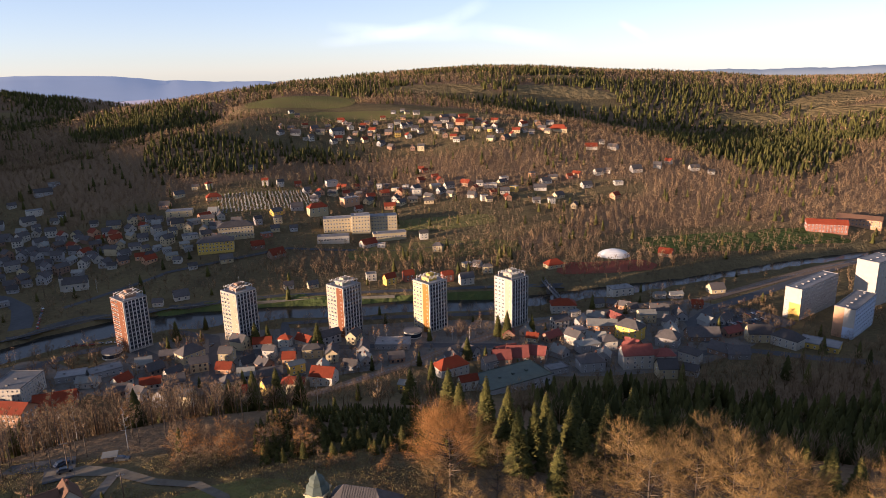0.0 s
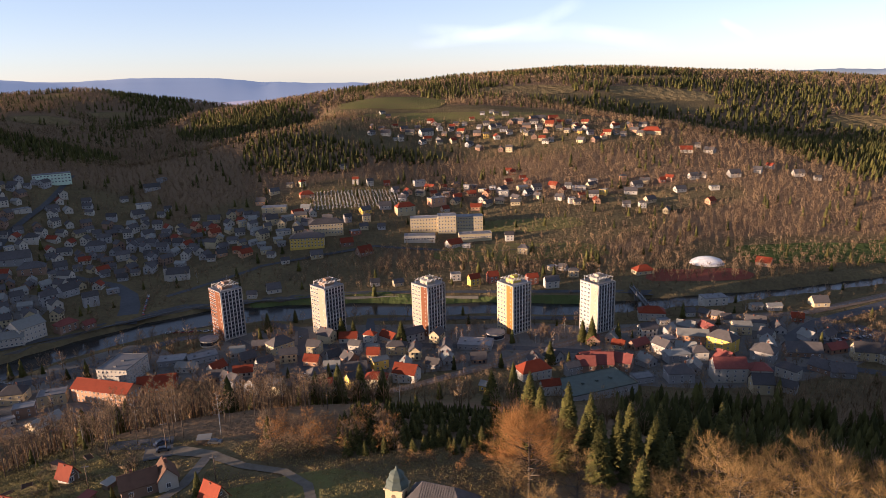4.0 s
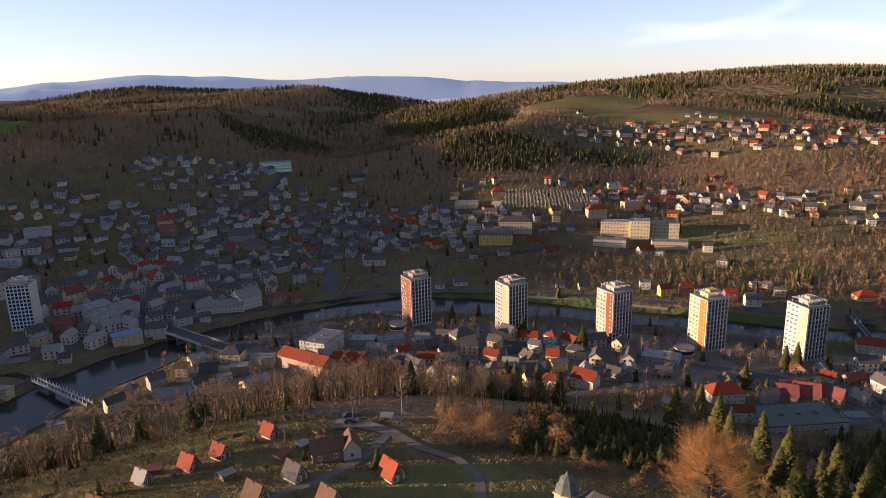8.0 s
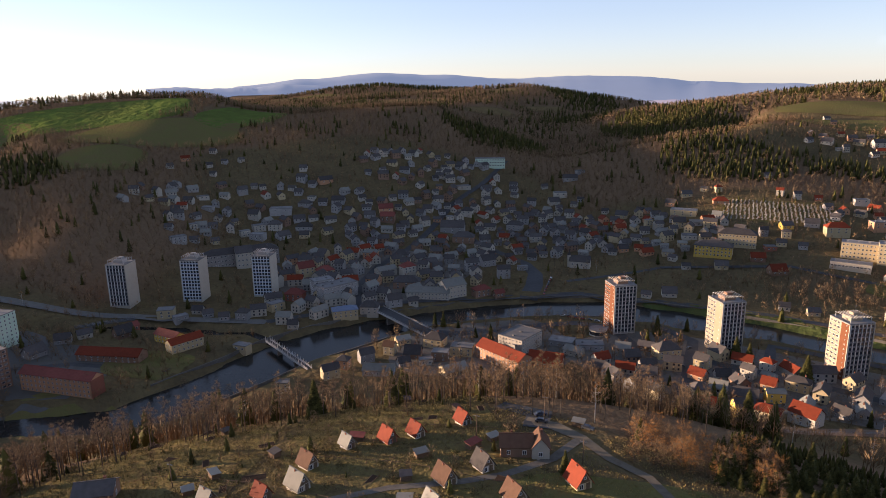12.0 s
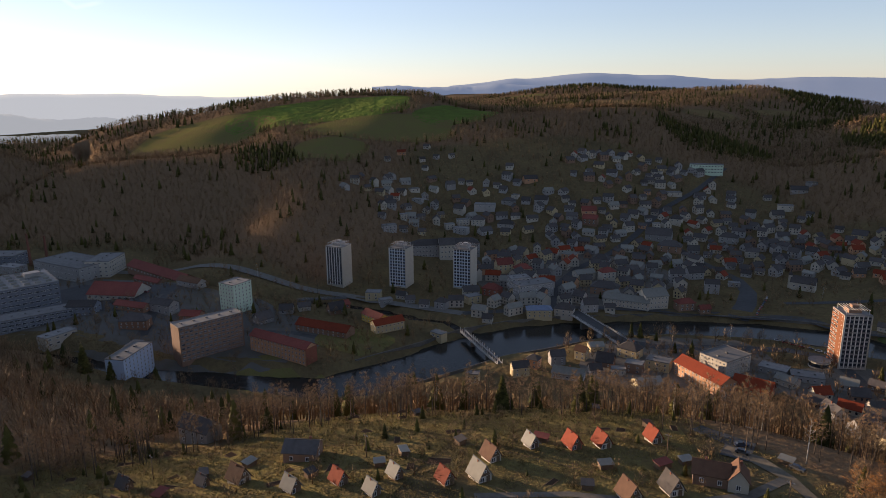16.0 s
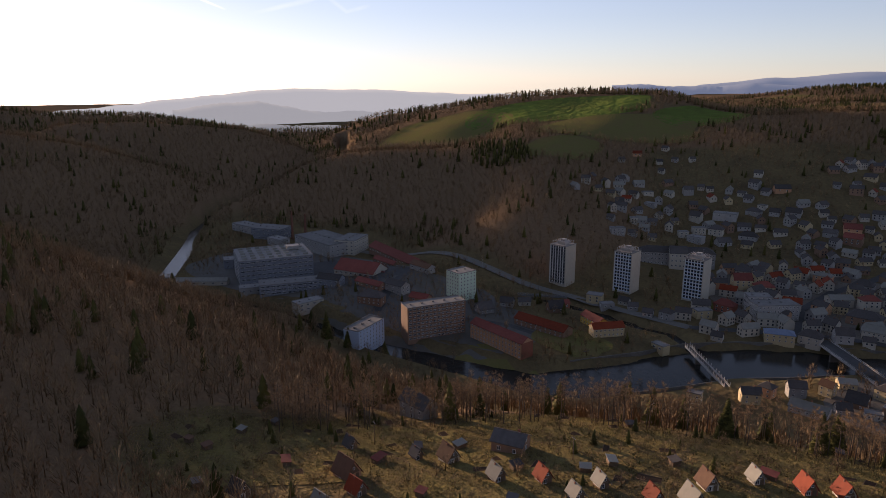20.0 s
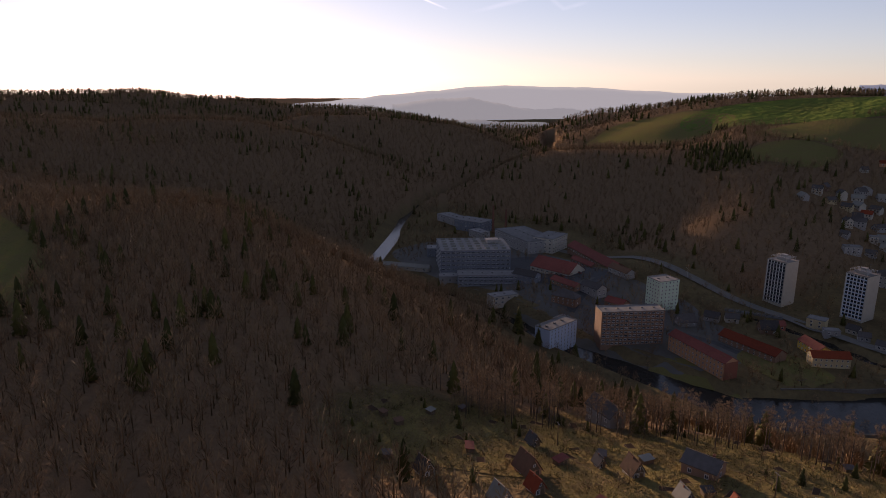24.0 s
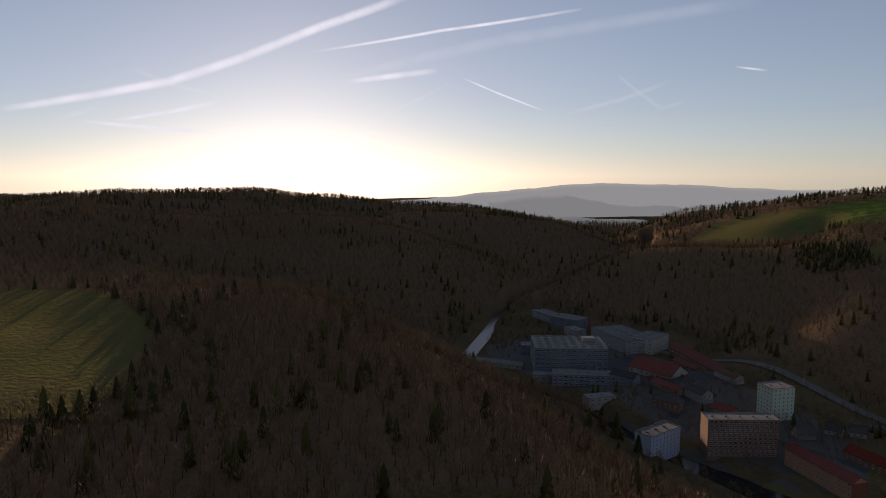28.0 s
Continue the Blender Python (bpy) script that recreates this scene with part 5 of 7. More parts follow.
for nm, mt, z0, z1 in (("white_panel", WALLS["w"], 9, 21.9), ("blue_panel", WALLS["l"], -1, 9)):
    s = Shape()
    s.box(-22.7, -22.62, -6.4, 0.2, z0, z1)
    part(nm, s.mesh(nm, mt), SLAB, nm.split("_")[0] + " end wall field")
block("apartment_block", 321, 512, 33, 29, 16, 35, 12, "w", "tall white tower block with a pink lift house", "apartment block", ends="ww", window="small", gap=4.5, sides=("front", "left"), group="eastern housing blocks")
# blocks between the works and the river
block("apartment_block", -465, 27, 141, 32, 13, 21, 8, "l", "white-blue eight-storey panel block among trees", "apartment block", ends="lw", window="small", gap=3.6, sides=("front", "left"), group="blocks by the works")
block("apartment_block", -473, 79, 103, 46, 14, 25, 9, "b", "brown nine-storey slab block with rows of balconies", "apartment block", ends="bb", window="wide", gap=3.2, sides=("front", "left"), group="blocks by the works")
block("apartment_block", -548, 116, 119, 19, 17, 24, 8, "m", "pale green eight-storey tower block with a red sign", "apartment block", window="small", gap=3.2, sides=("front", "left"), group="blocks by the works")
block("apartment_block", -440, 122, 28, 53, 11, 11.5, 4, "o", "peach four-storey block with red and yellow end", "apartment block", roof="m", ends="-r", window="small", gap=3.2, sides=("front", "right"), group="blocks by the works")
block("row_building", -468, 163, 35, 46, 12, 5, 2, "b", "long low building with a red tiled roof", "building", roof="r", window="small", gap=4.5, sides=("front",))
block("yellow_building", -469, 205, 13, 22, 10, 6, 2, "y", "yellow wing with a dark red roof", "building", roof="m", gap=3.4)
block("yellow_building", -448, 206, 90, 24, 10, 7, 2, "c", "cream wing with a red roof by the canal", "building", roof="r", gap=3.4, sides=("front", "left"))
# the works
block("factory", -655, -48, 102, 68, 52, 24, 6, "s", "grey-blue six-storey factory hall with long window bands", "factory", window="strip", gap=4.6, sides=("front", "left"), group="the works")
block("factory", -596, -27, 97, 60, 18, 9.5, 3, "s", "low grey factory annex with window bands", "factory", window="strip", gap=4.6, sides=("front",), group="the works")
block("factory", -755, 5, 32, 72, 40, 14, 3, "g", "pale boxy works hall with tall windows", "factory", window="wide", gap=6, sides=("front", "right"), group="the works")
block("factory", -742, 32, 151, 36, 24, 16, 4, "w", "white works building at the road", "factory", window="wide", gap=5, sides=("front", "left"), group="the works")
block("store", -630, 35, 52, 44, 26, 4.5, 1, "w", "low store with a broad red roof", "store", roof="m", window="wide", gap=5, sides=("front",), group="the works")
block("shed", -678, 75, 22, 96, 16, 5.5, 1, "b", "long low brick shed with a red roof", "shed", roof="m", window="wide", gap=6, sides=("front",), group="the works")
block("factory", -830, -60, 60, 40, 26, 13, 3, "s", "grey factory block far up the valley", "factory", window="strip", gap=6, sides=("front", "right"), group="the works")
block("factory", -870, -90, 40, 46, 20, 9, 2, "g", "low pale factory shed far up the valley", "factory", window="strip", gap=6, sides=("front", "right"), group="the works")
block("shed", -640, -118, 80, 60, 8, 4, 1, "w", "long narrow white-roofed shed by the river", "shed", roof="k", window="wide", gap=8, sides=("front",), group="the works")
for x, y, turn, L, W, H, fl, wall, roof, label in (
        (-545, -14, 120, 24, 11, 7, 2, "w", "f", "low white flat-roofed works canteen"), (-603, -62, 98, 26, 12, 6, 1, "g", "f", "low grey works store with a flat roof"),
        (-592, 6, 60, 22, 12, 8, 2, "s", "d", "grey two-storey works office with a dark roof"), (-560, 62, 38, 20, 11, 7, 2, "g", "d", "grey two-storey house beside the works"),
        (-532, 78, 52, 16, 10, 7, 2, "b", "m", "brown two-storey house with a maroon roof"), (-575, 40, 40, 30, 9, 4, 1, "b", "m", "row of low brick garages"),
        (-500, 33, 141, 12, 8, 4, 1, "w", "f", "small white annex beside the panel block"), (-700, -85, 100, 30, 16, 9, 2, "s", "f", "grey boiler house of the works"),
        (-790, -50, 40, 24, 14, 8, 2, "g", "f", "pale works hall behind the great hall"), (-612, 92, 32, 26, 10, 5, 1, "g", "b", "low grey workshop by the road"),
        (-655, 62, 30, 34, 8, 4, 1, "b", "m", "long row of brick garages"), (-497, 100, 103, 14, 9, 4, 1, "w", "f", "low white entrance pavilion by the slab block")):
    block("works_building", x, y, turn, L, W, H, fl, wall, label, "building", roof=roof, window="wide", gap=5.5, sides=("front", "right"), group="small buildings by the works")
# skylights and vents on the great hall's roof
HALL = bpy.data.objects["factory"]
s = Shape()
s.solid([(-2.2, -1.3, 0), (2.2, -1.3, 0), (2.2, 1.3, 0), (-2.2, 1.3, 0)], [(-2.1, -0.2, 1.5), (2.1, -0.2, 1.5), (2.1, 0.2, 1.5), (-2.1, 0.2, 1.5)])
SKYLIGHT = s.mesh("skylight", ROOFS["k"])
for i in range(8):
    for j in range(5):
        part("skylight", SKYLIGHT, HALL, at=pose(-28 + 8 * i, -20 + 10 * j, 24.2))
s = Shape()
s.box(-6, 6, -4, 4, 0, 3.4)
part("lift_house", s.mesh("lift_house", WALLS["g"]), HALL, at=pose(20, 4, 25.0))
for cx, cy, ch in ((-815, -35, 34), (-835, -20, 26)):
    s = Shape()
    s.tube((0, 0, -1), (0, 0, ch), 1.7, 1.0, 12)
    s.tube((0, 0, ch), (0, 0, ch + 0.5), 1.2, 1.2, 12)
    root = thing("factory_chimney", cx, cy, 0, "tall slender brick factory chimney in shade", "chimney", "the works")
    part("shaft", s.mesh("shaft", BRICK, soft=False), root)
# public buildings on the sunny slope
block("school", -112, 727, 11, 80, 14, 15, 4, "c", "long cream four-storey school with bands of windows", "school", window="far", gap=3.2, sides=("front", "right"))
block("stair_house", -111, 722.5, 11, 20, 16, 18.5, 5, "c", "taller stair wing of the cream school", "school", window="far", gap=3.0, sides=("front",))
block("school_annex", -136, 693, 8, 33, 12, 6.5, 1, "w", "low white school annex with a flat roof", "school", window="wide", gap=3.0, sides=("front", "right"))
block("school_annex", -78, 704, 14, 35, 12, 7, 1, "c", "low cream school annex with a window band", "school", window="wide", gap=3.0, sides=("front", "right"))
block("town_house", -250, 661, 16, 35, 16, 10, 3, "y", "long yellow three-storey house with a dark hipped roof", "house", roof="h", window="far", gap=3.2, sides=("front", "right"))
block("town_house", -239, 692, 19, 36, 16, 12, 3, "c", "long cream three-storey house with a pale hipped roof", "house", roof="h", window="far", gap=3.2, sides=("front", "right"))
block("grand_school", -604, 347, 69, 72, 16, 13, 3, "g", "grand grey old school with a hipped roof", "school", roof="h", window="far", gap=3.4, sides=("front",))
block("pediment_house", -598, 345, 69, 16, 18, 15, 3, "w", "white pedimented centre of the old school", "school", roof="d", window="far", gap=3.6, sides=("front",))
block("hospital", -640, 790, 40, 44, 16, 12, 3, "m", "pale boxy hospital high in the side valley", "hospital", window="wide", gap=4, sides=("front", "left"))
# old town by the bridge
block("works_house", -258, 333, -7, 39, 13, 8.5, 3, "o", "long peach building with a bright orange roof", "building", roof="r", window="small", gap=3.0, sides=("front", "right", "left"))
block("office_building", -266, 362, 92, 25, 20, 11, 4, "w", "white four-storey office building with a flat roof", "office", window="small", gap=2.6, sides=("front", "left"))
block("town_house", -393, 401, 35, 37, 12, 6.5, 2, "w", "long white house with a grey roof by the river", "house", roof="k", window="small", gap=3, sides=("front", "right"))
block("town_house", -382, 419, 71, 20, 16, 11, 3, "w", "white three-storey corner house with arched windows", "house", roof="k", window="small", gap=3, sides=("front", "left"))
block("department_store", -471, 346, 74, 18, 12, 15, 4, "g", "grey stepped store with a tall fin wall", "store", window="wide", gap=4, sides=("front", "left"))
block("department_store", -456, 350, 83, 34, 16, 13, 4, "g", "long grey store building with bands of windows", "store", window="small", gap=3, sides=("front", "left"))
block("hall", 26, 352, 30, 42, 22, 6.5, 1, "g", "long hall with a pale green copper roof", "hall", roof="e", window="wide", gap=4.5, sides=("front", "left"))
block("pink_building", 396, 729, -17, 40, 14, 9, 3, "r", "pink three-storey building with a red roof", "building", roof="r", window="far", gap=3.4, sides=("front", "left"))
block("pink_building", 440, 745, -35, 44, 12, 8, 2, "o", "long peach building with skylights in its roof", "building", roof="b", window="far", gap=3.4, sides=("front",))

# white dome of the sports hall
s = Shape()
rings = []
for j in range(7):
    ph = j / 6 * math.pi / 2
    rings.append([(16 * math.cos(ph) * math.cos(2 * math.pi * i / 24), 10 * math.cos(ph) * math.sin(2 * math.pi * i / 24), 7.5 * math.sin(ph) - 0.3) for i in range(24)])
for a, b in zip(rings, rings[1:]):
    for i in range(24):
        s.face((a[i], a[(i + 1) % 24], b[(i + 1) % 24], b[i]))
root = thing("air_dome", 149, 650, -4, "white inflated dome over a tennis court", "sports dome")
part("skin", s.mesh("skin", FRAME), root)
PLACES.append((149, 650, 18))

# white church over the river with its slender tower
root = thing("white_church", -345, 568, 23, "small white church with dark roof and slim spire", "church")
part("wall", gable_walls(20, 9, 7, 5, 3).mesh("wall", WALLS["w"]), root)
part("roof", gable_roof(20, 9, 7, 5).mesh("roof", ROOFS["d"]), root)
s = Shape()
s.box(-12.6, -9.4, -1.6, 1.6, -2, 12)
part("bell_tower", s.mesh("bell_tower", WALLS["w"]), root)
s = Shape()
s.tube((-11, 0, 12), (-11, 0, 14), 2.0, 1.3, 8)
s.tube((-11, 0, 14), (-11, 0, 19), 0.7, 0.05, 8)
part("spire", s.mesh("spire", ROOFS["d"]), root)
face_windows(root, "far", 20, 9, "front", 4, (3.8,), 2)
PLACES.append((-345, 568, 14))

# ---------------------------------------------------------------- roads, railway, fields
def road(line, label, mat=TARMAC, name="road"):
    return ribbon(name, line, None, mat, label, "road")


def patch(name, cx, cy, a, b, turn, mat, label, lift=0.35, power=3.0, step=10.0):
    """A sheet of field or yard draped on the ground, with rounded corners."""
    nu, nv = max(4, int(2 * a / step)), max(4, int(2 * b / step))
    c, s = math.cos(radians(turn)), math.sin(radians(turn))
    rnd = random.Random(cx * 7 + cy)
    ph = [rnd.uniform(0, 6.28) for _ in range(3)]
    u, v = np.meshgrid(np.linspace(-1, 1, nu + 1), np.linspace(-1, 1, nv + 1))
    k = np.maximum(np.abs(u), np.abs(v)) / np.maximum((np.abs(u) ** power + np.abs(v) ** power) ** (1 / power), 1e-6)
    th = np.arctan2(v, u)
    k = k * (1 + 0.05 * np.sin(3 * th + ph[0]) + 0.04 * np.sin(5 * th + ph[1]))
    x, y = cx + (u * k * a) * c - (v * k * b) * s, cy + (u * k * a) * s + (v * k * b) * c
    z = ground(x, y) + lift
    sh = Shape()
    sh.v = [tuple(p) for p in np.stack([x.ravel(), y.ravel(), z.ravel()], 1)]
    w = nu + 1
    sh.f = [(j * w + i, j * w + i + 1, (j + 1) * w + i + 1, (j + 1) * w + i) for j in range(nv) for i in range(nu)]
    sh.m = [0] * len(sh.f)
    return tagged(new(name, sh.mesh(name, mat, soft=True)), label, "field", kind="structure")


for i, line in enumerate(ROADS):
    if i == 6:
        road([(x, y, w + 1) for x, y, w in line[:8]], "pale concrete road along the canal", PALE_ROAD)
    else:
        road(line, "grey tarmac town road")
ribbon("railway", TRACK, None, BALLAST, "brown gravel railway bed crossing the town", "railway")
for off in (-0.75, 0.75):
    line = []
    for i, (x, y, w) in enumerate(TRACK):
        p, q = TRACK[max(0, i - 1)], TRACK[min(len(TRACK) - 1, i + 1)]
        d = Vector((q[0] - p[0], q[1] - p[1])).normalized()
        line.append((x - d.y * off, y + d.x * off, 0.14))
    rail = ribbon("rail", line, None, STEEL, "steel rail on the railway bed", "rail")
    rail.location.z = 0.22
LANE = [(-118, 164, 2.6), (-108, 166, 2.8), (-97, 164, 2.0), (-84, 158, 1.5), (-71, 156, 1.4), (-62, 150, 1.4), (-56, 138, 1.4), (-54, 120, 1.4), (-58, 90, 1.4)]
GARDEN_PATH = [(-97, 162, 1.5), (-96, 147, 1.5), (-101, 131, 1.4), (-108, 120, 1.3), (-120, 106, 1.2), (-132, 84, 1.2)]
road(LANE, "pale country lane curving over the hill", PALE_GRAVEL, "lane")
road(GARDEN_PATH, "narrow grey path between the cottages", GRAVEL, "lane")
road([(-112, 161, 4), (-118, 172, 5), (-135, 172, 3)], "parking place at the end of the lane", TARMAC, "lane")

patch("field", -1041, 626, 60, 80, 20, GREEN, "bright green winter wheat field on the hill")
patch("field", -1033, 470, 130, 70, 50, MEADOW, "olive meadow on the hilltop")
patch("field", -1230, 440, 170, 90, 60, GREEN, "dull green field on the hilltop")
patch("field", -1290, 230, 120, 110, 40, MEADOW, "sloping meadow over the gorge")
patch("field", -942, 349, 50, 70, 50, MEADOW, "dark meadow under the hilltop")
patch("field", -310, 1370, 110, 90, 0, MEADOW, "olive pasture below the ridge", 0.8)
patch("field", -150, 1195, 190, 40, 3, MEADOW, "grass slope over the upper village", 0.6)
patch("field", 60, 1190, 120, 30, 0, TAN, "dry grass strip over the village", 0.6)
patch("field", -60, 1570, 110, 60, 0, TAN, "tan stubble field near the ridge", 0.9)
patch("field", 239, 1590, 120, 45, 0, TAN, "tan stubble field between woods", 0.9)
patch("field", 612, 1462, 70, 60, 20, TAN, "tan clearing in the spruce woods", 0.9)
patch("field", 869, 1573, 150, 60, 10, TAN, "tan clearing on the far slope", 0.9)
patch("field", -1420, 1290, 165, 50, 45, TAN, "pale stubble field on the plateau", 0.9)
patch("field", -1390, 1560, 115, 46, 40, MEADOW, "olive pasture on the plateau", 0.9)
patch("field", -1395, 1775, 50, 32, 30, TAN, "dry clearing on the wooded hill", 0.9)
patch("field", -1090, 1340, 58, 26, 50, TAN, "dry clearing over the side valley", 0.9)
patch("field", -1150, 1665, 66, 26, 50, TAN, "dry clearing under the wooded hill", 0.9)
patch("field", -2050, 1410, 185, 65, 40, MEADOW, "far pasture on the plateau", 1.2)
patch("field", -1850, 1230, 215, 55, 50, TAN, "far stubble field on the plateau", 1.2)
patch("field", 10, 1830, 86, 32, 0, TAN, "tan field on the ridge", 1.0)
patch("field", 190, 1750, 76, 30, 0, TAN, "tan field under the ridge", 1.0)
patch("field", 330, 1780, 115, 26, 0, TAN, "tan field along the ridge wood", 1.0)
patch("field", 820, 1440, 105, 40, -30, TAN, "tan clearing on the eastern slope", 1.0)
patch("field", -345, -352, 160, 56, 45, MEADOW, "olive meadow on the plateau", 0.4)
patch("sports_field", 262, 690, 75, 30, 6, PITCH, "green football pitch below the wood", 0.3, 8)
patch("sports_field", 362, 712, 42, 26, 4, PITCH, "fenced green training pitch", 0.3, 8)
patch("clay_court", 133, 615, 48, 18, 6, CLAY, "red clay sports ground", 0.3, 8)
patch("car_park", 205, 468, 30, 22, 30, TARMAC, "tarmac car park by the housing blocks", 0.3, 8)
patch("works_yard", -625, 5, 165, 72, 40, YARD_GROUND, "grey tarmac yards among the works buildings", 0.2, 5)
patch("works_yard", -500, 95, 75, 60, 40, YARD_GROUND, "grey tarmac yards round the blocks", 0.2, 5)
patch("car_park", -640, 20, 60, 36, 40, TARMAC, "car park between works and store", 0.4, 8)
patch("cemetery_lawn", -235, 795, 62, 40, 20, LAWN, "sloping cemetery lawn among trees", 0.4, 5)
patch("garden_lawn", -60, 120, 36, 34, 20, MEADOW, "mown grass beside the church lane", 0.2)
patch("garden_lawn", -140, 130, 52, 34, -35, LAWN, "allotment gardens on the hill", 0.2)
patch("garden_lawn", -185, 62, 48, 36, -50, LAWN, "allotment gardens on the hill", 0.2)
patch("garden_lawn", -205, -10, 44, 30, 80, LAWN, "allotment gardens on the hill", 0.2)
patch("lawn", -60, 540, 130, 6, 3, PITCH, "green grass strip along the far bank", 0.3, 6)
patch("lawn", -190, 530, 60, 5, 14, PITCH, "green grass strip along the far bank", 0.3, 6)
patch("lawn", -440, 175, 30, 22, 30, MEADOW, "grass ground on the island", 0.3)
patch("lawn", -410, 110, 36, 24, 20, MEADOW, "dark lawn in front of the blocks", 0.3)
patch("lawn", -30, 670, 90, 24, 8, MEADOW, "rough grass slope under the school", 0.4)
patch("lawn", -20, 745, 60, 18, 8, MEADOW, "grass beside the school", 0.4)
patch("lawn", 120, 830, 50, 30, 20, TAN, "dry grass slope with villas", 0.4)
patch("town_ground", -100, 420, 150, 50, 10, GRAVEL, "trodden yards between town houses", 0.15)
patch("town_ground", 110, 440, 110, 60, 20, GRAVEL, "trodden yards between town houses", 0.15)
patch("town_ground", -290, 350, 60, 60, 30, GRAVEL, "trodden yards between town houses", 0.15)
patch("town_ground", -480, 420, 90, 80, 30, GRAVEL, "trodden yards of the old town", 0.15)

# ---------------------------------------------------------------- the church on the hill
root = thing("hill_church", -33, 131, -12, "cream church with a copper-capped tower and dark sheet roof", "church")
s = Shape()
s.box(-2.1, 2.1, -2.1, 2.1, -3, 14.0)
s.box(-2.35, 2.35, -2.35, 2.35, 14.0, 14.35)
tower_wall = part("tower", s.mesh("tower", WALLS["c"]), root, "cream rendered bell tower")
s = Shape()
prof = [(2.65, 14.35), (2.5, 15.1), (1.95, 15.9), (1.75, 16.05), (1.75, 16.9), (1.4, 17.5), (0.45, 18.2), (0.1, 19.2)]
for (ra, za), (rb, zb) in zip(prof, prof[1:]):
    s.solid([(math.cos(math.pi / 4 + i * math.pi / 4) * ra * 1.05, math.sin(math.pi / 4 + i * math.pi / 4) * ra * 1.05, za) for i in range(8)],
            [(math.cos(math.pi / 4 + i * math.pi / 4) * rb * 1.05, math.sin(math.pi / 4 + i * math.pi / 4) * rb * 1.05, zb) for i in range(8)])
part("cupola", s.mesh("cupola", ROOFS["e"]), root, "green copper cupola")
for t in (0, 90, 180, 270):
    s = Shape()
    n = 8
    arch = [(-0.5, 0)] + [(-0.5 + 0.5 * (1 - math.cos(math.pi * i / n)), 1.2 + 0.5 * math.sin(math.pi * i / n)) for i in range(n + 1)] + [(0.5, 0)]
    s.solid([(x, -2.16, 11.4 + z) for x, z in arch], [(x, -2.08, 11.4 + z) for x, z in arch])
    part("belfry_opening", s.mesh("belfry_opening", WOOD), root, "arched brown louvre", at=pose(0, 0, 0, 0, 0, t))
nave = Shape()
nave.box(2.0, 17.5, -4.2, 5.8, -3, 11.2)
part("nave_wall", nave.mesh("nave_wall", WALLS["c"]), root)
s = Shape()
s.solid([(1.6, -4.8, 11.2), (18.1, -4.8, 11.2), (18.1, 6.4, 11.2), (1.6, 6.4, 11.2)], [(6.0, 0.7, 16.0), (13.5, 0.7, 16.0), (13.5, 0.9, 16.0), (6.0, 0.9, 16.0)])
part("nave_roof", s.mesh("nave_roof", ROOFS["d"]), root, "dark standing-seam sheet roof")
for i in range(14):
    x = 6.0 + i * 0.58
    s = Shape()
    s.solid([(x, -4.8, 11.25), (x + 0.07, -4.8, 11.25), (x + 0.07, 0.7, 16.08), (x, 0.7, 16.08)], [(x, -4.8, 11.35), (x + 0.07, -4.8, 11.35), (x + 0.07, 0.7, 16.18), (x, 0.7, 16.18)])
    part("roof_seam", s.mesh("roof_seam", ROOFS["d"]), root)
for i in range(4):
    put_window(root, "far", 4.2 + 3.6 * i, -4.2, 4.2, 0)
PLACES.append((-26, 131, 13))


# ---------------------------------------------------------------- weekend cottages and gardens
def cottage(x, y, turn, size, wall, roof):
    """A small weekend house with a steep roof, gable window, door, porch and stove pipe."""
    x, y = x * 1.016, y * 1.016
    PLACES.append((x, y, size * 0.8))
    size *= 0.75
    L, W, H = size * 1.25, size, 2.2
    rise = W * 0.78
    wm = {"k": "g"}.get(wall, wall)
    words = {"w": "white", "r": "red", "k": "pale", "c": "cream", "b": "brown", "o": "peach", "g": "grey"}[wall]
    rw = {"r": "red tiled", "k": "pale sheet", "b": "brown tiled", "d": "dark tiled"}[roof]
    root = thing("cottage", x, y, turn, f"small {words} weekend cottage with a steep {rw} roof", "cottage", "cottages in the hill gardens")
    part("wall", gable_walls(L, W, H, rise, 2).mesh("wall", WALLS[wm]), root)
    part("roof", gable_roof(L, W, H, rise, 0.6, 0.18).mesh("roof", ROOFS[roof]), root)
    s = Shape()
    tri = [(-W * 0.38, H + 0.1), (W * 0.38, H + 0.1), (0, H + rise * 0.86)]
    s.solid([(L / 2 - 0.02, u, z_) for u, z_ in tri], [(L / 2 + 0.05, u, z_) for u, z_ in tri])
    part("gable_panel", s.mesh("gable_panel", WOOD), root)
    put_window(root, "tiny", L / 2 + 0.06, 0, H + rise * 0.42, 90)
    put_window(root, "small", L / 2, -W * 0.22, 1.3, 90)
    part("door", DOOR, root, at=pose(L / 2 + 0.02, W * 0.22, 0.0, 0, 0, 90))
    put_window(root, "small", 0, -W / 2, 1.3, 0)
    put_window(root, "small", -L * 0.25, -W / 2, 1.3, 0)
    part("chimney", STOVE_CHIMNEY, root, at=pose(-L * 0.1, -W * 0.06, H + rise * 0.85))
    s = Shape()
    s.box(L / 2, L / 2 + 1.6, -W / 2, W / 2, -1.4, 0.05)
    part("terrace", s.mesh("terrace", CONCRETE), root)


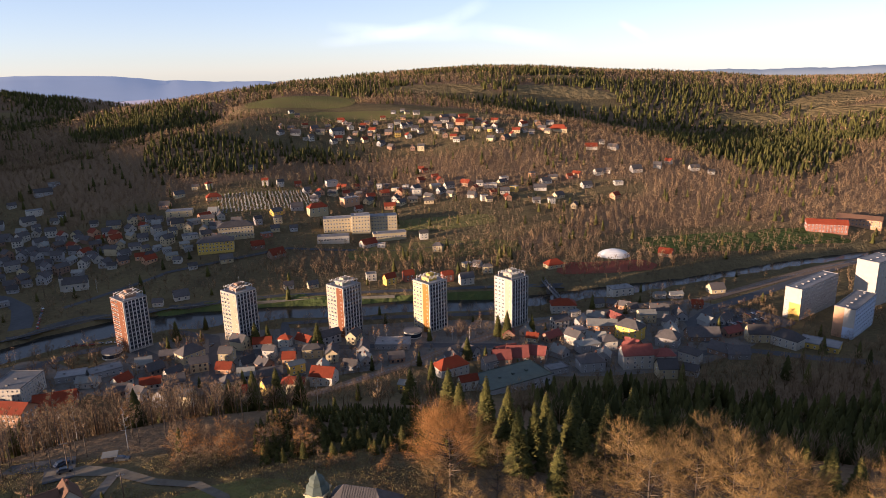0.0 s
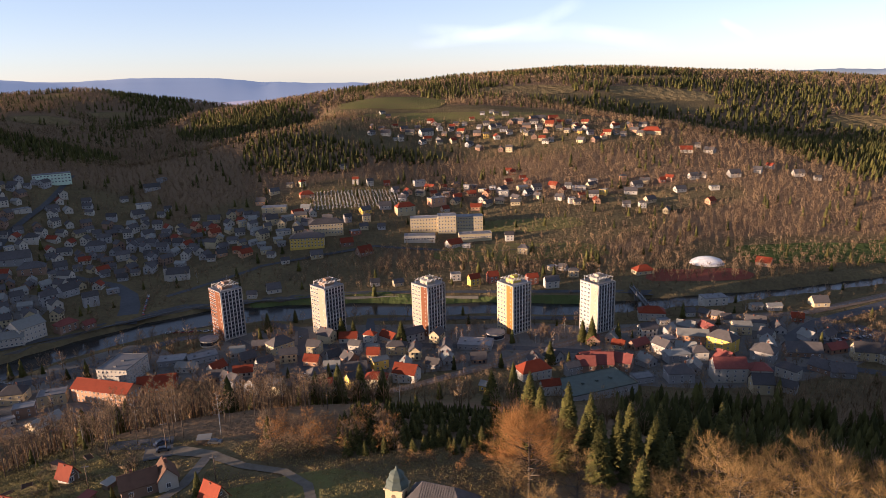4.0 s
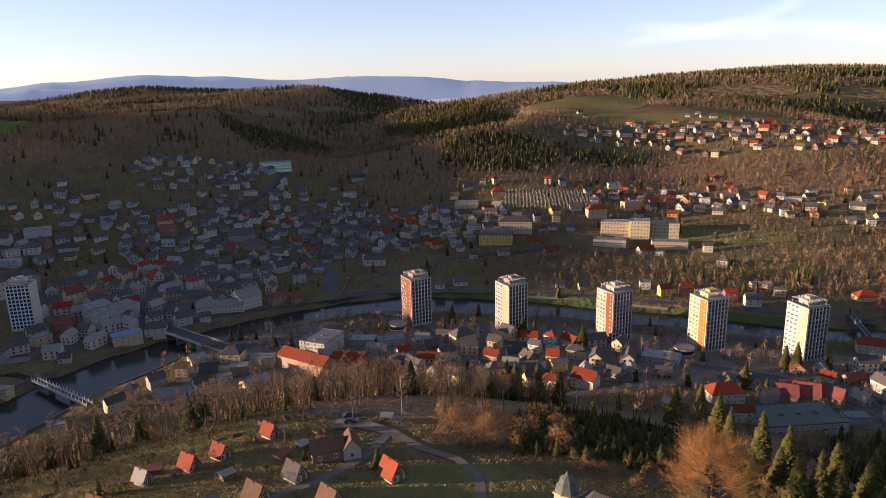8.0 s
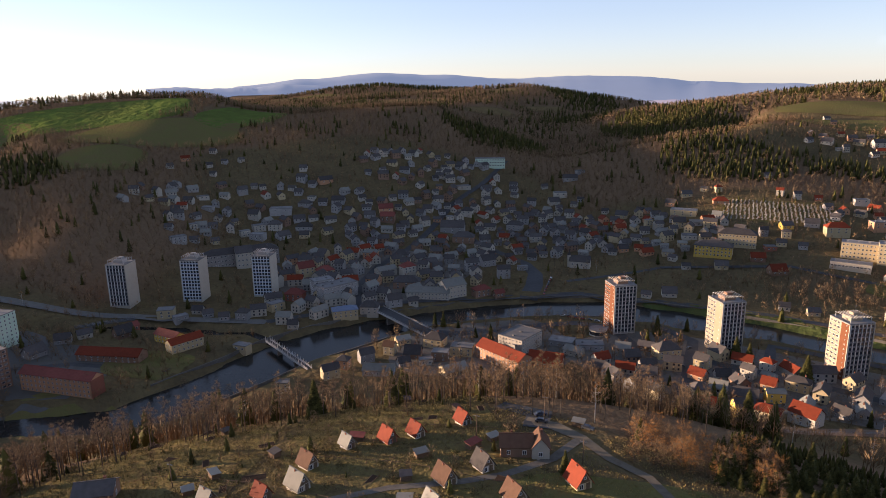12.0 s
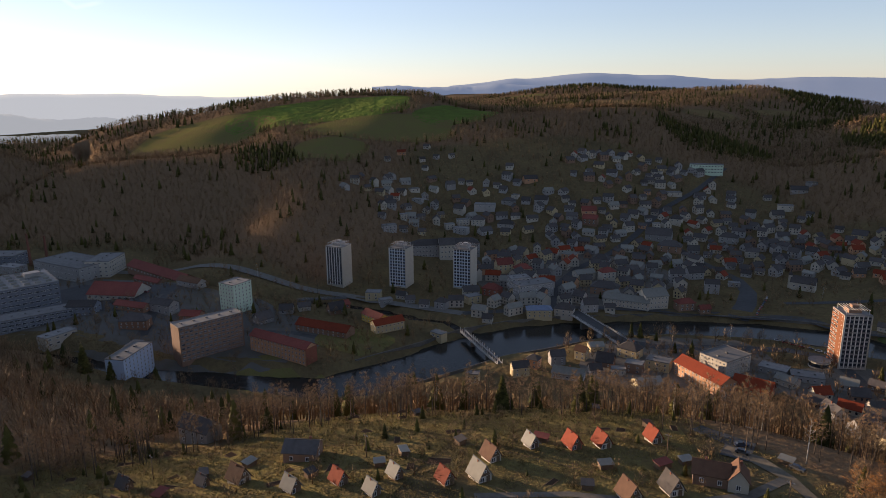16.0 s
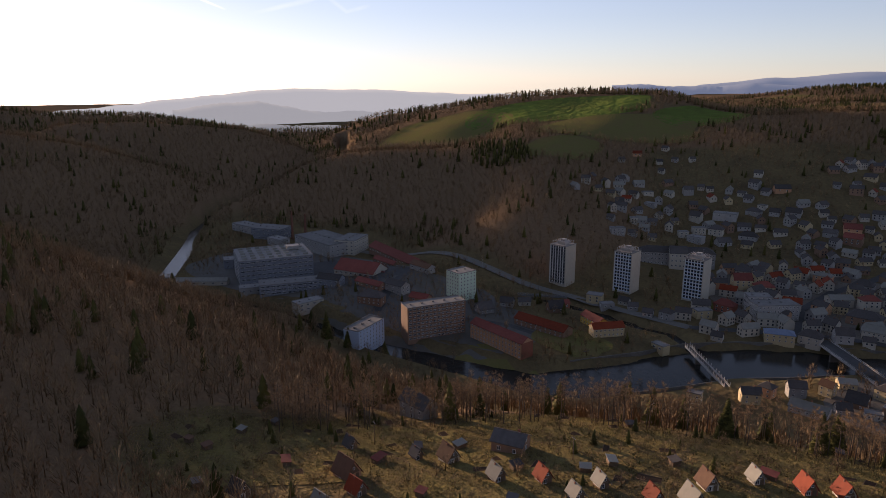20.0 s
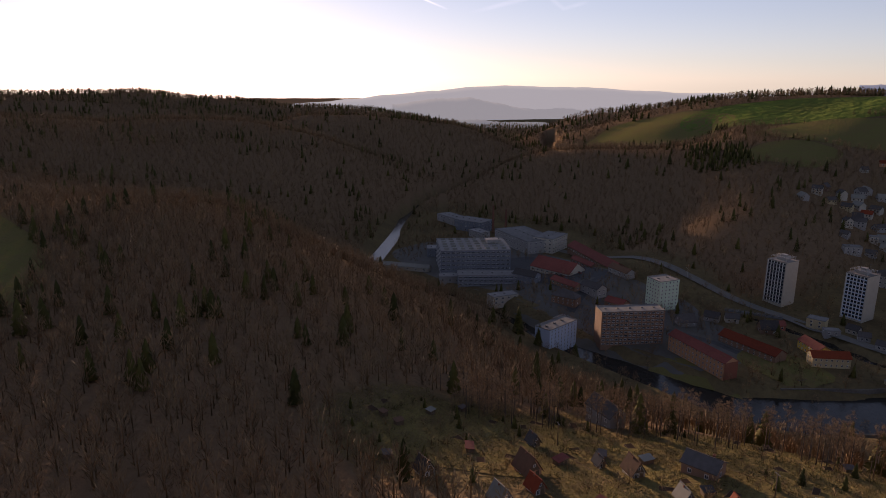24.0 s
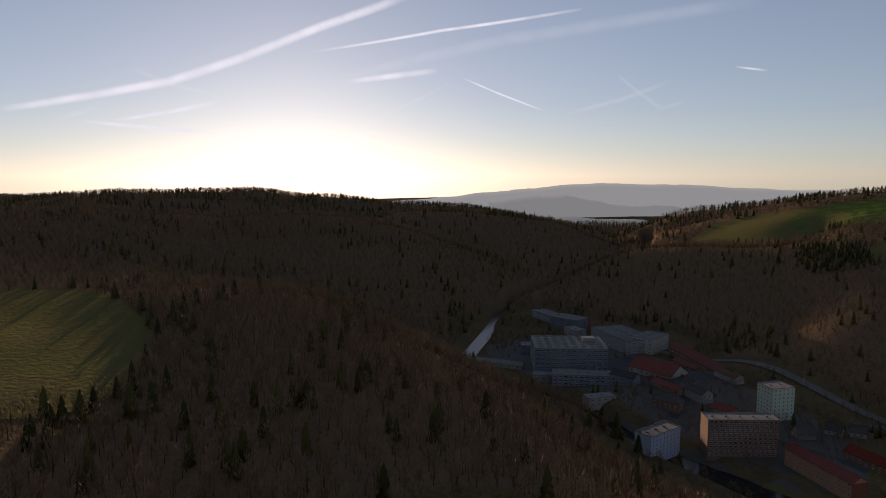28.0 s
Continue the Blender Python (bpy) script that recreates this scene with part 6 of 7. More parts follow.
for x, y, turn, size, code in ((-130, 147, -13, 4.6, "wr"), (-135, 131, -9, 4.8, "wr"), (-139, 123, -6, 4.8, "rr"), (-146, 113, -2, 4.0, "kk"), (-145, 98, 1, 5.0, "wb"), (-137, 89, 2, 5.6, "wk"),
                               (-109, 116, -12, 5.6, "wb"), (-106, 128, -15, 5.4, "wd"), (-90, 121, -18, 5.6, "wb"), (-82, 138, -24, 6.0, "cr"), (-103, 105, -11, 4.6, "wk")):
    cottage(x, y, turn, size, code[0], code[1])
for x, y, turn, size, code in ((-177, 34, 24, 5.6, "wb"), (-175, 4, 34, 7.0, "ob"), (-160, 44, 20, 4.4, "bk"), (-156, 56, 15, 4.2, "br"), (-150, 70, 10, 3.8, "bk"), (-169, -25, 43, 5.0, "wd"),
                               (-154, -3, 36, 5.6, "gk"), (-162, 6, 36, 4.6, "br"), (-199, 6, 33, 3.8, "bd"), (-182, 25, 27, 3.2, "bd"), (-145, 61, 12, 3.8, "gk"), (-140, 80, 5, 4.2, "br")):
    cottage(x, y, turn, size, code[0], code[1])
house(-240, 34, 33, 14, 7.5, 2, "g", "d", "garden slope")
house(-106, 143, 40, 9, 5.5, 1, "b", "b", "garden lane", 2.5)
house(-100.5, 147, -50, 6.5, 5, 1, "w", "b", "garden lane", 3.0)
house(-184, 55, 54, 10, 8, 1, "b", "d", "garden slope", 2.2)


def shed(x, y, turn, w, d, h, mat, label):
    root = thing("garden_shed", x, y, turn, label, "shed", "garden sheds")
    s = Shape()
    s.solid([(-w / 2, -d / 2, -0.6), (w / 2, -d / 2, -0.6), (w / 2, d / 2, -0.6), (-w / 2, d / 2, -0.6)], [(-w / 2, -d / 2, h * 0.85), (w / 2, -d / 2, h * 0.85), (w / 2, d / 2, h), (-w / 2, d / 2, h)])
    part("wall", s.mesh("wall", WOOD), root)
    s = Shape()
    low = [(-w / 2 - 0.3, -d / 2 - 0.3, h * 0.84), (w / 2 + 0.3, -d / 2 - 0.3, h * 0.84), (w / 2 + 0.3, d / 2 + 0.3, h + 0.02), (-w / 2 - 0.3, d / 2 + 0.3, h + 0.02)]
    s.solid(low, [(x_, y_, z_ + 0.12) for x_, y_, z_ in low])
    part("roof", s.mesh("roof", mat), root)
    part("door", DOOR, root, at=pose(0, -d / 2 - 0.02, -0.3))
    PLACES.append((x, y, w * 0.6))


for i, (x, y) in enumerate(((-162, 98), (-103, 172), (-150, 120), (-120, 112), (-126, 124), (-118, 138), (-168, 52), (-190, 40), (-186, 14), (-148, 45), (-165, 80), (-192, -14), (-180, -38), (-112, 104))):
    shed(x, y, 17 * i, 3 + i % 3 * 0.7, 2.4, 2.2, (ROOFS["d"], ROOFS["k"], ROOFS["m"])[i % 3], ("small wooden garden shed with a dark roof", "small wooden garden shed with a pale roof", "small wooden garden shed with a red roof")[i % 3])


# beds, compost boxes and cold frames between the cottages
rnd = random.Random(31)
beds = 0
while beds < 46:
    cx, cy, a, b, turn = rnd.choice(GARDEN[:3])
    r, th = math.sqrt(rnd.random()) * 0.9, rnd.uniform(0, 6.28)
    x = cx + a * r * math.cos(th) * math.cos(radians(turn)) - b * r * math.sin(th) * math.sin(radians(turn))
    y = cy + a * r * math.cos(th) * math.sin(radians(turn)) + b * r * math.sin(th) * math.cos(radians(turn))
    if min(math.hypot(x - p, y - q) - k for p, q, k in PLACES) < 2.6 or line_gap(np.array([x]), np.array([y]), LANE)[0] < 2:
        continue
    if beds % 4 == 3:
        shed(x, y, rnd.uniform(0, 180), rnd.uniform(2, 3.6), 2.2, 2.1, ROOFS[rnd.choice("dkmb")], "small wooden garden shed among shrubs")
    else:
        root = thing("garden_bed", x, y, rnd.uniform(0, 180), "dug brown garden bed edged with boards", "garden bed", "garden beds")
        w, d = rnd.uniform(3, 7), rnd.uniform(1.6, 3)
        s = Shape()
        s.box(-w / 2, w / 2, -d / 2, d / 2, -0.8, 0.22)
        part("soil", s.mesh("soil", SOIL), root)
        for u in (-1, 1):
            s = Shape()
            s.box(-w / 2 - 0.06, w / 2 + 0.06, u * d / 2 - 0.06, u * d / 2 + 0.06, -0.8, 0.34)
            part("edging_board", s.mesh("edging_board", WOOD), root)
        PLACES.append((x, y, w * 0.5))
    beds += 1


# wooden poles with a cross arm
def pole(x, y, h, turn):
    root = thing("power_pole", x, y, turn, "tall wooden power pole with a cross arm", "power pole", "power poles on the hill")
    s = Shape()
    s.tube((0, 0, -1), (0, 0, h), 0.17, 0.11, 8)
    part("post", s.mesh("post", WOOD, soft=True), root)
    s = Shape()
    s.box(-1.0, 1.0, -0.07, 0.07, h - 0.9, h - 0.75)
    for u in (-0.85, -0.3, 0.3, 0.85):
        s.tube((u, 0, h - 0.75), (u, 0, h - 0.5), 0.06, 0.04, 6)
    part("cross_arm", s.mesh("cross_arm", STEEL), root)


for x, y, h in ((-112, 166, 10), (-121, 143, 8.5), (-88, 150, 8), (-203, 14, 9), (-170, 70, 8)):
    pole(x, y, h, 20)

# garden fences: posts and rails
def fence(pts, label="weathered wooden garden fence"):
    root = thing("garden_fence", pts[0][0], pts[0][1], 0, label, "fence", "garden fences")
    ox, oy, oz = pts[0][0], pts[0][1], gz(*pts[0])
    post = Shape()
    post.box(-0.06, 0.06, -0.06, 0.06, -0.3, 1.2)
    pm = post.mesh("post", WOOD)
    for (ax, ay), (bx, by) in zip(pts, pts[1:]):
        n = max(1, int(math.hypot(bx - ax, by - ay) / 3))
        q = [(ax + (bx - ax) * i / n, ay + (by - ay) * i / n) for i in range(n + 1)]
        for px, py in q[:-1]:
            part("post", pm, root, at=pose(px - ox, py - oy, gz(px, py) - oz))
        for (cx, cy), (dx, dy) in zip(q, q[1:]):
            s = Shape()
            s.tube((cx - ox, cy - oy, gz(cx, cy) - oz + 0.95), (dx - ox, dy - oy, gz(dx, dy) - oz + 0.95), 0.06, 0.06, 4)
            part("rail", s.mesh("rail", WOOD), root)


fence([(-158, 122), (-140, 140), (-120, 152)])
fence([(-172, 92), (-150, 104), (-125, 118), (-100, 126)])
fence([(-198, 52), (-178, 72), (-150, 84), (-122, 94)])
fence([(-206, 0), (-188, 18), (-165, 30)])


# ---------------------------------------------------------------- bridges, cars, graves
def girder_bridge(ax, ay, bx, by, z, w, posts, label, mat=CONCRETE):
    L, turn = math.hypot(bx - ax, by - ay), math.degrees(math.atan2(by - ay, bx - ax))
    root = thing("bridge", (ax + bx) / 2, (ay + by) / 2, turn, label, "bridge", z=z)
    s = Shape()
    s.box(-L / 2, L / 2, -w / 2, w / 2, -0.9, 0)
    part("deck", s.mesh("deck", TARMAC), root)
    for sy in (-1, 1):
        s = Shape()
        y0 = sy * w / 2
        s.box(-L / 2, L / 2, y0 - 0.2, y0 + 0.2, -1.0, 0.35)
        s.box(-L / 2, L / 2, y0 - 0.08, y0 + 0.08, 1.0, 1.15)
        part("girder", s.mesh("girder", mat), root)
        n = int(L / 4)
        for i in range(n + 1):
            q = Shape()
            q.box(-0.12, 0.12, -0.12, 0.12, 0.35, posts)
            part("railing_post", q.mesh("railing_post", mat), root, at=pose(-L / 2 + L * i / n, y0, 0))
    for u in (-0.2, 0.2):
        s = Shape()
        s.box(-0.8, 0.8, -w / 2, w / 2, -z - 3, -0.9)
        part("pier", s.mesh("pier", STONE), root, at=pose(u * L, 0, 0))


girder_bridge(-404, 352, -330, 338, 7.2, 11, 1.3, "wide road bridge with pale girders over the river")
girder_bridge(-416, 254, -350, 243, 5.2, 3.5, 3.0, "narrow weir bridge with tall concrete posts")
girder_bridge(-552, 168, -536, 208, 6.6, 3, 1.2, "slim footbridge over the canal", STEEL)
girder_bridge(71, 572, 79, 520, 7.0, 3, 2.6, "dark lattice footbridge over the river", STEEL)
block("sluice_house", -418, 234, 20, 11, 7, 4, 1, "c", "low pale sluice house by the weir", "building", window="wide", gap=4, sides=("front",))

# stone walls along the river banks
for line, side in ((RIVER[6:18], 1), (RIVER[9:18], -1)):
    s = Shape()
    pts = []
    for i, (x, y, w) in enumerate(line):
        p, q = line[max(0, i - 1)], line[min(len(line) - 1, i + 1)]
        d = Vector((q[0] - p[0], q[1] - p[1])).normalized()
        pts.append((x + d.y * (w + 3.2) * side, y - d.x * (w + 3.2) * side))
    for (ax, ay), (bx, by) in zip(pts, pts[1:]):
        d = Vector((bx - ax, by - ay)).normalized() * 0.4
        a, b, c, e = (ax + d.y, ay - d.x), (bx + d.y, by - d.x), (bx - d.y, by + d.x), (ax - d.y, ay + d.x)
        s.solid([(px, py, -1) for px, py in (a, b, c, e)][::-1], [(px, py, 4.6) for px, py in (a, b, c, e)][::-1])
    tagged(new("embankment_wall", s.mesh("embankment_wall", STONE)), "grey stone wall along the river bank", "wall", kind="structure")


def car_meshes():
    body = Shape()
    body.solid([(-2.1, -0.85, 0.3), (2.1, -0.85, 0.3), (2.1, 0.85, 0.3), (-2.1, 0.85, 0.3)], [(-2.05, -0.8, 0.9), (2.0, -0.8, 0.85), (2.0, 0.8, 0.85), (-2.05, 0.8, 0.9)])
    cabin = Shape()
    cabin.solid([(-1.7, -0.75, 0.9), (1.0, -0.75, 0.9), (1.0, 0.75, 0.9), (-1.7, 0.75, 0.9)], [(-1.3, -0.62, 1.42), (0.3, -0.62, 1.42), (0.3, 0.62, 1.42), (-1.3, 0.62, 1.42)])
    wheel = Shape()
    wheel.tube((0, -0.1, 0), (0, 0.1, 0), 0.32, 0.32, 10)
    return body, cabin.mesh("cabin", GLASS), wheel.mesh("wheel", RUBBER)


BODY, CABIN, WHEEL = car_meshes()
BODIES = [BODY.mesh("body", m) for m in CAR_PAINT]


def car(x, y, turn, k):
    words = ("silver", "dark blue", "white", "red", "black")[k]
    root = thing("car", x, y, turn, f"{words} parked car on grey tarmac", "car", "parked cars", gz(x, y) + 0.36)
    part("body", BODIES[k], root)
    part("cabin", CABIN, root)
    for u in (-1.3, 1.3):
        for v in (-0.8, 0.8):
            part("wheel", WHEEL, root, at=pose(u, v, 0.32))


rnd = random.Random(8)
for i in range(14):
    car(188 + (i % 7) * 5.2 + (i // 7) * 3, 458 + (i // 7) * 14 + (i % 7) * 2.2, 115, rnd.randrange(5))
for i in range(8):
    car(-325 - i * 3.0, 477 + i * 6, -55, rnd.randrange(5))
for i in range(9):
    car(-236 - i * 5.5, 447 - i * 1.2, 30, rnd.randrange(5))
for i in range(12):
    car(-640 + (i % 6) * 7 - (i // 6) * 12, 14 + (i % 6) * 5 + (i // 6) * 16, 40, rnd.randrange(5))
for x, y, t in ((-113, 166, 30), (-117, 171, 60), (-99, 171, 10), (-166, 402, 80), (-176, 436, 80), (-150, 372, 80), (-98, 380, 100)):
    car(x, y, t, rnd.randrange(5))

# gravestones on the cemetery slope
v = []
rng = np.random.default_rng(3)
sh = Shape()
for i in range(26):
    for j in range(13):
        u, w = (i - 12.5) * 4.3 + rng.uniform(-0.8, 0.8), (j - 6) * 5.2 + rng.uniform(-0.8, 0.8)
        x, y = -235 + u * 0.94 - w * 0.34, 795 + u * 0.34 + w * 0.94
        z = gz(x, y) + 0.3
        h = rng.uniform(0.9, 1.9)
        sh.box(x - 0.7, x + 0.7, y - 0.2, y + 0.2, z - 0.3, z + h)
        sh.box(x - 0.7, x + 0.7, y - 2.0, y - 0.2, z - 0.3, z + 0.3)
tagged(new("gravestones", sh.mesh("gravestones", material("pale_granite", (0.30, 0.28, 0.24), 0.8, vary=0.5, scale=0.8))), "rows of pale gravestones on the slope", "gravestones", kind="stuff")

# ---------------------------------------------------------------- woods
def gaps(pts, r_extra=2.5):
    """Keeps places away from houses, roads and water."""
    ok = np.ones(len(pts), bool)
    pl = np.array(PLACES)
    for i in range(0, len(pts), 4000):
        q = pts[i:i + 4000]
        d = np.hypot(q[:, None, 0] - pl[None, :, 0], q[:, None, 1] - pl[None, :, 1]) - pl[None, :, 2]
        ok[i:i + 4000] = d.min(1) > r_extra
    for line in ROADS + [TRACK, LANE, GARDEN_PATH, RIVER, CANAL]:
        ok &= line_gap(pts[:, 0], pts[:, 1], line) > 2.0
    return pts[ok]


def scatter(x0, x1, y0, y1, step, seed):
    rng = np.random.default_rng(seed)
    x, y = np.meshgrid(np.arange(x0, x1, step), np.arange(y0, y1, step))
    return np.stack([x.ravel(), y.ravel()], 1) + rng.uniform(-0.55, 0.55, (x.size, 2)) * step


def in_view(pts, margin=0.0):
    turn = np.degrees(np.arctan2(-pts[:, 0], pts[:, 1]))
    return (turn > -42 - margin) & (turn < 150 + margin)


rng = np.random.default_rng(11)
FAR_BARE = [bare_template(rng, 34, 0.023, (0.27, 0.37, 0.60)) for _ in range(8)]
MID_BARE = [bare_template(rng, 50, 0.013, (0.25, 0.36, 0.60)) for _ in range(6)]
FAR_CON = [conifer_template(rng, 5) for _ in range(5)]
MID_CON = [conifer_template(rng, 11, 9) for _ in range(5)]
YARD = [bare_template(rng, 90, 0.0085, (0.27, 0.36, 0.60)) for _ in range(5)]
SMALL = [bare_template(rng, 44, 0.016, (0.30, 0.36, 0.60)) for _ in range(4)]
BRUSH = [bare_template(rng, 40, 0.018, (0.52, 0.42, 0.45)) for _ in range(4)]
CLUMP = [bare_template(rng, 40, 0.034, (0.40, 0.42, 0.5)) for _ in range(4)]


def split_kinds(pts, share, seed):
    """Divides a wood into leafless and spruce trees by the patches where spruce grows, and a share elsewhere."""
    r = np.random.default_rng(seed)
    wave = np.sin(pts[:, 0] / 47 + 2 * np.sin(pts[:, 1] / 61)) * np.sin(pts[:, 1] / 39 + 1.1)
    con = r.uniform(0, 1, len(pts)) < np.where(inside(pts[:, 0], pts[:, 1], SPRUCE) > 0, 0.88, share * (1 + 1.6 * wave))
    return pts[~con], pts[con]


def woodland(pts):
    x, y = pts[:, 0], pts[:, 1]
    return pts[(inside(x, y, OPEN) < 0) & (inside(x, y, FIELDS) < 0) & (inside(x, y, GARDEN) < 0) & ((ground(x, y) > 5.5) | (np.hypot(x, y) > 1400)) & (line_gap(x, y, RIVER) > 6)]


def grow(tag, pts, lo, hi, bare, con, share, seed, label):
    a, b = split_kinds(pts, share, seed)
    r = np.random.default_rng(seed + 1)
    wood(tag + "_bare_wood", a, r.uniform(lo, hi, len(a)), bare, TWIGS, label + " of leafless brown trees", "wood", seed + 2)
    wood(tag + "_spruce_wood", b, r.uniform(lo, hi, len(b)), con, NEEDLES, label + " of dark spruce trees", "wood", seed + 3)


near_pts = woodland(scatter(-640, 420, -420, 420, 6.0, 1))
d = np.hypot(near_pts[:, 0], near_pts[:, 1])
turn = np.degrees(np.arctan2(-near_pts[:, 0], near_pts[:, 1]))
near_pts = near_pts[(d < 640) & ((d > 236) | ((turn > 40) & (d > 226)) | ((turn > 88) & (d > 135))) & in_view(near_pts) & (ground(near_pts[:, 0], near_pts[:, 1]) > 11)]
d, turn = np.hypot(near_pts[:, 0], near_pts[:, 1]), np.degrees(np.arctan2(-near_pts[:, 0], near_pts[:, 1]))
thin = (turn > -4) & (turn < 15) & (d > 238) & (d < 370) & (np.arange(len(d)) % 7 > 0)
near_pts = gaps(near_pts[~thin])
grow("hillside", near_pts, 10, 17, MID_BARE, MID_CON, 0.04, 20, "steep near hillside wood")
mid = woodland(scatter(-1500, 1000, -1150, 1420, 7.3, 2))
d = np.hypot(mid[:, 0], mid[:, 1])
sel = (d < 1420) & (d > 300) & in_view(mid)
known = np.hypot(mid[:, 0], mid[:, 1]) < 640
south = (mid[:, 1] < 420) & (mid[:, 0] > -640) & known & (ground(mid[:, 0], mid[:, 1]) > 11)
mid = gaps(mid[sel & ~south])
grow("valley", mid, 8, 15, FAR_BARE, FAR_CON, 0.05, 30, "broad valley-side wood")
far = woodland(scatter(-2800, 1600, -1900, 2700, 13, 3))
d = np.hypot(far[:, 0], far[:, 1])
far = far[(d >= 1420) & (d < 2750) & in_view(far)]
grow("upland", far, 12, 19, [bare_template(rng, 15, 0.06, (0.42, 0.36, 0.58)) for _ in range(6)], [conifer_template(rng, 3, 6) for _ in range(5)], 0.22, 40, "far upland wood")
# garden trees and bushes among the houses
yard = scatter(-1000, 560, -160, 1160, 7.0, 4)
x, y = yard[:, 0], yard[:, 1]
yard = yard[(inside(x, y, OPEN) > 0) & (ground(x, y) > 2.5) & in_view(yard)]
yard = gaps(yard, 1.5)
r = np.random.default_rng(5)
pick = r.uniform(0, 1, len(yard))
some = yard[pick < 0.62]
close = np.hypot(some[:, 0], some[:, 1]) < 570
wood("garden_trees", some[~close], r.uniform(4.5, 11, int((~close).sum())), SMALL + FAR_BARE, TWIGS, "scattered leafless garden trees among houses", "garden trees", 6)
wood("yard_trees", some[close], r.uniform(5, 11, int(close.sum())), YARD, TWIGS, "leafless trees in the yards below the hill", "garden trees", 19, 1.15)
wood("garden_bushes", yard[(pick >= 0.62) & (pick < 0.86)], r.uniform(1.5, 3.5, int(((pick >= 0.62) & (pick < 0.86)).sum())), CLUMP, SHRUB, "scattered olive garden bushes among houses", "bushes", 7, 1.5)
wood("garden_spruces", yard[pick >= 0.97], r.uniform(6, 13, int((pick >= 0.97).sum())), FAR_CON, NEEDLES, "scattered dark spruces among houses", "garden trees", 8)
# bushes and hedges in the yards of the town, trees round the works
yard = scatter(-360, 380, 330, 520, 4.6, 12)
yard = gaps(yard[(ground(yard[:, 0], yard[:, 1]) > 2.5) & (np.hypot(yard[:, 0], yard[:, 1]) > 330)], 0.4)
wave = np.sin(yard[:, 0] / 17 + 2 * np.sin(yard[:, 1] / 23)) + np.sin(yard[:, 1] / 13 + 1)
yard = yard[wave > -0.5]
r = np.random.default_rng(13)
half = r.uniform(0, 1, len(yard))
wood("town_bushes", yard[half < 0.5], r.uniform(1.2, 3.6, int((half < 0.5).sum())), BRUSH, TWIGS, "brown bushes and hedges in town yards", "bushes", 14, 1.3)
wood("town_shrubs", yard[half > 0.75], r.uniform(1, 3, int((half > 0.75).sum())), CLUMP, SHRUB, "olive shrubs in town yards", "shrubs", 15, 1.4)
tall = yard[(half > 0.5) & (half < 0.62)]
wood("town_yard_trees", tall, r.uniform(5, 10, len(tall)), YARD, TWIGS, "leafless trees between the town houses", "trees", 16, 1.2)
works = scatter(-900, -390, -150, 200, 8, 17)
works = gaps(works[inside(works[:, 0], works[:, 1], [(-560, 60, 190, 110, 40), (-760, -60, 150, 90, 30)]) > 0], 1.0)
works = works[np.sin(works[:, 0] / 19 + works[:, 1] / 31) > -0.35]
wood("works_trees", works, r.uniform(6, 13, len(works)), MID_BARE, TWIGS, "leafless trees among the blocks and works", "trees", 18)

# ---------------------------------------------------------------- trees on the hill that are seen singly
BEECH = tree_kind("beech", grown(1, 25, 12.5, 0.20, 46, 15000, BARK, RUSSET, 0.028, 0.5), "large leafless russet beech beside the church", "hilltop trees")
BROAD = [tree_kind("broad_tree", grown(10 + k, 23 - k, 6.4, 0.26, 28, 2700, BARK, PALE_TWIGS, 0.04, 0.32), "tall leafless broad-leaved tree on the hill", "hilltop trees") for k in range(4)]
TALL = [tree_kind("slender_tree", grown(30 + k, 17, 2.6, 0.45, 12, 620, BARK, TWIGS, 0.05, 0.17), "slender leafless tree at the wood's edge", "trees at the wood's edge") for k in range(4)]
BIRCH = [tree_kind("birch", grown(50 + k, 15, 2.4, 0.35, 12, 520, PALE_BARK, RUSSET, 0.045, 0.16), "bare birch with pale trunk and russet twigs", "birches on the hill") for k in range(2)]
SPRUCES = [tree_kind("spruce", spruce_meshes(70 + k, 22 - k * 2, 4.9, 30, 10), "tall spruce with drooping sunlit boughs", "hilltop spruces") for k in range(3)]
YOUNG = [tree_kind("young_spruce", spruce_meshes(80 + k, 8 - k, 2.1, 15, 8), "young spruce in a dense plantation", "young spruce plantation") for k in range(3)]
BUSH = [tree_kind("willow_bush", grown(90 + k, 8, 3.2, 0.08, 18, 750, BARK, (RUSSET, TWIGS)[k], 0.05, 0.08), "leafless bush with upright twigs", "bushes by the lane") for k in range(2)]
rnd = random.Random(4)


def plant(kind, turn, dist, scale=1.0):
    x, y = -math.sin(radians(turn)) * dist, math.cos(radians(turn)) * dist
    if inside(np.array([x]), np.array([y]), [(-26, 131, 16, 11, 0)])[0] > 0:
        return
    m = pose(x, y, gz(x, y) - 0.1, 0, 0, rnd.uniform(0, 360))
    k = rnd.uniform(0.88, 1.12) * scale
    ob = copy_thing(kind, m)
    ob.scale = (k, k, k)


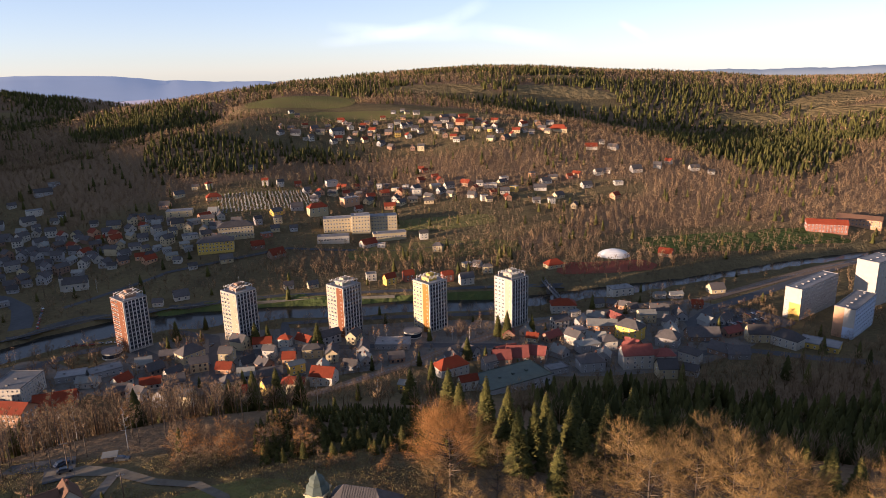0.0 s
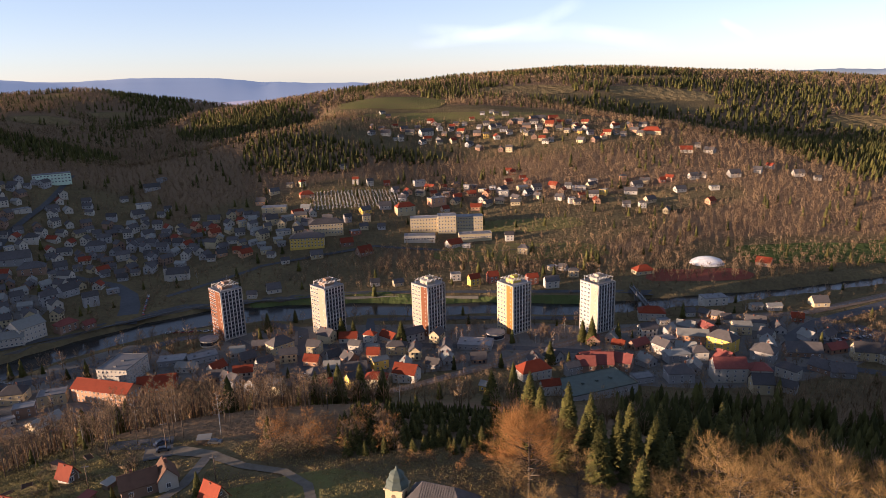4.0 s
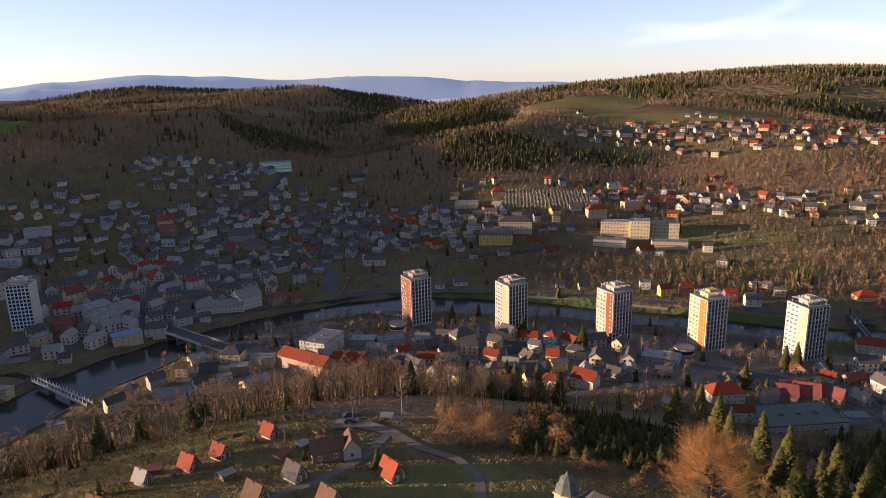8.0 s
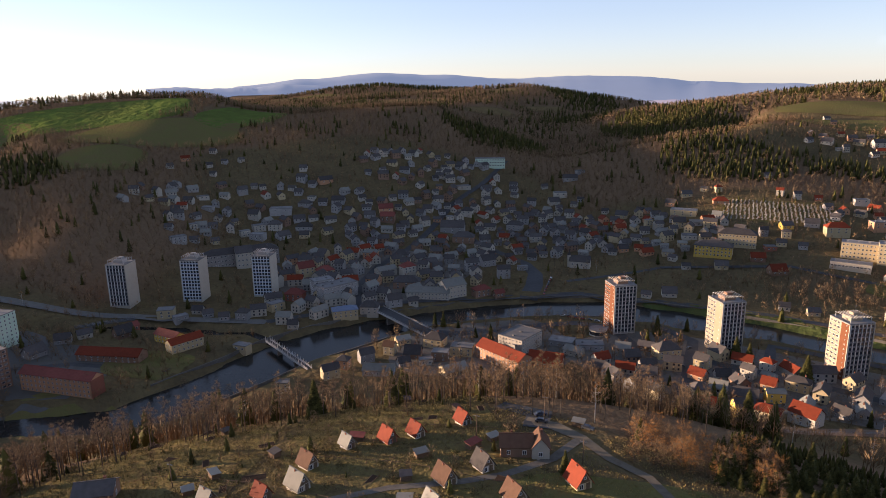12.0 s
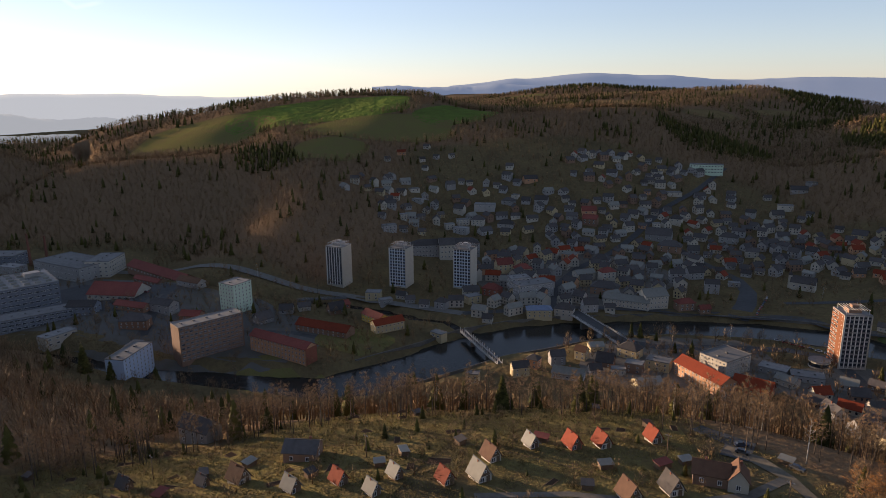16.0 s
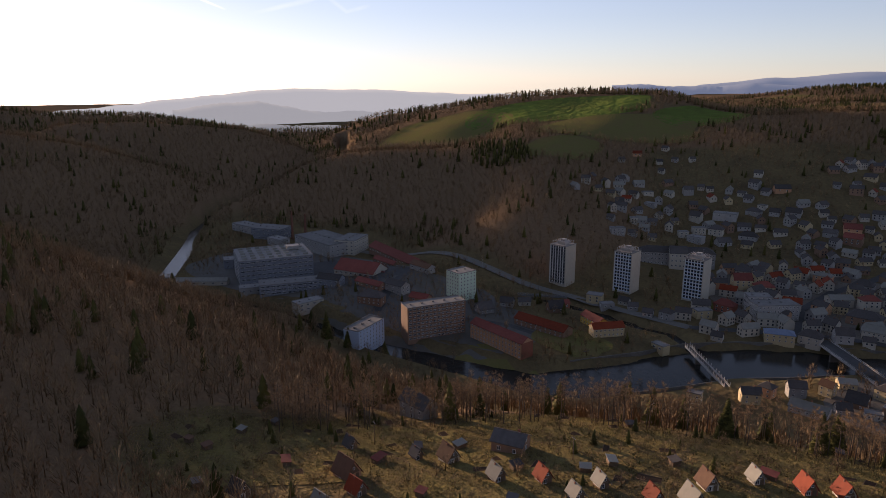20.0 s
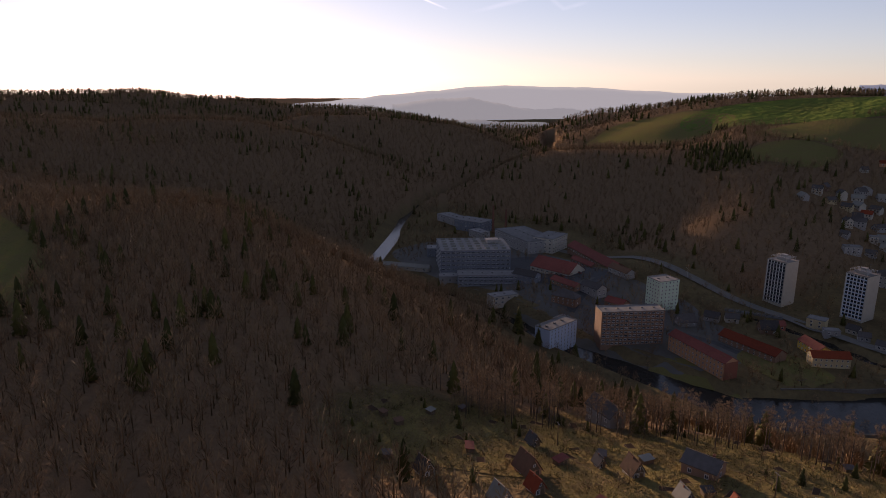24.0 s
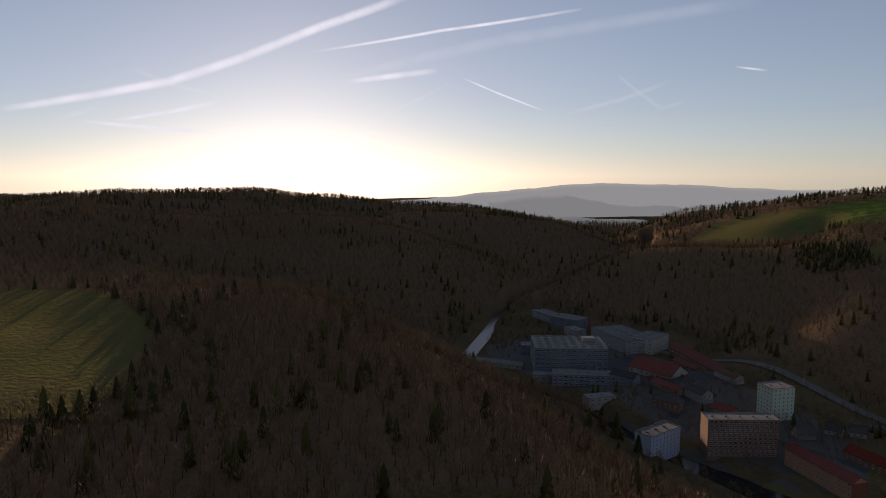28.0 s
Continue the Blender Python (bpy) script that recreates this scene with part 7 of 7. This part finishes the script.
plant(BEECH, 1.5, 152)
for turn, dist in ((-31, 142), (-28, 150), (-26, 136), (-24, 155), (-21, 143), (-19, 158), (-17, 138), (-15, 150), (-30, 165), (-22, 168), (-13, 160), (-11, 141), (-9, 150), (-5, 134), (-3, 145), (0, 128), (3, 136), (-7, 128), (-33, 152), (-27, 172), (-34, 135), (-36, 148), (-35, 162), (-18.5, 150), (-24, 145), (-29.5, 155), (-14, 140)):
    plant(BROAD[rnd.randrange(4)], turn, dist, 0.85 if turn > -15 else 1.2)
for turn, dist in ((-1.5, 170), (-3.5, 176), (-5, 166), (-6.5, 178), (-8, 170), (-9.8, 180), (-11, 168), (-12.8, 176), (-14.5, 172), (-4, 184), (-7.5, 188), (-16, 186), (-17.5, 195), (-19, 188), (-21, 198), (-23, 192), (-25, 202), (-27, 196), (-29, 204), (-31, 198), (-13, 192), (-10, 196), (-33, 205), (-8.8, 146), (-2, 192), (-12, 204), (-15, 206), (0.5, 196), (1.5, 206)):
    plant(SPRUCES[rnd.randrange(3)], turn, dist, 0.95)
for i in range(136):
    plant(YOUNG[rnd.randrange(3)], 1.5 + 17.5 * (i % 34) / 33 + rnd.uniform(-0.4, 0.4), 178 + 7 * (i // 34) + rnd.uniform(-3, 3), rnd.uniform(0.6, 0.9))
r = np.random.default_rng(71)
t_, d_ = np.radians(r.uniform(1, 18, 300)), r.uniform(204, 225, 300)
back = gaps(np.stack([-np.sin(t_) * d_, np.cos(t_) * d_], 1), 1.0)
wood("plantation_spruces", back, r.uniform(2.2, 4.6, len(back)), MID_CON, NEEDLES, "dense young spruces behind the first plantation rows", "plantation", 72)
for i in range(190):
    turn = rnd.uniform(20, 97)
    plant(TALL[rnd.randrange(4)], turn, (238 if turn < 38 else 221) + rnd.uniform(0, 30), rnd.uniform(0.8, 1.15))
for i in range(44):
    plant(TALL[rnd.randrange(4)], rnd.uniform(19, 41), rnd.uniform(206, 238), rnd.uniform(0.7, 1.05))
for turn, dist in ((29.5, 205), (40, 246), (33, 244), (34, 248), (36, 245), (58, 250), (61, 246), (13.5, 262), (8, 275), (24, 258)):
    plant(BIRCH[rnd.randrange(2)], turn, dist)
for turn, dist, k in ((32, 168, 0), (12, 205, 0.45), (25.5, 196, 0.45), (48, 232, 0.8), (55, 238, 0.9), (47, 246, 0.8), (17, 262, 0.9), (19, 268, 1), (15, 270, 1), (21, 264, 0.9), (5, 300, 1), (3, 330, 0.9)):
    plant(SPRUCES[rnd.randrange(3)], turn, dist, k or 0.4)
for i in range(64):
    plant(BUSH[i % 2], rnd.uniform(14, 26), rnd.uniform(176, 204), rnd.uniform(0.6, 1.05))
for i in range(30):
    plant(BUSH[i % 2], rnd.uniform(1, 14), rnd.uniform(164, 176), rnd.uniform(0.25, 0.5))
for i in range(26):
    plant(BUSH[1], rnd.uniform(76, 96), rnd.uniform(225, 250), rnd.uniform(0.8, 1.2))
for kind in [BEECH] + BROAD + TALL + BIRCH + SPRUCES + YOUNG + BUSH:
    kind.location = (rnd.uniform(-40, 40), -170 - rnd.uniform(0, 60), 0)
    kind.location.z = gz(kind.location.x, kind.location.y) - 0.1

# single trees in the town and along the river: x, y, kind, scale
TOWN_TREES = [(-62, 436, "b"), (-54, 440, "b"), (-58, 432, "b"), (-100, 430, "s"), (-136, 436, "s"), (-146, 440, "s"), (-8, 438, "b"), (4, 432, "b"), (8, 440, "t"), (16, 436, "t"), (24, 445, "s"), (30, 440, "s"), (48, 448, "s"), (12, 462, "b"), (20, 470, "t"),
              (-18, 345, "s"), (2, 400, "s"), (-30, 380, "t"), (-50, 376, "b"), (-75, 420, "w"), (-88, 412, "w"), (-68, 395, "b"), (-40, 405, "t"), (-210, 452, "w"), (-205, 447, "s"), (-250, 455, "t"), (-290, 420, "w"), (-300, 412, "b"), (-268, 440, "t"),
              (-325, 380, "w"), (-318, 372, "b"), (-305, 385, "w"), (-380, 455, "t"), (-362, 548, "t"), (-358, 558, "t"), (-370, 560, "t"), (-330, 556, "t"), (-322, 560, "b"), (-338, 548, "w"), (60, 500, "t"), (100, 505, "t"), (150, 520, "b"), (160, 522, "t"), (130, 540, "t"),
              (230, 478, "w"), (238, 470, "w"), (282, 478, "t"), (290, 470, "s"), (250, 470, "w"), (225, 400, "s"), (310, 440, "s"), (-420, 130, "t"), (-425, 85, "t"), (-440, 60, "t"), (-450, 40, "s"), (-455, 15, "s"), (-470, 0, "s"), (-490, 20, "t"), (-500, 60, "t"), (-600, 110, "t"), (-610, 150, "b"), (-560, 190, "t"), (-400, 180, "w"), (-372, 196, "w"), (-365, 185, "t")]
KINDS = {"b": BIRCH, "s": SPRUCES, "t": TALL, "w": BUSH}
for x, y, kind in TOWN_TREES:
    plant(rnd.choice(KINDS[kind]), math.degrees(math.atan2(-x, y)), math.hypot(x, y), rnd.uniform(0.75, 1.0))

# brush, weeds and garden shrubs on the hilltop
pts = scatter(-240, 130, -120, 240, 3.2, 60)
d = np.hypot(pts[:, 0], pts[:, 1])
pts = gaps(pts[(d > 95) & (d < 240) & in_view(pts)], 0.5)
x, y = pts[:, 0], pts[:, 1]
r = np.random.default_rng(61)
lush = inside(x, y, [(-140, 125, 64, 46, -35), (-185, 62, 58, 46, -50), (-205, -10, 52, 40, 80)]) > 0
mown = inside(x, y, [(-60, 120, 36, 34, 20)]) > -0.05
keep = ~mown & (r.uniform(0, 1, len(x)) < np.where(lush, 0.8, 0.9))
pts, lush = pts[keep], lush[keep]
wood("hilltop_brush", pts[~lush], r.uniform(0.5, 2.2, int((~lush).sum())), BRUSH, TWIGS, "dry brown brush on the hilltop", "brush", 62, 1.4)
wood("garden_shrubs", pts[lush], r.uniform(0.7, 3.4, int(lush.sum())), BRUSH + CLUMP, SHRUB, "olive and brown shrubs in hill gardens", "shrubs", 63, 1.5)
scrub = gaps(scatter(-75, -5, 140, 182, 1.5, 68), 0.4)
scrub = scrub[inside(scrub[:, 0], scrub[:, 1], [(-60, 120, 36, 34, 20)]) < 0]
wood("slope_scrub", scrub, r.uniform(0.4, 1.5, len(scrub)), BRUSH, PALE_TWIGS, "pale dry scrub on the slope by the church", "scrub", 69, 1.5)
hedge = pts[lush][::19]
wood("garden_cypresses", hedge, r.uniform(2, 6, len(hedge)), MID_CON, NEEDLES, "small dark cypresses in hill gardens", "shrubs", 64)
fruit = pts[lush][4::6]
wood("fruit_trees", fruit, r.uniform(3, 6.5, len(fruit)), MID_BARE, TWIGS, "small bare fruit trees in hill gardens", "fruit trees", 65, 1.5)

# dry grass on the hilltop: tufts of upright blades
pts = scatter(-260, 60, -70, 200, 0.95, 66)
d = np.hypot(pts[:, 0], pts[:, 1])
pts = pts[(d > 92) & (d < 250) & in_view(pts)]
turf = inside(pts[:, 0], pts[:, 1], [g for g in GARDEN if g[2] < 90])
wave = np.sin(pts[:, 0] / 6.1 + 1.7 * np.sin(pts[:, 1] / 8.3)) * np.sin(pts[:, 1] / 5.3 + 0.8)
pts = gaps(pts[(turf > -0.12) & (wave > -0.55)], 0.2)
r = np.random.default_rng(67)
n = len(pts)
th, tall, lean = r.uniform(0, 6.283, (n, 3)), r.uniform(0.2, 0.55, (n, 3)), r.normal(0, 0.12, (n, 3, 2))
foot = np.stack([pts[:, 0], pts[:, 1], ground(pts[:, 0], pts[:, 1]) + 0.15], 1)[:, None, :] + np.concatenate([r.uniform(-0.4, 0.4, (n, 3, 2)), np.zeros((n, 3, 1))], 2)
half = np.stack([np.cos(th), np.sin(th), np.zeros((n, 3))], 2) * 0.13
tip = foot + np.concatenate([lean, tall[:, :, None]], 2)
blades = np.stack([foot - half, foot + half, tip], 2).reshape(-1, 3)
puff = np.repeat(np.stack([r.normal(0, 0.2, n), r.normal(0, 0.2, n), np.full(n, 0.25)], 1), 9, 0)
tagged(new("hilltop_grass", fast_mesh("hilltop_grass", blades, np.arange(len(blades)).reshape(-1, 3), BLADES, np.repeat(r.uniform(0, 1, n), 9), puff)), "dry yellow-green grass on the hilltop gardens", "grass", kind="stuff")

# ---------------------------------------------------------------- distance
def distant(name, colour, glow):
    """Far hills, a plain backdrop: the air's haze is painted into their colour and faint glow."""
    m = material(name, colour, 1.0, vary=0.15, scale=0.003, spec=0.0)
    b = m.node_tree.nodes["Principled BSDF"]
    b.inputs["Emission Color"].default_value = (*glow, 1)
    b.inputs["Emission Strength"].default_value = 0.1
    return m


# painted haze: blue to the north, rose over the plain, gold towards the sun
HAZE_BLUE = distant("painted_blue_haze", (0.20, 0.23, 0.27), (0.50, 0.55, 0.65))
HAZE_GREY = distant("painted_grey_haze", (0.17, 0.18, 0.18), (0.62, 0.64, 0.62))
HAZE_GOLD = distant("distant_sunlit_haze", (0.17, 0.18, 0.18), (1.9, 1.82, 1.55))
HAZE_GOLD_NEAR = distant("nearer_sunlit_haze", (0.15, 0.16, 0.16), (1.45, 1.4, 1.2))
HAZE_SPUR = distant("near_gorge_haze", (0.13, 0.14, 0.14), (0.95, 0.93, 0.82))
HAZE_ROSE = distant("painted_rose_mist", (0.30, 0.26, 0.27), (0.75, 0.66, 0.72))


def far_ridge(name, turns, dist, base, tops, mat, seed, label):
    """A long distant ridge: its crest at even steps of turn, with a slope towards the valley."""
    rnd_ = random.Random(seed)
    n = 90
    sh = Shape()
    rows = []
    for i in range(n + 1):
        k = i / n
        q = k * (len(tops) - 1)
        j = min(int(q), len(tops) - 2)
        f = q - j
        f = f * f * (3 - 2 * f)
        h = tops[j] * (1 - f) + tops[j + 1] * f + rnd_.uniform(-2.0, 2.0) + 4 * math.sin(i * 0.31 + seed) * math.sin(i * 0.13)
        t = radians(turns[0] + (turns[1] - turns[0]) * k)
        c, s_ = -math.sin(t), math.cos(t)
        rows.append([(c * dist * u, s_ * dist * u, base + (h - base) * w) for u, w in ((0.84, 0.0), (0.92, 0.45), (0.96, 0.8), (1.0, 1.0), (1.05, 0.3))])
    m = len(rows[0])
    for r_ in rows:
        sh.v += r_
    sh.f = [(i * m + j, i * m + j + 1, (i + 1) * m + j + 1, (i + 1) * m + j) for i in range(n) for j in range(m - 1)]
    sh.m = [0] * len(sh.f)
    return tagged(new(name, sh.mesh(name, mat, soft=True)), label, "hills", kind="structure")


far_ridge("backdrop", (12, 64), 4500, 60, [110, 140, 152, 190, 196, 188, 220, 230, 205, 170, 60], HAZE_BLUE, 1, "distant mountain ridge in painted blue haze on the horizon")
far_ridge("backdrop", (6, 38), 3400, 20, [60, 66, 72, 78, 80, 76, 70, 60], HAZE_ROSE, 5, "plain in painted pale mist in front of the mountains")
far_ridge("backdrop", (61.2, 111), 4300, -20, [135, 125, 116, 108, 112, 108, 122, 137, 138, 145, 132, 112, 88, 62, 40, 10], HAZE_GOLD, 2, "distant ridge in painted sunlit haze behind the gorge")
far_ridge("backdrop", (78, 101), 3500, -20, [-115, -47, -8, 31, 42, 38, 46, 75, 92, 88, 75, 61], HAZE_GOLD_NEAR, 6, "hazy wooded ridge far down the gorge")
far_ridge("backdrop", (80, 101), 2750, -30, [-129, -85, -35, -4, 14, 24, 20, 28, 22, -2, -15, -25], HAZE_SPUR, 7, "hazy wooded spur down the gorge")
far_ridge("backdrop", (38, 66), 3500, 50, [77, 87, 103, 119, 135, 152, 168, 173, 166, 163, 170, 165], HAZE_BLUE, 3, "ridge in painted blue haze beyond the plateau")
far_ridge("backdrop", (-40, -8), 3600, 60, [150, 160, 150, 155, 140], HAZE_GREY, 4, "wooded ridge in painted grey haze in the far distance")


# ---------------------------------------------------------------- vapour trails and thin cloud in the sky
def trail_material(name, amount):
    m = bpy.data.materials.new(name)
    m.use_nodes = True
    n, l = m.node_tree.nodes, m.node_tree.links
    n.remove(n["Principled BSDF"])
    clear, glow, mix = n.new("ShaderNodeBsdfTransparent"), n.new("ShaderNodeEmission"), n.new("ShaderNodeMixShader")
    glow.inputs[0].default_value, glow.inputs[1].default_value = (1.0, 0.97, 0.93, 1), 0.62
    at, nz, co, mul, pw = n.new("ShaderNodeAttribute"), n.new("ShaderNodeTexNoise"), n.new("ShaderNodeTexCoord"), n.new("ShaderNodeMath"), n.new("ShaderNodeMath")
    at.attribute_name = "tone"
    nz.inputs["Scale"].default_value, nz.inputs["Detail"].default_value = 0.006, 6
    l.new(co.outputs["Object"], nz.inputs["Vector"])
    mul.operation, pw.operation = "MULTIPLY", "MULTIPLY"
    l.new(at.outputs["Fac"], mul.inputs[0])
    l.new(nz.outputs[0], mul.inputs[1])
    l.new(mul.outputs[0], pw.inputs[0])
    pw.inputs[1].default_value = amount
    pw.use_clamp = True
    l.new(pw.outputs[0], mix.inputs[0])
    l.new(clear.outputs[0], mix.inputs[1])
    l.new(glow.outputs[0], mix.inputs[2])
    l.new(mix.outputs[0], n["Material Output"].inputs[0])
    return m


CRISP, FAINT = trail_material("crisp_vapour_trail", 1.7), trail_material("faint_vapour_trail", 0.22)


def trail(points, width, mat, label):
    """A vapour trail high up, as turn and rise in degrees, thinning out to its edges and its older end."""
    dist, v, tone, tri = 4650.0, [], [], []
    pts = []
    for (a, b), (c, d) in zip(points, points[1:]):
        pts += [(a + (c - a) * i / 8, b + (d - b) * i / 8) for i in range(8)]
    pts.append(points[-1])
    for i, (a, b) in enumerate(pts):
        p, q = pts[max(0, i - 1)], pts[min(len(pts) - 1, i + 1)]
        d = Vector((q[0] - p[0], q[1] - p[1])).normalized()
        w = width * (0.45 + 0.55 * math.sin(math.pi * min(1, (i + 1) / (len(pts) * 0.75)) * 0.5 + 0.3))
        fade = min(1.0, (i + 0.3) / 4, (len(pts) - i - 0.7) / 4)
        for s, k in ((-1, 0.0), (-0.4, 0.8), (0, 1.0), (0.4, 0.8), (1, 0.0)):
            ta, tb = radians(a - d.y * w * s), radians(b + d.x * w * s)
            v.append((-math.sin(ta) * math.cos(tb) * dist, math.cos(ta) * math.cos(tb) * dist, EYE_HEIGHT + math.sin(tb) * dist))
            tone.append(k * fade)
        if i:
            for j in range(4):
                m, n = (i - 1) * 5 + j, i * 5 + j
                tri += [(m, n, n + 1), (m, n + 1, m + 1)]
    ob = new("vapour_trail", fast_mesh("vapour_trail", np.array(v), np.array(tri), mat, tone))
    return tagged(ob, label, "vapour trail", "vapour trails", "structure")


trail([(137.6, 4.6), (132.3, 5.8), (126.4, 7.2), (121.3, 9.1), (115.1, 11.7), (107.5, 14.4)], 0.42, CRISP, "broad white vapour trail across the sky")
trail([(115.4, 9.9), (105.0, 11.7), (93.6, 13.1)], 0.16, CRISP, "thin white vapour trail across the sky")
trail([(112.9, 8.1), (106.0, 9.7), (99.5, 11.0), (90.9, 12.0), (80.2, 12.9)], 0.6, FAINT, "old faint vapour trail across the sky")
trail([(132.5, 4.0), (128.1, 3.7), (123.2, 3.4)], 0.2, CRISP, "short white vapour trail near the sun")
trail([(130.5, 4.1), (126.5, 4.9), (122.9, 5.8)], 0.22, CRISP, "short white vapour trail near the sun")
trail([(134.7, 3.8), (131.0, 5.3)], 0.25, FAINT, "short faint vapour trail near the sun")
trail([(110.9, 4.4), (106.9, 6.3), (104.1, 7.6)], 0.2, FAINT, "short faint vapour trail near the sun")
trail([(113.0, 7.6), (109.2, 8.1), (105.3, 8.6)], 0.3, CRISP, "short white vapour trail near the sun")
trail([(103.2, 8.0), (100.4, 6.8), (96.5, 5.3)], 0.1, CRISP, "thin white vapour trail across the sky")
trail([(112.5, 3.7), (108.8, 2.9), (104.8, 1.9)], 0.3, FAINT, "old faint vapour trail near the hills")
trail([(90.8, 8.1), (89.3, 6.8), (87.3, 5.3), (85.4, 5.8)], 0.2, FAINT, "old hooked vapour trail in the sky")
trail([(94.8, 5.0), (90.3, 6.1), (86.3, 7.5)], 0.25, FAINT, "old faint vapour trail in the sky")
trail([(82.0, 8.2), (79.8, 7.8)], 0.1, CRISP, "tiny white vapour trail in the sky")
trail([(129.1, 8.1), (126.4, 7.0), (122.7, 6.2)], 0.25, FAINT, "short faint vapour trail near the sun")
trail([(11.4, 2.0), (5.1, 2.7), (1.0, 3.5), (-2.5, 5.2)], 0.7, FAINT, "thin wisp of cloud over the hill")
trail([(10.6, 3.3), (4.2, 2.7), (-1.7, 2.8), (-9.7, 1.6)], 0.8, FAINT, "thin veil of cloud over the hill")
trail([(-12.5, 3.2), (-13.5, 2.6), (-15, 1.8)], 0.4, FAINT, "small wisp of cloud in the sky")
